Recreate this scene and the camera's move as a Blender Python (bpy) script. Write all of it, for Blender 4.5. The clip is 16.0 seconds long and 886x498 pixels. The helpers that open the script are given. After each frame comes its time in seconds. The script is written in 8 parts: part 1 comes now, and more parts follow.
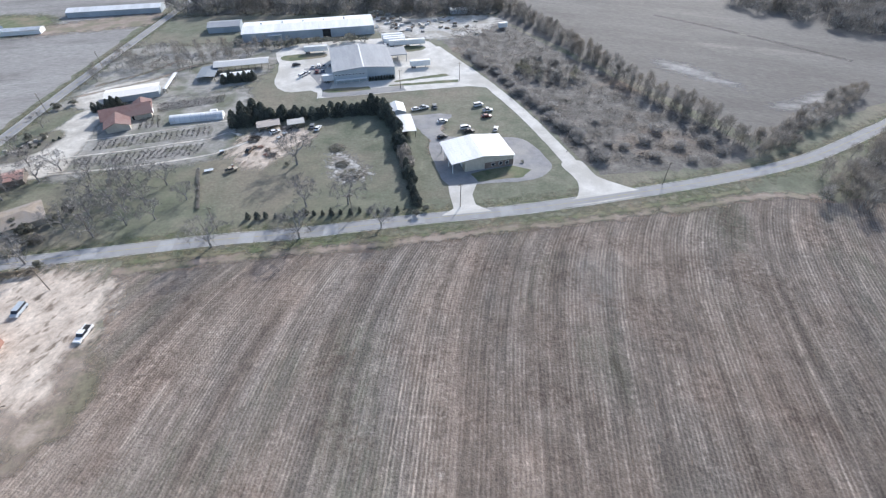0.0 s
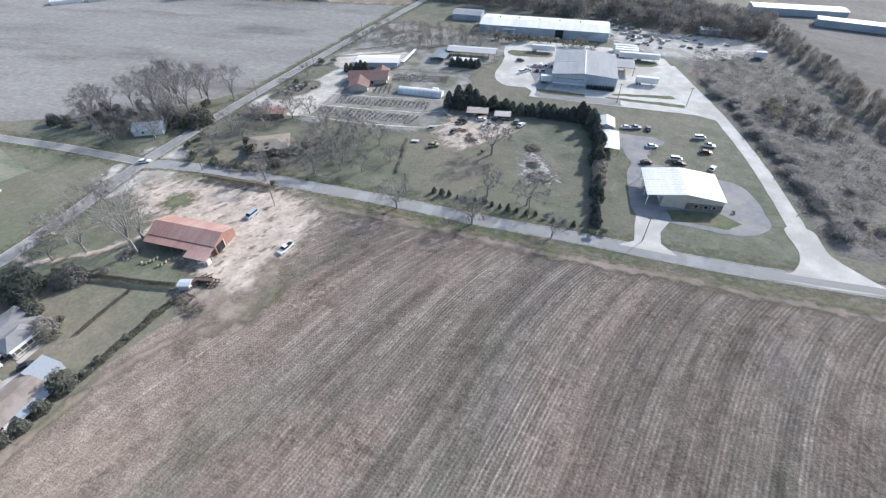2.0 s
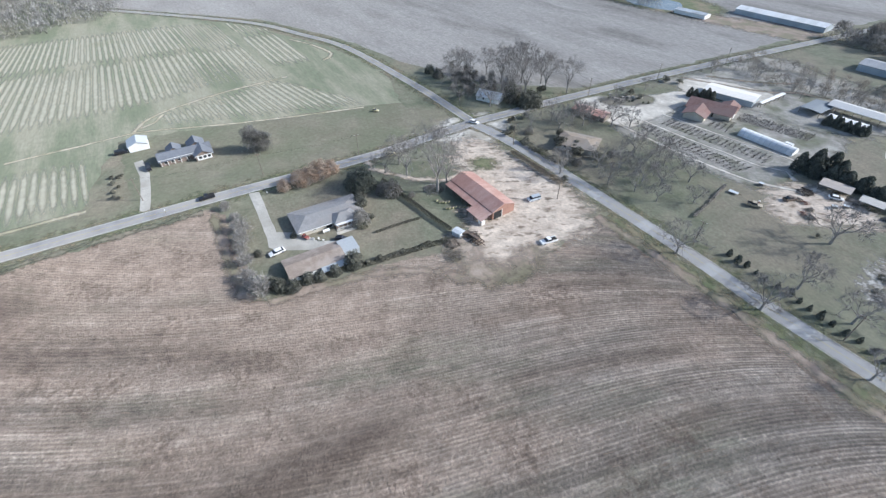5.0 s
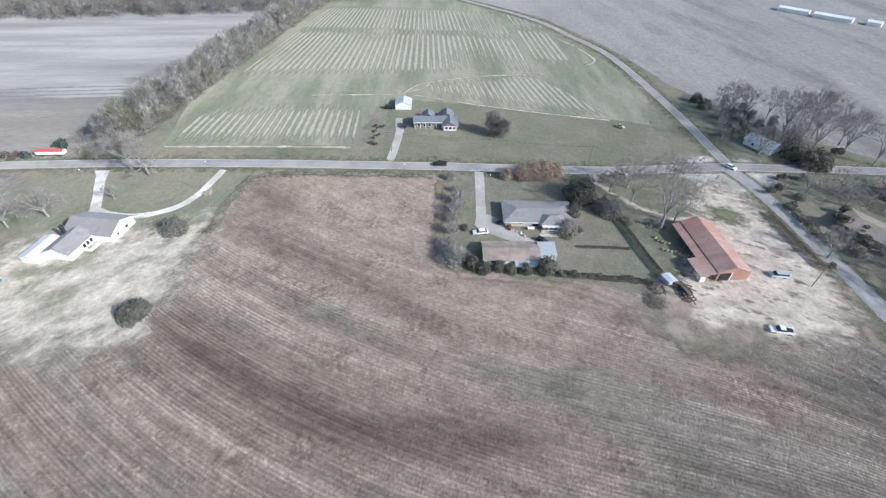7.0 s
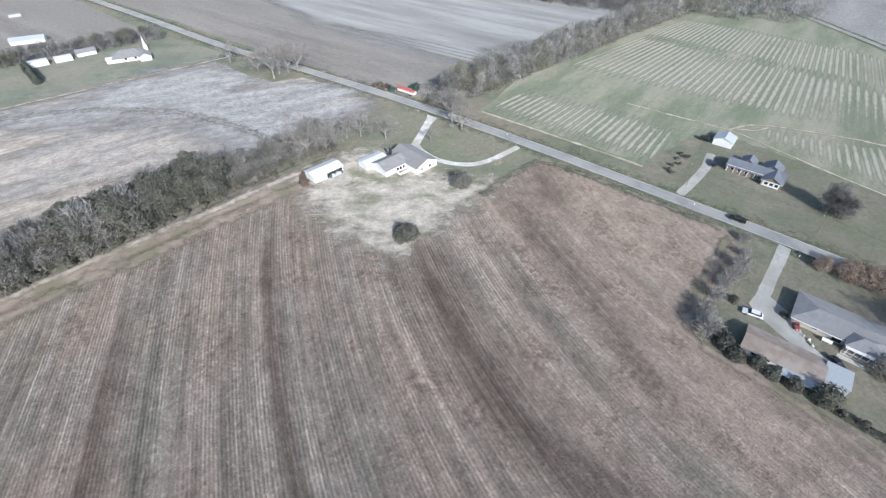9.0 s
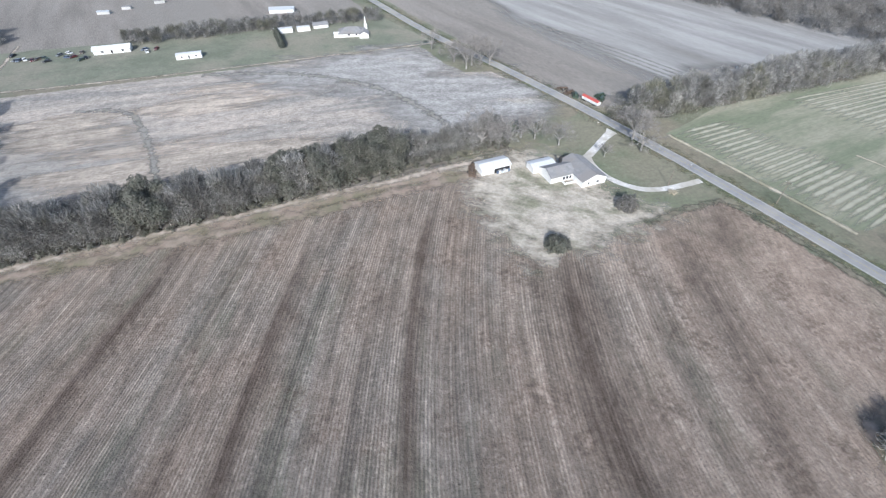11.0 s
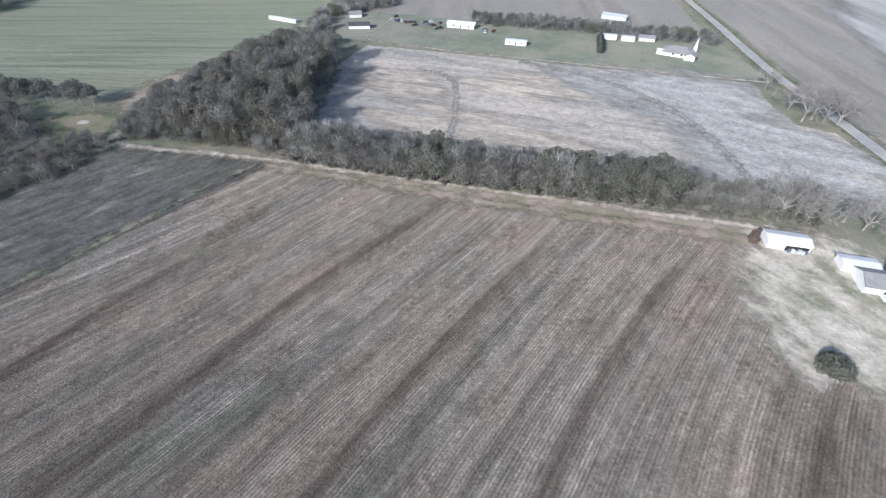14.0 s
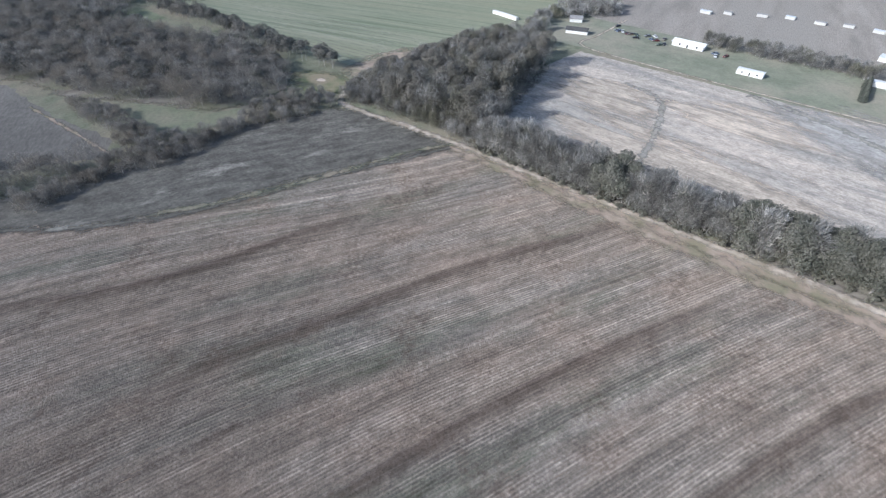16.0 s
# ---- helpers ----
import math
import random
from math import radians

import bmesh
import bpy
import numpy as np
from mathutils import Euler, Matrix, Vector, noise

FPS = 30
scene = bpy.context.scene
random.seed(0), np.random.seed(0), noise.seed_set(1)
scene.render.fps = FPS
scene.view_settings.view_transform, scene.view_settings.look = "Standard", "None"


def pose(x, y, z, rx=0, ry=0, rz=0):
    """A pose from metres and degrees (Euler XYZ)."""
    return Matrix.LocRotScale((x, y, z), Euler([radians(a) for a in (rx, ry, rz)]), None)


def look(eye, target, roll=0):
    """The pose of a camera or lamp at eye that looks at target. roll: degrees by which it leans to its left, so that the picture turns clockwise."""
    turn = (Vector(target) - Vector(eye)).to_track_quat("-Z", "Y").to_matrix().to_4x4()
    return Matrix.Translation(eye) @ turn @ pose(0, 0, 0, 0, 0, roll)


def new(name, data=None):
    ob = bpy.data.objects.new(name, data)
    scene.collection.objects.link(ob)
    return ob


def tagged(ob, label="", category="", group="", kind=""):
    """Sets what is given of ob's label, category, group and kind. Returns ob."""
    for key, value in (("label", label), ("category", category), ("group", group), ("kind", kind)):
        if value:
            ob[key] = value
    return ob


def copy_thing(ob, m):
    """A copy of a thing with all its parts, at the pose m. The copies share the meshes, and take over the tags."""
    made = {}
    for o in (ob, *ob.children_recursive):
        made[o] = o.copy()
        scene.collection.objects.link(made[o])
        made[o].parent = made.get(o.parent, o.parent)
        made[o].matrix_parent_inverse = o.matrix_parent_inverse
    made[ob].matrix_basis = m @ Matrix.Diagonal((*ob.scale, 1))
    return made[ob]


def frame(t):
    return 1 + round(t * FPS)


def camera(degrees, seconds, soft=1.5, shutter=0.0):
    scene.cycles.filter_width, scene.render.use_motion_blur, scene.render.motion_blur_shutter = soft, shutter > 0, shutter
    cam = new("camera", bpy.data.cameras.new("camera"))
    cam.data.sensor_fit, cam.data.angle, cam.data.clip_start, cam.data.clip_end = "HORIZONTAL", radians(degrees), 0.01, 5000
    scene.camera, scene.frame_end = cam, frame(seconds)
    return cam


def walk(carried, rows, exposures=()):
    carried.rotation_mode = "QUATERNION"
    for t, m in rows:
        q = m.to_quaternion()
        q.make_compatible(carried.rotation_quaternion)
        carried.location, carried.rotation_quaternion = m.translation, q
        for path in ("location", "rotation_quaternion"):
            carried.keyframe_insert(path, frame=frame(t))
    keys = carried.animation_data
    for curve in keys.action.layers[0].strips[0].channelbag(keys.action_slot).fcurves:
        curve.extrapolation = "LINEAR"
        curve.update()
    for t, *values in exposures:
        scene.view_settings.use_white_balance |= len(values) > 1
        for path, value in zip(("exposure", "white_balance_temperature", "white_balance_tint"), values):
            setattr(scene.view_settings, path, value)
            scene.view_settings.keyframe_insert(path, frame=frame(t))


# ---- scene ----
# ---- camera and its way: a slow turn on the spot, some 94 m above the fields ----
cam = camera(89.4, 16.0, soft=1.3)
ROWS = [
    (0.0, 0.00, 0.00, 93.57, 0.00, -42.65, 0.31),
    (0.5, -0.01, 0.22, 92.87, 6.07, -42.39, 0.47),
    (1.0, -0.49, 0.30, 92.60, 12.76, -42.27, 0.48),
    (1.5, -1.00, 0.46, 92.87, 19.50, -42.29, 0.41),
    (2.0, -1.45, 0.62, 93.57, 27.28, -42.42, 0.49),
    (2.5, -1.86, 0.66, 94.19, 35.45, -42.49, 0.59),
    (3.0, -2.46, 0.69, 93.86, 43.19, -42.27, 0.73),
    (3.5, -3.01, -0.02, 93.87, 50.08, -42.06, 0.68),
    (4.0, -3.64, -0.57, 94.11, 55.74, -42.02, 0.64),
    (6.5, -5.65, -5.98, 91.90, 89.50, -40.89, -0.27),
    (7.0, -6.01, -6.85, 91.96, 98.11, -41.04, -0.59),
    (7.5, -5.62, -7.56, 92.70, 108.47, -41.29, -0.78),
    (8.0, -5.18, -8.47, 92.77, 120.37, -41.35, -0.86),
    (8.5, -4.98, -9.04, 92.49, 129.68, -41.40, -0.89),
    (9.0, -4.56, -9.73, 92.42, 136.93, -41.46, -0.94),
    (11.5, 1.17, -10.88, 96.70, 165.62, -42.28, -0.16),
    (12.0, 1.91, -10.77, 96.38, 172.11, -42.14, -0.21),
    (12.5, 2.60, -10.73, 96.06, 178.83, -41.96, -0.23),
    (13.0, 3.27, -10.39, 96.07, 184.95, -41.84, -0.39),
    (13.5, 3.41, -10.21, 96.12, 190.54, -41.81, -0.35),
    (14.0, 3.44, -10.01, 96.27, 196.77, -41.75, -0.15),
    (14.5, 3.44, -9.99, 96.17, 203.02, -41.69, -0.02),
    (15.0, 3.68, -9.96, 95.76, 209.40, -41.58, 0.06),
    (15.5, 4.20, -9.69, 95.94, 215.61, -41.56, -0.12),
    (16.0, 4.97, -9.18, 96.45, 221.80, -41.69, -0.42),
]
walk(cam, [(t, pose(x, y, z, 90 + p, 0, w) @ pose(0, 0, 0, 0, 0, -r)) for t, x, y, z, w, p, r in ROWS],
     exposures=[(0.0, 0.35, 5940, 11), (3.5, 0.30, 5880, 9), (7.0, 0.23, 5800, 8), (9.0, 0.09, 5780, 8), (12.5, 0.02, 5730, 9), (16.0, 0.09, 5700, 9)])

# ---- light: a hazy winter sun, 29 degrees high ----
SUN_DIR = Vector((0.40, 0.92, 0.0)).normalized()
SUN_ELEV = radians(29)
world = bpy.data.worlds.new("sky")
scene.world = world
world.use_nodes = True
sky = world.node_tree.nodes.new("ShaderNodeTexSky")
sky.sky_type, sky.sun_disc = "NISHITA", False
sky.sun_elevation, sky.sun_rotation = SUN_ELEV, math.atan2(SUN_DIR.x, SUN_DIR.y)
sky.air_density, sky.dust_density = 1.0, 2.0
background = world.node_tree.nodes["Background"]
background.inputs[1].default_value = 0.15
world.node_tree.links.new(sky.outputs[0], background.inputs[0])
sun = new("sun", bpy.data.lights.new("sun", "SUN"))
sun.data.energy, sun.data.angle, sun.data.color = 4.6, radians(0.7), (1.0, 0.95, 0.88)
sun.matrix_world = look((0, 0, 300), Vector((0, 0, 300)) - SUN_DIR * math.cos(SUN_ELEV) - Vector((0, 0, math.sin(SUN_ELEV))))
# ---- materials ----
def mat(name, c1, c2, scale=0.2, c3=None, scale3=0.03, rough=0.9, bump=0.0, metal=0.0, fine=3.0, stretch=(1, 1, 1), island=0.0, objrand=0.0, spec=0.3, turn=0.0, mix=(0.38, 0.62), mix3=(0.45, 0.6), uv=False, trans=0.0, soft=0.0, softscale=0.22, speck=0.0, grain=(0.78, 1.18)):
    """Noise at two scales between c1 and c2, patches of c3, a fine grain, and relief."""
    m = bpy.data.materials.new(name)
    m.use_nodes = True
    nt = m.node_tree
    bs = nt.nodes["Principled BSDF"]
    bs.inputs["Roughness"].default_value, bs.inputs["Metallic"].default_value = rough, metal
    bs.inputs["Specular IOR Level"].default_value = spec
    bs.inputs["Diffuse Roughness"].default_value = 0.3 if rough > 0.8 else 0.0
    N, K = nt.nodes.new, nt.links.new
    tc = N("ShaderNodeTexCoord")
    mp = N("ShaderNodeMapping")
    mp.vector_type = "TEXTURE"
    mp.inputs["Scale"].default_value, mp.inputs["Rotation"].default_value = tuple(1 / v for v in stretch), (0, 0, radians(turn))
    K(tc.outputs["UV" if uv else "Object"], mp.inputs[0])

    def noisy(s, detail, lo, hi):
        n, r = N("ShaderNodeTexNoise"), N("ShaderNodeMapRange")
        n.inputs["Scale"].default_value, n.inputs["Detail"].default_value = s, detail
        n.inputs["Roughness"].default_value = 0.62
        K(mp.outputs[0], n.inputs["Vector"])
        r.inputs[1].default_value, r.inputs[2].default_value = lo, hi
        K(n.outputs["Fac"], r.inputs[0])
        return r.outputs[0], n.outputs["Fac"]

    def blend(fac, a, b, kind="MIX"):
        x = N("ShaderNodeMix")
        x.data_type, x.blend_type = "RGBA", kind
        for k, v in ((0, fac), (6, a), (7, b)):
            if hasattr(v, "is_linked"):
                K(v, x.inputs[k])
            else:
                x.inputs[k].default_value = (*v, 1) if isinstance(v, tuple) else v
        return x.outputs[2]

    f1, raw = noisy(scale, 8, *mix)
    col = blend(f1, c1, c2)
    if c3:
        col = blend(noisy(scale3, 6, *mix3)[0], col, c3)
    g = noisy(scale * fine * 4, 4, 0.2, 0.8)[0]
    gr = N("ShaderNodeMapRange")
    gr.inputs[3].default_value, gr.inputs[4].default_value = grain
    K(g, gr.inputs[0])
    cc = N("ShaderNodeCombineColor")
    for k in range(3):
        K(gr.outputs[0], cc.inputs[k])
    col = blend(1.0, col, cc.outputs[0], "MULTIPLY")
    for amount, node, out in ((island, "ShaderNodeNewGeometry", "Random Per Island"), (objrand, "ShaderNodeObjectInfo", "Random")):
        if amount:
            r = N("ShaderNodeMapRange")
            r.inputs[3].default_value, r.inputs[4].default_value = 1 - amount, 1 + amount
            K(N(node).outputs[out], r.inputs[0])
            cc = N("ShaderNodeCombineColor")
            for k in range(3):
                K(r.outputs[0], cc.inputs[k])
            col = blend(1.0, col, cc.outputs[0], "MULTIPLY")
    if speck:
        for s in (0.8, 0.22):
            n, r, cc = N("ShaderNodeTexNoise"), N("ShaderNodeMapRange"), N("ShaderNodeCombineColor")
            n.inputs["Scale"].default_value, n.inputs["Detail"].default_value, n.inputs["Roughness"].default_value = s, 7, 0.68
            K(tc.outputs["Object"], n.inputs["Vector"])
            r.inputs[1].default_value, r.inputs[2].default_value = 0.3, 0.7
            r.inputs[3].default_value, r.inputs[4].default_value = 1 - speck, 1 + speck
            K(n.outputs["Fac"], r.inputs[0])
            for k in range(3):
                K(r.outputs[0], cc.inputs[k])
            col = blend(1.0, col, cc.outputs[0], "MULTIPLY")
    K(col, bs.inputs["Base Color"])
    if soft:
        # the cover thins out towards its edge in tufts and bare spots
        ed, sx, ad, rg = N("ShaderNodeUVMap"), N("ShaderNodeSeparateXYZ"), N("ShaderNodeMath"), N("ShaderNodeMapRange")
        ed.uv_map, ad.operation = "edge", "MULTIPLY_ADD"
        K(ed.outputs[0], sx.inputs[0])
        K(noisy(softscale, 9, 0.25, 0.75)[0], ad.inputs[0])
        ad.inputs[1].default_value = soft
        K(sx.outputs[0], ad.inputs[2])
        rg.inputs[1].default_value, rg.inputs[2].default_value = soft * 0.5 - 0.75, soft * 0.5 + 0.95
        K(ad.outputs[0], rg.inputs[0])
        K(rg.outputs[0], bs.inputs["Alpha"])
    if trans:
        tl, ms = N("ShaderNodeBsdfTranslucent"), N("ShaderNodeMixShader")
        ms.inputs[0].default_value = trans
        K(col, tl.inputs[0])
        K(bs.outputs[0], ms.inputs[1])
        K(tl.outputs[0], ms.inputs[2])
        K(ms.outputs[0], nt.nodes["Material Output"].inputs[0])
    if bump:
        b = N("ShaderNodeBump")
        b.inputs["Strength"].default_value, b.inputs["Distance"].default_value = min(bump, 1), 0.15
        K(raw, b.inputs["Height"])
        K(b.outputs[0], bs.inputs["Normal"])
    return m


GRASS = mat("winter_grass", (0.128, 0.142, 0.096), (0.205, 0.208, 0.152), 0.09, (0.225, 0.203, 0.155), 0.018, bump=0.6, speck=0.16)
LAWN = mat("mown_lawn", (0.130, 0.155, 0.100), (0.188, 0.205, 0.138), 0.05, (0.222, 0.212, 0.158), 0.02, bump=0.3, speck=0.1)
DORMANT = mat("dormant_lawn", (0.178, 0.170, 0.125), (0.232, 0.218, 0.168), 0.05, (0.162, 0.172, 0.118), 0.02, bump=0.3, speck=0.1)
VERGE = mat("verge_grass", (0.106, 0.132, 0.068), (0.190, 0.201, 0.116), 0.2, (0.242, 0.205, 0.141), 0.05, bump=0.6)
SCRUB = mat("scrub_ground", (0.14, 0.132, 0.118), (0.21, 0.195, 0.176), 0.1, (0.30, 0.228, 0.172), 0.014, bump=0.8, mix3=(0.54, 0.68), speck=0.28)
STRAW = mat("straw_yard", (0.42, 0.38, 0.30), (0.60, 0.555, 0.46), 0.3, (0.24, 0.245, 0.165), 0.09, bump=0.4, mix3=(0.49, 0.64), stretch=(1, 0.5, 1), turn=35)
SOIL = mat("bare_soil", (0.19, 0.14, 0.105), (0.30, 0.235, 0.185), 0.25, (0.15, 0.12, 0.095), 0.03, bump=0.5)
FALLOW = mat("fallow_grey_field", (0.245, 0.233, 0.219), (0.35, 0.338, 0.322), 0.028, (0.165, 0.157, 0.148), 0.022, stretch=(0.35, 1.3, 1), turn=14, mix=(0.3, 0.7), mix3=(0.52, 0.7), fine=6, grain=(0.66, 1.28), speck=0.12)
FALLOW_BROWN = mat("fallow_brown_field", (0.205, 0.187, 0.168), (0.29, 0.264, 0.237), 0.05, (0.25, 0.232, 0.21), 0.012, stretch=(0.2, 1.4, 1), turn=102, fine=6, grain=(0.6, 1.36))
STUBBLE = mat("pale_stubble", (0.275, 0.26, 0.24), (0.452, 0.398, 0.348), 0.085, (0.315, 0.30, 0.278), 0.02, stretch=(0.16, 1, 1), turn=-2, mix=(0.38, 0.60), mix3=(0.52, 0.64), bump=0.3, fine=5, speck=0.28, grain=(0.6, 1.36))
EASTFIELD = mat("east_field", (0.128, 0.12, 0.11), (0.178, 0.168, 0.154), 0.03, (0.25, 0.235, 0.212), 0.02, stretch=(0.35, 1.2, 1), turn=-25, mix3=(0.58, 0.72), fine=6, speck=0.12, grain=(0.6, 1.36))
PASTURE = mat("green_pasture", (0.182, 0.203, 0.138), (0.236, 0.248, 0.18), 0.03, (0.31, 0.30, 0.23), 0.03, stretch=(0.3, 1.6, 1), turn=8, fine=6, speck=0.1)
ASPHALT = mat("worn_asphalt", (0.290, 0.290, 0.297), (0.371, 0.371, 0.378), 0.3, (0.338, 0.331, 0.324), 0.06, rough=0.85)
OLD_ASPHALT = mat("grey_asphalt", (0.24, 0.24, 0.246), (0.312, 0.312, 0.318), 0.3, (0.351, 0.338, 0.324), 0.07, rough=0.85)
CONCRETE = mat("pale_concrete", (0.60, 0.578, 0.53), (0.73, 0.702, 0.65), 0.25, (0.52, 0.495, 0.445), 0.05, rough=0.85)
DRIVE = mat("aged_concrete_drive", (0.40, 0.388, 0.355), (0.49, 0.475, 0.44), 0.4, (0.34, 0.325, 0.29), 0.1, rough=0.85, speck=0.08)
GRAVEL = mat("pale_gravel", (0.533, 0.518, 0.493), (0.745, 0.730, 0.705), 0.5, (0.441, 0.411, 0.361), 0.06, bump=0.4)
WHITE_LINE = mat("road_paint", (0.62, 0.62, 0.60), (0.74, 0.74, 0.72), 1.0)
YELLOW_LINE = mat("yellow_road_paint", (0.42, 0.36, 0.16), (0.5, 0.43, 0.2), 1.0)
WHITE_METAL = mat("white_metal_sheet", (0.74, 0.75, 0.76), (0.80, 0.80, 0.80), 0.4, (0.66, 0.665, 0.66), 0.15, rough=0.5, stretch=(1, 0.1, 1))
GREY_METAL = mat("grey_metal_roof", (0.30, 0.315, 0.335), (0.37, 0.38, 0.40), 0.3, (0.27, 0.285, 0.30), 0.08, rough=0.6, stretch=(1, 0.15, 1))
BLUE_METAL = mat("bluish_metal_wall", (0.391, 0.437, 0.483), (0.471, 0.517, 0.554), 0.4, (0.334, 0.380, 0.425), 0.1, rough=0.55)
TIN = mat("galvanised_tin", (0.473, 0.517, 0.561), (0.625, 0.660, 0.695), 0.5, (0.398, 0.407, 0.416), 0.2, rough=0.45)
RED_METAL = mat("rust_red_metal_roof", (0.38, 0.225, 0.19), (0.46, 0.285, 0.245), 0.4, (0.50, 0.35, 0.305), 0.12, rough=0.5, stretch=(1, 0.15, 1))
RED_WALL = mat("rust_red_metal_wall", (0.32, 0.185, 0.145), (0.37, 0.22, 0.175), 0.5, rough=0.6)
BROWN_SHINGLE = mat("brown_shingles", (0.260, 0.214, 0.182), (0.328, 0.277, 0.240), 0.5, (0.368, 0.317, 0.281), 0.12, fine=5)
GREY_SHINGLE = mat("grey_shingles", (0.237, 0.237, 0.244), (0.306, 0.306, 0.312), 0.5, (0.263, 0.250, 0.244), 0.12, fine=5)
BLUEGREY_SHINGLE = mat("bluegrey_shingles", (0.16, 0.175, 0.205), (0.21, 0.225, 0.255), 0.5, (0.18, 0.19, 0.21), 0.12, fine=5)
DARK_SHINGLE = mat("charcoal_shingles", (0.07, 0.07, 0.072), (0.11, 0.11, 0.112), 0.5, fine=5)
TERRA = mat("faded_red_shingles", (0.24, 0.145, 0.128), (0.30, 0.19, 0.17), 0.5, (0.27, 0.19, 0.172), 0.12, fine=5)
BEIGE = mat("beige_siding", (0.50, 0.46, 0.39), (0.58, 0.54, 0.47), 0.5, rough=0.7)
BRICK = mat("brown_brick", (0.235, 0.18, 0.15), (0.31, 0.25, 0.215), 1.5, (0.21, 0.165, 0.14), 0.2)
WHITE_PAINT = mat("white_paint", (0.77, 0.77, 0.76), (0.82, 0.82, 0.81), 0.5, rough=0.6)
DARK = mat("dark_inside", (0.025, 0.025, 0.028), (0.05, 0.05, 0.05), 0.6)
GLASS = mat("window_glass", (0.03, 0.035, 0.045), (0.05, 0.055, 0.065), 0.5, rough=0.12, spec=0.6)
BARK = mat("grey_bark", (0.26, 0.245, 0.232), (0.43, 0.41, 0.39), 1.2, (0.2, 0.185, 0.17), 0.4)
TWIG = mat("twigs", (0.20, 0.188, 0.178), (0.32, 0.302, 0.288), 0.4, island=0.2)
GREY_TWIG = mat("thicket_twigs", (0.32, 0.305, 0.285), (0.45, 0.43, 0.405), 0.13, (0.31, 0.305, 0.25), 0.06, island=0.22, objrand=0.15, trans=0.65)
OLIVE = mat("olive_leaves", (0.115, 0.119, 0.097), (0.178, 0.181, 0.152), 0.3, (0.205, 0.2, 0.175), 0.1, island=0.28, objrand=0.2, trans=0.3)
OAK = mat("brown_olive_leaves", (0.125, 0.119, 0.098), (0.205, 0.196, 0.168), 0.12, (0.235, 0.222, 0.2), 0.05, island=0.3, trans=0.3, mix=(0.36, 0.64))
WINTER_CROWN = mat("grey_olive_crowns", (0.10, 0.102, 0.094), (0.195, 0.193, 0.18), 0.07, (0.205, 0.195, 0.18), 0.03, island=0.3, trans=0.2, mix=(0.34, 0.66))
CEDAR = mat("dark_cedar", (0.10, 0.112, 0.095), (0.16, 0.17, 0.145), 0.3, island=0.3, objrand=0.12, trans=0.35)
RUSSET = mat("russet_leaves", (0.45, 0.345, 0.27), (0.58, 0.465, 0.38), 0.3, (0.44, 0.40, 0.36), 0.2, island=0.15, trans=0.6)
BUSH = mat("dull_bush", (0.16, 0.16, 0.125), (0.25, 0.245, 0.205), 0.3, (0.28, 0.27, 0.24), 0.1, island=0.3, objrand=0.25, trans=0.45)
WOOD = mat("weathered_wood", (0.17, 0.14, 0.115), (0.27, 0.235, 0.20), 1.5, rough=0.85)
TYRE = mat("tyre_rubber", (0.02, 0.02, 0.02), (0.035, 0.035, 0.035), 3.0)
CHROME = mat("wheel_rim", (0.4, 0.4, 0.4), (0.5, 0.5, 0.5), 3.0, rough=0.35, metal=0.8)
PLASTIC = mat("greenhouse_film", (0.70, 0.72, 0.73), (0.78, 0.79, 0.80), 0.5, (0.6, 0.61, 0.62), 0.2, rough=0.4)
MULCH = mat("plant_rows", (0.105, 0.102, 0.094), (0.18, 0.174, 0.16), 1.0, (0.2, 0.18, 0.165), 0.2, island=0.3)
DARK_BRUSH = mat("dark_brush", (0.06, 0.05, 0.045), (0.13, 0.11, 0.095), 0.8, island=0.4)
BRIAR = mat("briars", (0.165, 0.155, 0.143), (0.25, 0.236, 0.22), 0.12, (0.38, 0.31, 0.235), 0.014, island=0.1, mix3=(0.56, 0.7), trans=0.6)
DAMP_STUBBLE = mat("damp_stubble", (0.235, 0.225, 0.205), (0.32, 0.305, 0.285), 0.2, (0.25, 0.24, 0.21), 0.1, soft=4.0, softscale=0.3, speck=0.2)
SAND_SOFT = mat("thin_sand", (0.39, 0.32, 0.26), (0.63, 0.55, 0.465), 0.2, (0.22, 0.178, 0.138), 0.3, bump=0.4, mix=(0.30, 0.60), mix3=(0.54, 0.64), soft=3.0, softscale=0.25, stretch=(0.65, 1.2, 1), turn=68, speck=0.2)
STRAW_SOFT = mat("thin_straw", (0.33, 0.295, 0.24), (0.54, 0.49, 0.42), 0.17, (0.225, 0.222, 0.16), 0.075, bump=0.4, mix=(0.30, 0.62), mix3=(0.50, 0.64), soft=2.6, softscale=0.2, stretch=(0.75, 1.15, 1), turn=140, speck=0.22)
GRAVEL_SOFT = mat("thin_gravel", (0.47, 0.45, 0.41), (0.63, 0.61, 0.57), 0.3, (0.37, 0.345, 0.295), 0.08, bump=0.4, soft=1.6, softscale=0.3, speck=0.1)
GRASS_SOFT = mat("ragged_grass", (0.118, 0.142, 0.075), (0.19, 0.20, 0.115), 0.2, (0.25, 0.215, 0.15), 0.05, bump=0.6, soft=2.2, softscale=0.35)
WEEDS_SOFT = mat("ragged_weeds", (0.085, 0.08, 0.071), (0.152, 0.144, 0.127), 0.16, (0.25, 0.236, 0.21), 0.06, bump=0.8, soft=2.2, softscale=0.3, stretch=(0.4, 1.2, 1), turn=66, mix3=(0.58, 0.67), speck=0.32)
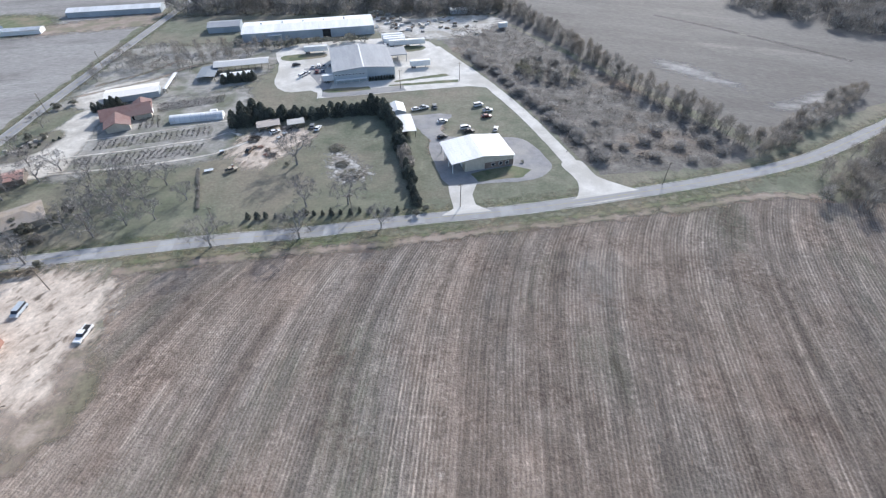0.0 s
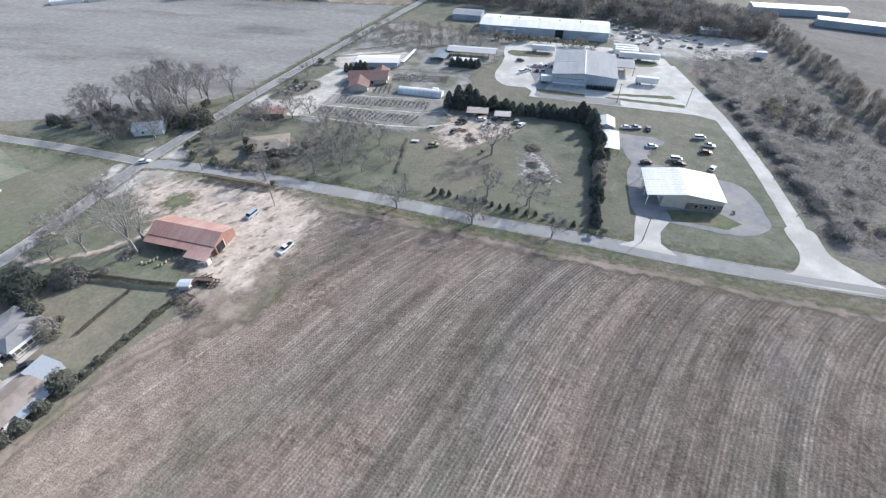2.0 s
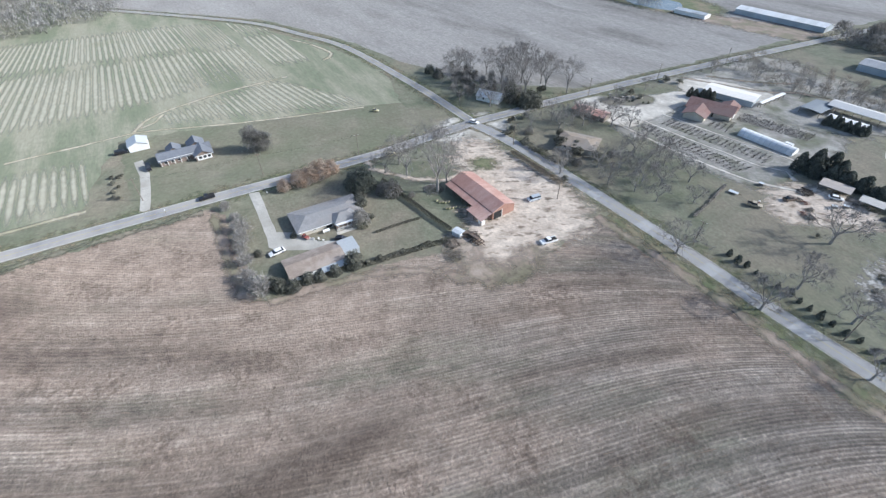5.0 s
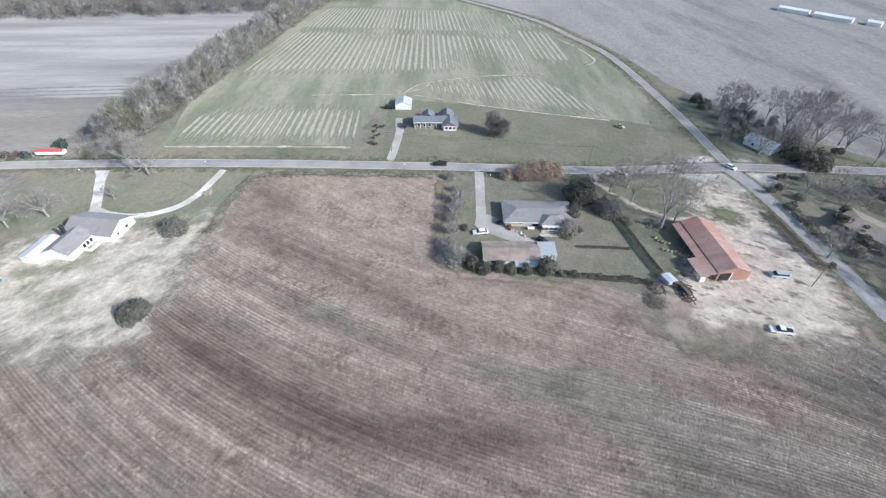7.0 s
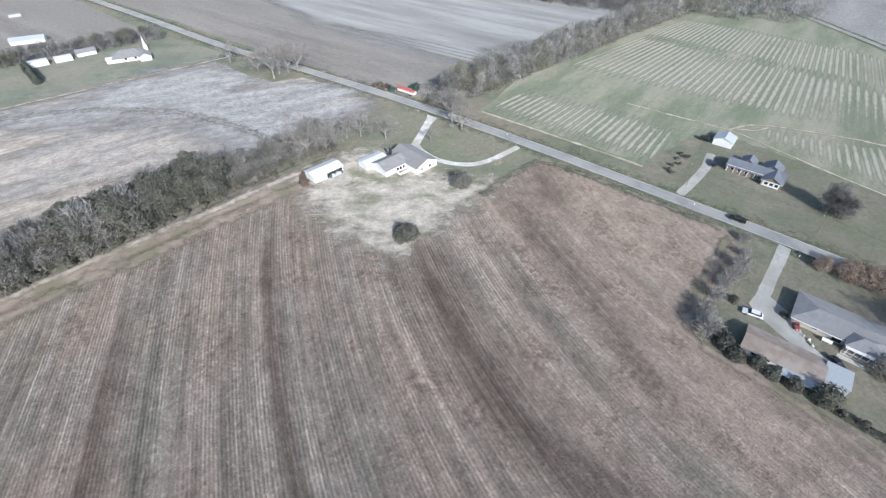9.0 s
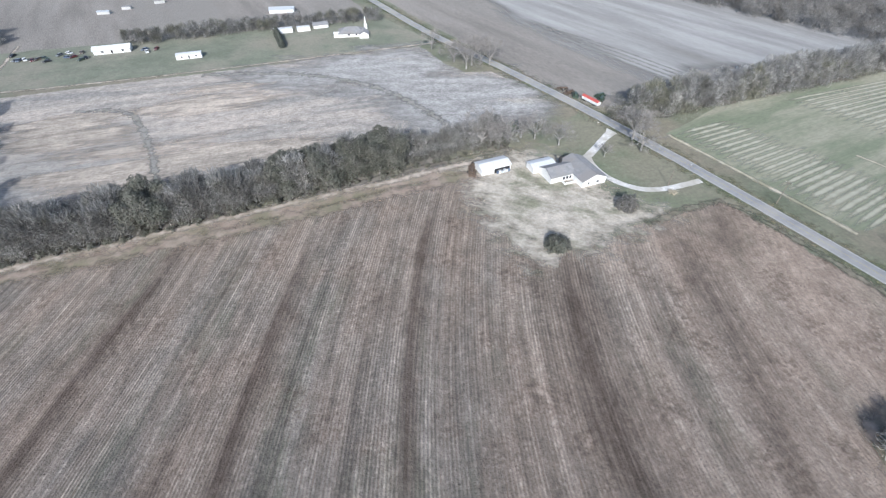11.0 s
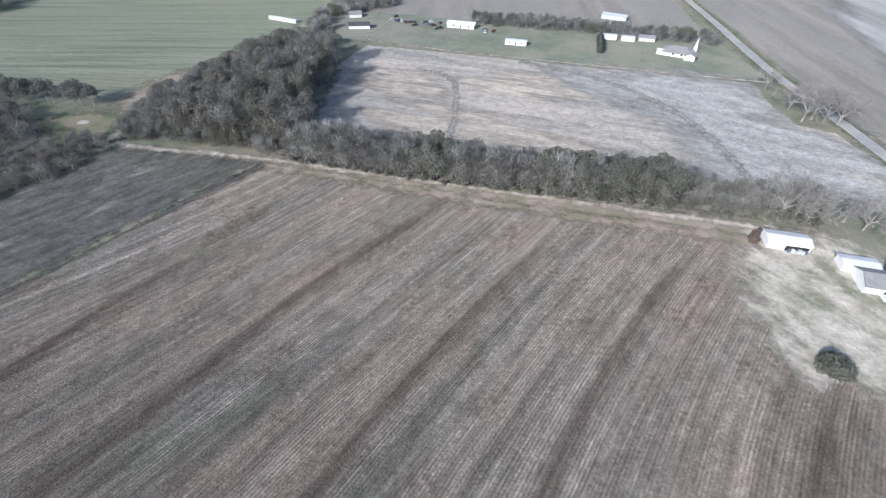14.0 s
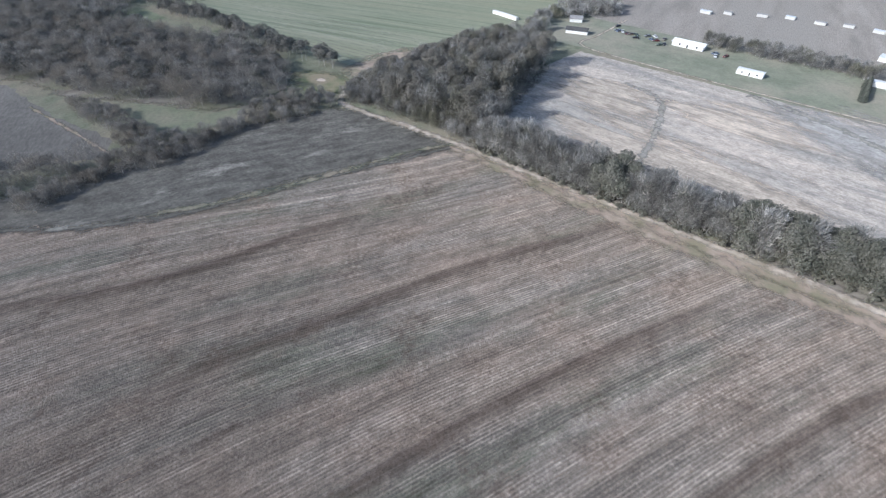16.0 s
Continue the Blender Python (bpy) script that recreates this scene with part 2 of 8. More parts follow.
LINE_SOFT = mat("pale_sowing_line", (0.33, 0.32, 0.26), (0.43, 0.41, 0.34), 0.3, (0.26, 0.265, 0.19), 0.08, soft=2.0, softscale=0.15)
YARD_GRAVEL = mat("pale_yard_gravel", (0.53, 0.50, 0.445), (0.67, 0.64, 0.58), 0.3, (0.45, 0.42, 0.37), 0.08, bump=0.4, soft=1.1, softscale=0.3, speck=0.1)
FAR_LAWN = mat("dull_far_lawn", (0.158, 0.172, 0.128), (0.215, 0.224, 0.172), 0.06, (0.25, 0.238, 0.19), 0.02, bump=0.3, speck=0.1)
DRY_SOFT = mat("dry_soil_edge", (0.27, 0.215, 0.175), (0.38, 0.315, 0.26), 0.15, (0.22, 0.20, 0.14), 0.08, bump=0.4, soft=2.6, softscale=0.2)
LITTER = mat("leaf_litter", (0.16, 0.145, 0.125), (0.245, 0.225, 0.2), 0.2, (0.18, 0.178, 0.125), 0.05, bump=0.5, soft=2.5, softscale=0.15)
SPRAY = mat("grey_twig_sprays", (0.205, 0.2, 0.188), (0.47, 0.458, 0.44), 0.17, (0.255, 0.25, 0.195), 0.06, island=0.35, objrand=0.28, trans=0.45, mix=(0.40, 0.60), mix3=(0.5, 0.62))
DARK_SPRAY = mat("brown_grey_sprays", (0.185, 0.178, 0.17), (0.37, 0.358, 0.342), 0.17, (0.25, 0.232, 0.21), 0.06, island=0.3, trans=0.25)
FEATHER = mat("feathery_twigs", (0.175, 0.166, 0.155), (0.36, 0.345, 0.325), 0.12, (0.25, 0.225, 0.195), 0.05, island=0.3, trans=0.4)
ORCHARD = mat("trampled_orchard_ground", (0.25, 0.242, 0.215), (0.38, 0.365, 0.335), 0.12, (0.165, 0.172, 0.125), 0.05, bump=0.4, mix3=(0.5, 0.64), soft=3.0, softscale=0.14, speck=0.2)
BED_GROUND = mat("bed_ground", (0.225, 0.215, 0.198), (0.34, 0.325, 0.30), 0.3, (0.18, 0.18, 0.135), 0.08, bump=0.4)
PALE_FALLOW = mat("pale_fallow", (0.27, 0.262, 0.25), (0.385, 0.374, 0.36), 0.04, (0.24, 0.23, 0.215), 0.022, stretch=(0.18, 1.5, 1), turn=102, mix3=(0.5, 0.66), soft=2.5, softscale=0.02, fine=6)
HEDGE_TAN = mat("tan_clipped_hedge", (0.22, 0.19, 0.15), (0.31, 0.275, 0.225), 0.6, island=0.2, trans=0.3)
PATCH_ASPHALT = mat("patched_asphalt", (0.36, 0.36, 0.365), (0.43, 0.43, 0.43), 0.4, rough=0.85)
PALE_TWIG = mat("pale_twigs", (0.33, 0.315, 0.30), (0.48, 0.46, 0.435), 0.4, island=0.25, trans=0.4)
HAY = mat("old_hay", (0.38, 0.36, 0.2), (0.5, 0.47, 0.3), 1.0, (0.25, 0.26, 0.14), 0.4)
GREY_STUBBLE = mat("grey_stubble", (0.285, 0.275, 0.26), (0.40, 0.385, 0.37), 0.1, (0.43, 0.385, 0.33), 0.03, stretch=(0.4, 1.2, 1), turn=-20, mix3=(0.58, 0.7), soft=3.5, softscale=0.04, speck=0.28, grain=(0.6, 1.36))
PASTURE_LINES = mat("lined_pasture", (0.15, 0.178, 0.118), (0.285, 0.29, 0.215), 0.16, (0.235, 0.24, 0.17), 0.02, stretch=(0.05, 1.3, 1), turn=17, fine=3, speck=0.08)
ASH = mat("ash", (0.33, 0.32, 0.295), (0.50, 0.49, 0.465), 0.4, (0.22, 0.20, 0.175), 0.25, soft=4.0, softscale=0.4, speck=0.25)
HEDGE_LEAF = mat("clipped_hedge", (0.12, 0.122, 0.09), (0.175, 0.172, 0.135), 0.5, (0.2, 0.19, 0.155), 0.2, island=0.12, trans=0.4)
PATH_SOFT = mat("faint_path", (0.44, 0.40, 0.31), (0.55, 0.50, 0.40), 0.3, (0.34, 0.32, 0.23), 0.1, soft=0.9, softscale=0.3)
SHOULDER = mat("road_shoulder", (0.31, 0.285, 0.245), (0.42, 0.39, 0.345), 0.4, (0.2, 0.205, 0.14), 0.12, soft=2.4, softscale=0.4, speck=0.15)
DIRT_SOFT = mat("worn_dirt_track", (0.39, 0.335, 0.28), (0.51, 0.45, 0.39), 0.3, (0.295, 0.26, 0.205), 0.1, soft=1.8, softscale=0.3, speck=0.18)
WATER = mat("pond_water", (0.12, 0.14, 0.16), (0.16, 0.18, 0.2), 0.05, rough=0.08, spec=0.5)
COLOURS = {}


def paint(name, c, rough=0.35):
    if name not in COLOURS:
        COLOURS[name] = mat(name, tuple(0.92 * v for v in c), c, 1.5, rough=rough, spec=0.5)
    return COLOURS[name]
THIN_GRASS = mat("thin_dull_grass", (0.118, 0.126, 0.088), (0.185, 0.18, 0.135), 0.2, (0.24, 0.21, 0.165), 0.08, bump=0.5, soft=3.2, softscale=0.16, speck=0.2)
TAN_STUBBLE = mat("tan_stubble", (0.33, 0.29, 0.245), (0.52, 0.45, 0.38), 0.085, (0.33, 0.305, 0.275), 0.03, stretch=(0.16, 1, 1), turn=-2, mix=(0.38, 0.6), mix3=(0.52, 0.64), soft=6.0, softscale=0.07, speck=0.28, grain=(0.6, 1.36))
# ---- builders ----
def mesh_ob(name, verts, faces, material, parent=None, smooth=False):
    me = bpy.data.meshes.new(name)
    me.from_pydata([tuple(v) for v in verts], [], [tuple(f) for f in faces])
    me.materials.append(material)
    if smooth:
        me.polygons.foreach_set("use_smooth", [True] * len(me.polygons))
    me.update()
    ob = new(name, me)
    ob.parent = parent
    return ob


def part(name, bm, material, parent, label=""):
    me = bpy.data.meshes.new(name)
    bmesh.ops.recalc_face_normals(bm, faces=bm.faces)
    bm.to_mesh(me)
    bm.free()
    me.materials.append(material)
    ob = new(name, me)
    ob.parent = parent
    if label:
        tagged(ob, label)
    return ob


def empty(name, x, y, rot=0.0, z=0.0, label="", category="", group="", kind=""):
    ob = new(name)
    ob.empty_display_size = 0.5
    ob.matrix_basis = pose(x, y, z, 0, 0, rot)
    return tagged(ob, label, category, group, kind)


def box(bm, x0, x1, y0, y1, z0, z1, bevel=0.0):
    g = bmesh.ops.create_cube(bm, size=1.0, matrix=Matrix.Translation(((x0 + x1) / 2, (y0 + y1) / 2, (z0 + z1) / 2)) @ Matrix.Diagonal((x1 - x0, y1 - y0, z1 - z0, 1)))
    if bevel:
        edges = list({e for v in g["verts"] for e in v.link_edges})
        bmesh.ops.bevel(bm, geom=edges, offset=bevel, segments=1, affect="EDGES")
    return bm


def box_part(name, dims, material, parent, label="", bevel=0.0):
    return part(name, box(bmesh.new(), *dims, bevel=bevel), material, parent, label)


def solid(bm, pts, d0, d1, axis=1):
    """A prism: the outline pts in the plane across the axis, from d0 to d1 along it."""
    def put(a, b, d):
        return ((d, a, b), (a, d, b), (a, b, d))[axis]
    lo, hi = [bm.verts.new(put(a, b, d0)) for a, b in pts], [bm.verts.new(put(a, b, d1)) for a, b in pts]
    n = len(pts)
    bm.faces.new(lo)
    bm.faces.new(hi[::-1])
    for i in range(n):
        bm.faces.new((lo[i], hi[i], hi[(i + 1) % n], lo[(i + 1) % n]))
    return bm


def rod(bm, a, b, r0, r1=None, n=6):
    a, b = Vector(a), Vector(b)
    r1 = r0 if r1 is None else r1
    q = (b - a).to_track_quat("Z", "Y").to_matrix()
    lo, hi = [], []
    for i in range(n):
        d = q @ Vector((math.cos(2 * math.pi * i / n), math.sin(2 * math.pi * i / n), 0))
        lo.append(bm.verts.new(a + d * r0))
        hi.append(bm.verts.new(b + d * r1))
    for i in range(n):
        bm.faces.new((lo[i], lo[(i + 1) % n], hi[(i + 1) % n], hi[i]))
    bm.faces.new(lo[::-1])
    bm.faces.new(hi)
    return bm


def spline(pts, step=6.0, closed=False):
    """A smooth line through the points."""
    p = [Vector((*q, 0)) for q in pts]
    n, out = len(p), []
    for i in range(n if closed else n - 1):
        if closed:
            a, b, c, d = p[i - 1], p[i], p[(i + 1) % n], p[(i + 2) % n]
        else:
            a, b, c, d = p[max(i - 1, 0)], p[i], p[i + 1], p[min(i + 2, n - 1)]
        k = max(1, int((c - b).length / step))
        for j in range(k):
            t = j / k
            out.append(0.5 * ((2 * b) + (c - a) * t + (2 * a - 5 * b + 4 * c - d) * t * t + (3 * b - a - 3 * c + d) * t ** 3))
    if not closed:
        out.append(p[-1])
    return [(v.x, v.y) for v in out]


def wobble(x, y, s, seed=0.0):
    return noise.noise(Vector((x * s, y * s, seed)))


def patch(name, pts, material, z, ragged=0.8, step=3.0, label="", category="ground", smooth=False, kind="structure", thick=0.0):
    """A piece of ground with a ragged edge, laid just above what is under it."""
    if smooth:
        line = spline(pts, step, True)
    else:
        line = []
        for i, (x, y) in enumerate(pts):
            x1, y1 = pts[(i + 1) % len(pts)]
            k = max(1, int(math.hypot(x1 - x, y1 - y) / step))
            line += [(x + (x1 - x) * j / k, y + (y1 - y) * j / k) for j in range(k)]
    bm = bmesh.new()
    vs = [bm.verts.new((x + ragged * 2 * wobble(x, y, 0.21), y + ragged * 2 * wobble(x, y, 0.23, 7.0), 0)) for x, y in line]
    f = bm.faces.new(vs)
    f.normal_update()
    if f.normal.z < 0:
        f.normal_flip()
    if thick:
        low = [bm.verts.new((v.co.x, v.co.y, -thick)) for v in vs]
        for i in range(len(vs)):
            bm.faces.new((vs[i], vs[(i + 1) % len(vs)], low[(i + 1) % len(vs)], low[i]))
    bmesh.ops.triangulate(bm, faces=[f])
    me = bpy.data.meshes.new(name)
    bm.to_mesh(me)
    bm.free()
    me.materials.append(material)
    ob = new(name, me)
    ob.location.z = z
    return tagged(ob, label, category, kind=kind)


def soft_patch(name, pts, material, z, label="", category="ground", margin=4.0, step=2.0, kind="structure", smooth=True):
    """Ground cover that thins out over a few metres on both sides of its outline."""
    line = np.array(spline(pts, 3.0, True) if smooth else pts)
    lo, hi = line.min(0) - margin - step, line.max(0) + margin + step
    gx, gy = np.arange(lo[0], hi[0], step), np.arange(lo[1], hi[1], step)
    X, Y = np.meshgrid(gx, gy, indexing="ij")
    P = np.stack([X.ravel(), Y.ravel()], 1)
    far, hit = np.full(len(P), 1e9), np.zeros(len(P), bool)
    for i in range(len(line)):
        a, b = line[i - 1], line[i]
        d = b - a
        t = np.clip(((P - a) @ d) / (d @ d + 1e-9), 0, 1)
        far = np.minimum(far, np.linalg.norm(P - a - t[:, None] * d, axis=1))
        if a[1] != b[1]:
            hit ^= ((a[1] > P[:, 1]) != (b[1] > P[:, 1])) & (P[:, 0] < d[0] * (P[:, 1] - a[1]) / d[1] + a[0])
    u = np.where(hit, far, -far) / margin * 1.2
    n = len(gy)
    keep = u.reshape(X.shape) > -1.9
    ia, ja = np.nonzero(keep[:-1, :-1] & keep[1:, 1:] & keep[1:, :-1] & keep[:-1, 1:])
    k = ia * n + ja
    faces = np.stack([k, k + n, k + n + 1, k + 1], 1)
    used, inv = np.unique(faces, return_inverse=True)
    inv = inv.reshape(faces.shape)
    ob = mesh_ob(name, np.c_[P[used], np.zeros(len(used))], inv.tolist(), material)
    lay = ob.data.uv_layers.new(name="edge")
    lay.data.foreach_set("uv", np.repeat(u[used][inv.ravel()], 2))
    ob.location.z = z
    return tagged(ob, label, category, kind=kind)


def ribbon(name, pts, width, material, z, label="", category="road", ragged=0.0, parent=None, shift=0.0, step=5.0, dash=0, kind="structure"):
    """A strip of road along a smooth line. dash: one piece in so many is left out."""
    line = spline(pts, step)
    verts, faces = [], []
    for i, (x, y) in enumerate(line):
        x0, y0 = line[max(i - 1, 0)]
        x1, y1 = line[min(i + 1, len(line) - 1)]
        d = Vector((x1 - x0, y1 - y0, 0)).normalized()
        nx, ny = -d.y, d.x
        w = width / 2
        a = w + ragged * wobble(x, y, 0.3)
        b = w + ragged * wobble(x, y, 0.3, 5.0)
        verts += [(x + nx * (shift + a), y + ny * (shift + a), 0), (x + nx * shift, y + ny * shift, 0.04 if width > 4 else 0.01), (x + nx * (shift - b), y + ny * (shift - b), 0)]
        if i and not (dash and i % dash == 0):
            k = 3 * i
            faces += [(k - 3, k - 2, k + 1, k), (k - 2, k - 1, k + 2, k + 1)]
    faces = [f[::-1] for f in faces]
    ob = mesh_ob(name, verts, faces, material, parent)
    lay = ob.data.uv_layers.new(name="edge")
    vi = np.empty(len(ob.data.loops), np.int32)
    ob.data.loops.foreach_get("vertex_index", vi)
    lay.data.foreach_set("uv", np.repeat(np.where(vi % 3 == 1, 1.0, -1.1), 2))
    ob.location.z = z
    if not parent:
        tagged(ob, label, category, kind=kind)
    return ob


def inside(x, y, poly):
    hit = False
    for i in range(len(poly)):
        (x0, y0), (x1, y1) = poly[i - 1], poly[i]
        if (y0 > y) != (y1 > y) and x < (x1 - x0) * (y - y0) / (y1 - y0) + x0:
            hit = not hit
    return hit
# ---- the land: one sheet, and the fields and lawns on it ----
me = bpy.data.meshes.new("ground")
me.from_pydata([(-2400, -2400, 0), (2400, -2400, 0), (2400, 2400, 0), (-2400, 2400, 0)], [], [(0, 1, 2, 3)])
me.materials.append(GRASS)
ground = tagged(new("ground", me), "winter grassland, dull green and tan", "ground", kind="structure")

patch("field_northwest", [(-192, 150), (-222, 106), (-243, 92), (-275, 76), (-312, 62), (-352, 41), (-394, 12), (-442, -48), (-526, -158), (-644, -328), (-900, -300), (-900, 800), (-225, 800), (-205, 345), (-196, 215)], FALLOW, 0.012, 1.5, 6, "wide bare grey fallow field", "field")
GREEN_FIELD = [(-157, -148), (-171, -72), (-196, -69), (-221, -64), (-219, -20), (-214, 38), (-210, 60), (-262, 66), (-322, 40), (-388, -3), (-446, -70), (-560, -172), (-420, -166), (-300, -165), (-200, -162)]
patch("field_west", [(-136, -182), (-200, -176), (-330, -178), (-470, -180), (-600, -190), (-900, -300), (-900, -900), (-30, -900), (-78, -500), (-98, -400), (-120, -280)], FALLOW_BROWN, 0.012, 1.0, 6, "brown and pale grey ploughed field beyond the road", "field")
patch("field_south", [(141, -292), (-92, -295), (-92, -276), (-111, -251), (-124, -205), (-112, -184), (-54, -176), (40, -168), (118, -172), (128, -200), (143, -245)], STUBBLE, 0.014, 0.8, 4, "pale straw-coloured stubble field with cut lines", "field")
patch("far_lots", [(190, -296), (150, -300), (40, -297), (-100, -298), (-92, -330), (-82, -366), (20, -372), (110, -372), (186, -376), (200, -340)], FAR_LAWN, 0.010, 1.0, 5, "dull green grass round the far houses", "ground")
patch("field_far_south", [(170, -368), (-78, -362), (-60, -500), (0, -800), (500, -800), (300, -460)], FALLOW_BROWN, 0.012, 1.0, 6, "bare brown field behind the far houses", "field")
patch("pasture_southeast", [(222, -175), (206, -170), (204, -200), (210, -240), (196, -300), (215, -390), (300, -460), (600, -460), (700, -100), (440, -172), (300, -170)], PASTURE_LINES, 0.012, 1.2, 5, "green pasture with faint mown lines", "field")
soft_patch("weed_strip", [(119, -143), (143, -87), (159, -43), (176, -14), (194, 5), (250, 62), (268, 50), (215, -2), (212, -38), (206, -88), (188, -132), (175, -140)], WEEDS_SOFT, 0.018, "strip of grey dead weeds beside the field", smooth=False)
patch("clearing_east", [(340, -30), (290, -33), (232, -45), (220, -36), (240, -5), (300, 30), (400, 20)], EASTFIELD, 0.018, 1.5, 4, "bare grey-brown clearing behind the woods", "field")
patch("clearing_green", [(288, -48), (286, -55), (267, -66), (250, -76), (229, -85), (222, -101), (211, -94), (212, -72), (218, -58), (246, -51), (271, -47)], LAWN, 0.036, 1.2, 3, "small green clearing in the woods", "ground")
patch("clearing_green", [(331, -151), (358, -148), (387, -144), (435, -144), (470, -142), (446, -112), (409, -116), (377, -124), (348, -120), (338, -134)], LAWN, 0.036, 1.2, 3, "grassy gap between the woods and the tree belt", "ground")
soft_patch("wood_opening", [(240, -146), (232, -157), (212, -160), (200, -148), (212, -138), (222, -133)], GRASS_SOFT, 0.036, "worn grassy opening at the wood's corner", margin=4)
ribbon("wood_track", [(300, -30), (254, -36), (236, -38), (219, -40)], 3.2, DRY_SOFT, 0.04, "pale sandy track between the woods", "lane", 0.8)
soft_patch("sand_spill", [(226, -148), (220, -147), (219, -151), (226, -152)], SAND_SOFT, 0.04, "small spill of pale sand at the wood's corner", margin=1)
RND = random.Random(5)
for k in range(15):
    r0, y0 = RND.random(), -178 - 4.4 * k
    x0, x1 = 224 + 0.4 * k, 268 + 9.5 * k + 24 * r0
    ribbon("sowing_line", [(x0, y0 - 3), (0.5 * (x0 + x1), y0 + 0.075 * (x1 - x0) - 3), (x1, y0 + 0.16 * (x1 - x0) - 3)], 0.9 + 0.5 * RND.random(), LINE_SOFT, 0.024, "pale bare line between the sown rows of the pasture", "field", 0.5)
patch("scrub_land", [(60, 142), (53, 158), (40, 196), (28, 226), (10, 270), (0, 292), (-10, 320), (36, 340), (56, 300), (88, 238), (112, 190), (126, 162), (124, 154), (110, 148)], SCRUB, 0.014, 1.5, 4, "brown overgrown scrub land", "ground")
patch("field_northeast", [(40, 340), (62, 298), (96, 234), (122, 186), (134, 164), (160, 180), (260, 225), (700, 260), (700, 800), (90, 800)], EASTFIELD, 0.012, 1.5, 6, "grey-brown ploughed field beyond the tree line", "field")

# the great field under the camera
FIELD = [(-96, 91), (-60, 97), (-20, 102), (10, 108), (48, 114), (84, 120), (112, 127), (130, 126), (175, 122), (240, 70), (192, 4), (174, -16), (156, -43), (140, -87), (119, -142),
         (40, -143), (-30, -147), (-64, -148), (-57, -124), (-62, -97), (-88, -96), (-115, -99), (-141, -101), (-153, -29), (-148, -26), (-103, -20), (-100, -15), (-101.5, 14), (-102, 30), (-99, 39), (-91, 44), (-85, 51), (-85, 62)]


# the lean of the crop rows (metres east per metre north), as a surface over the field in hundreds of metres
LEAN = ((0, 0, 0.165), (0, 1, -0.314), (0, 2, 0.162), (0, 3, 0.300), (0, 4, 0.094), (1, 0, 0.111), (1, 1, -0.082), (1, 2, -0.207), (1, 3, 0.007),
        (2, 0, 0.144), (2, 1, 0.104), (2, 2, 0.039), (3, 0, -0.075), (3, 1, -0.078))


def row_lean(x, y):
    u, v = x / 100, y / 100
    return np.clip(sum(k * u ** i * v ** j for i, j, k in LEAN), 0.0, 0.62)


def row_lines(c, y):
    """The way of the crop rows: each row follows the lean of the field from its place at y = 0."""
    X = np.zeros((len(c), len(y)))
    start = int(np.argmin(np.abs(y)))
    X[:, start] = c
    for way in (1, -1):
        k = start
        while 0 <= k + way < len(y):
            h = y[k + way] - y[k]
            half = X[:, k] + 0.5 * h * row_lean(X[:, k], y[k])
            X[:, k + way] = X[:, k] + h * row_lean(half, y[k] + 0.5 * h)
            k += way
    return X


ROW = 0.94


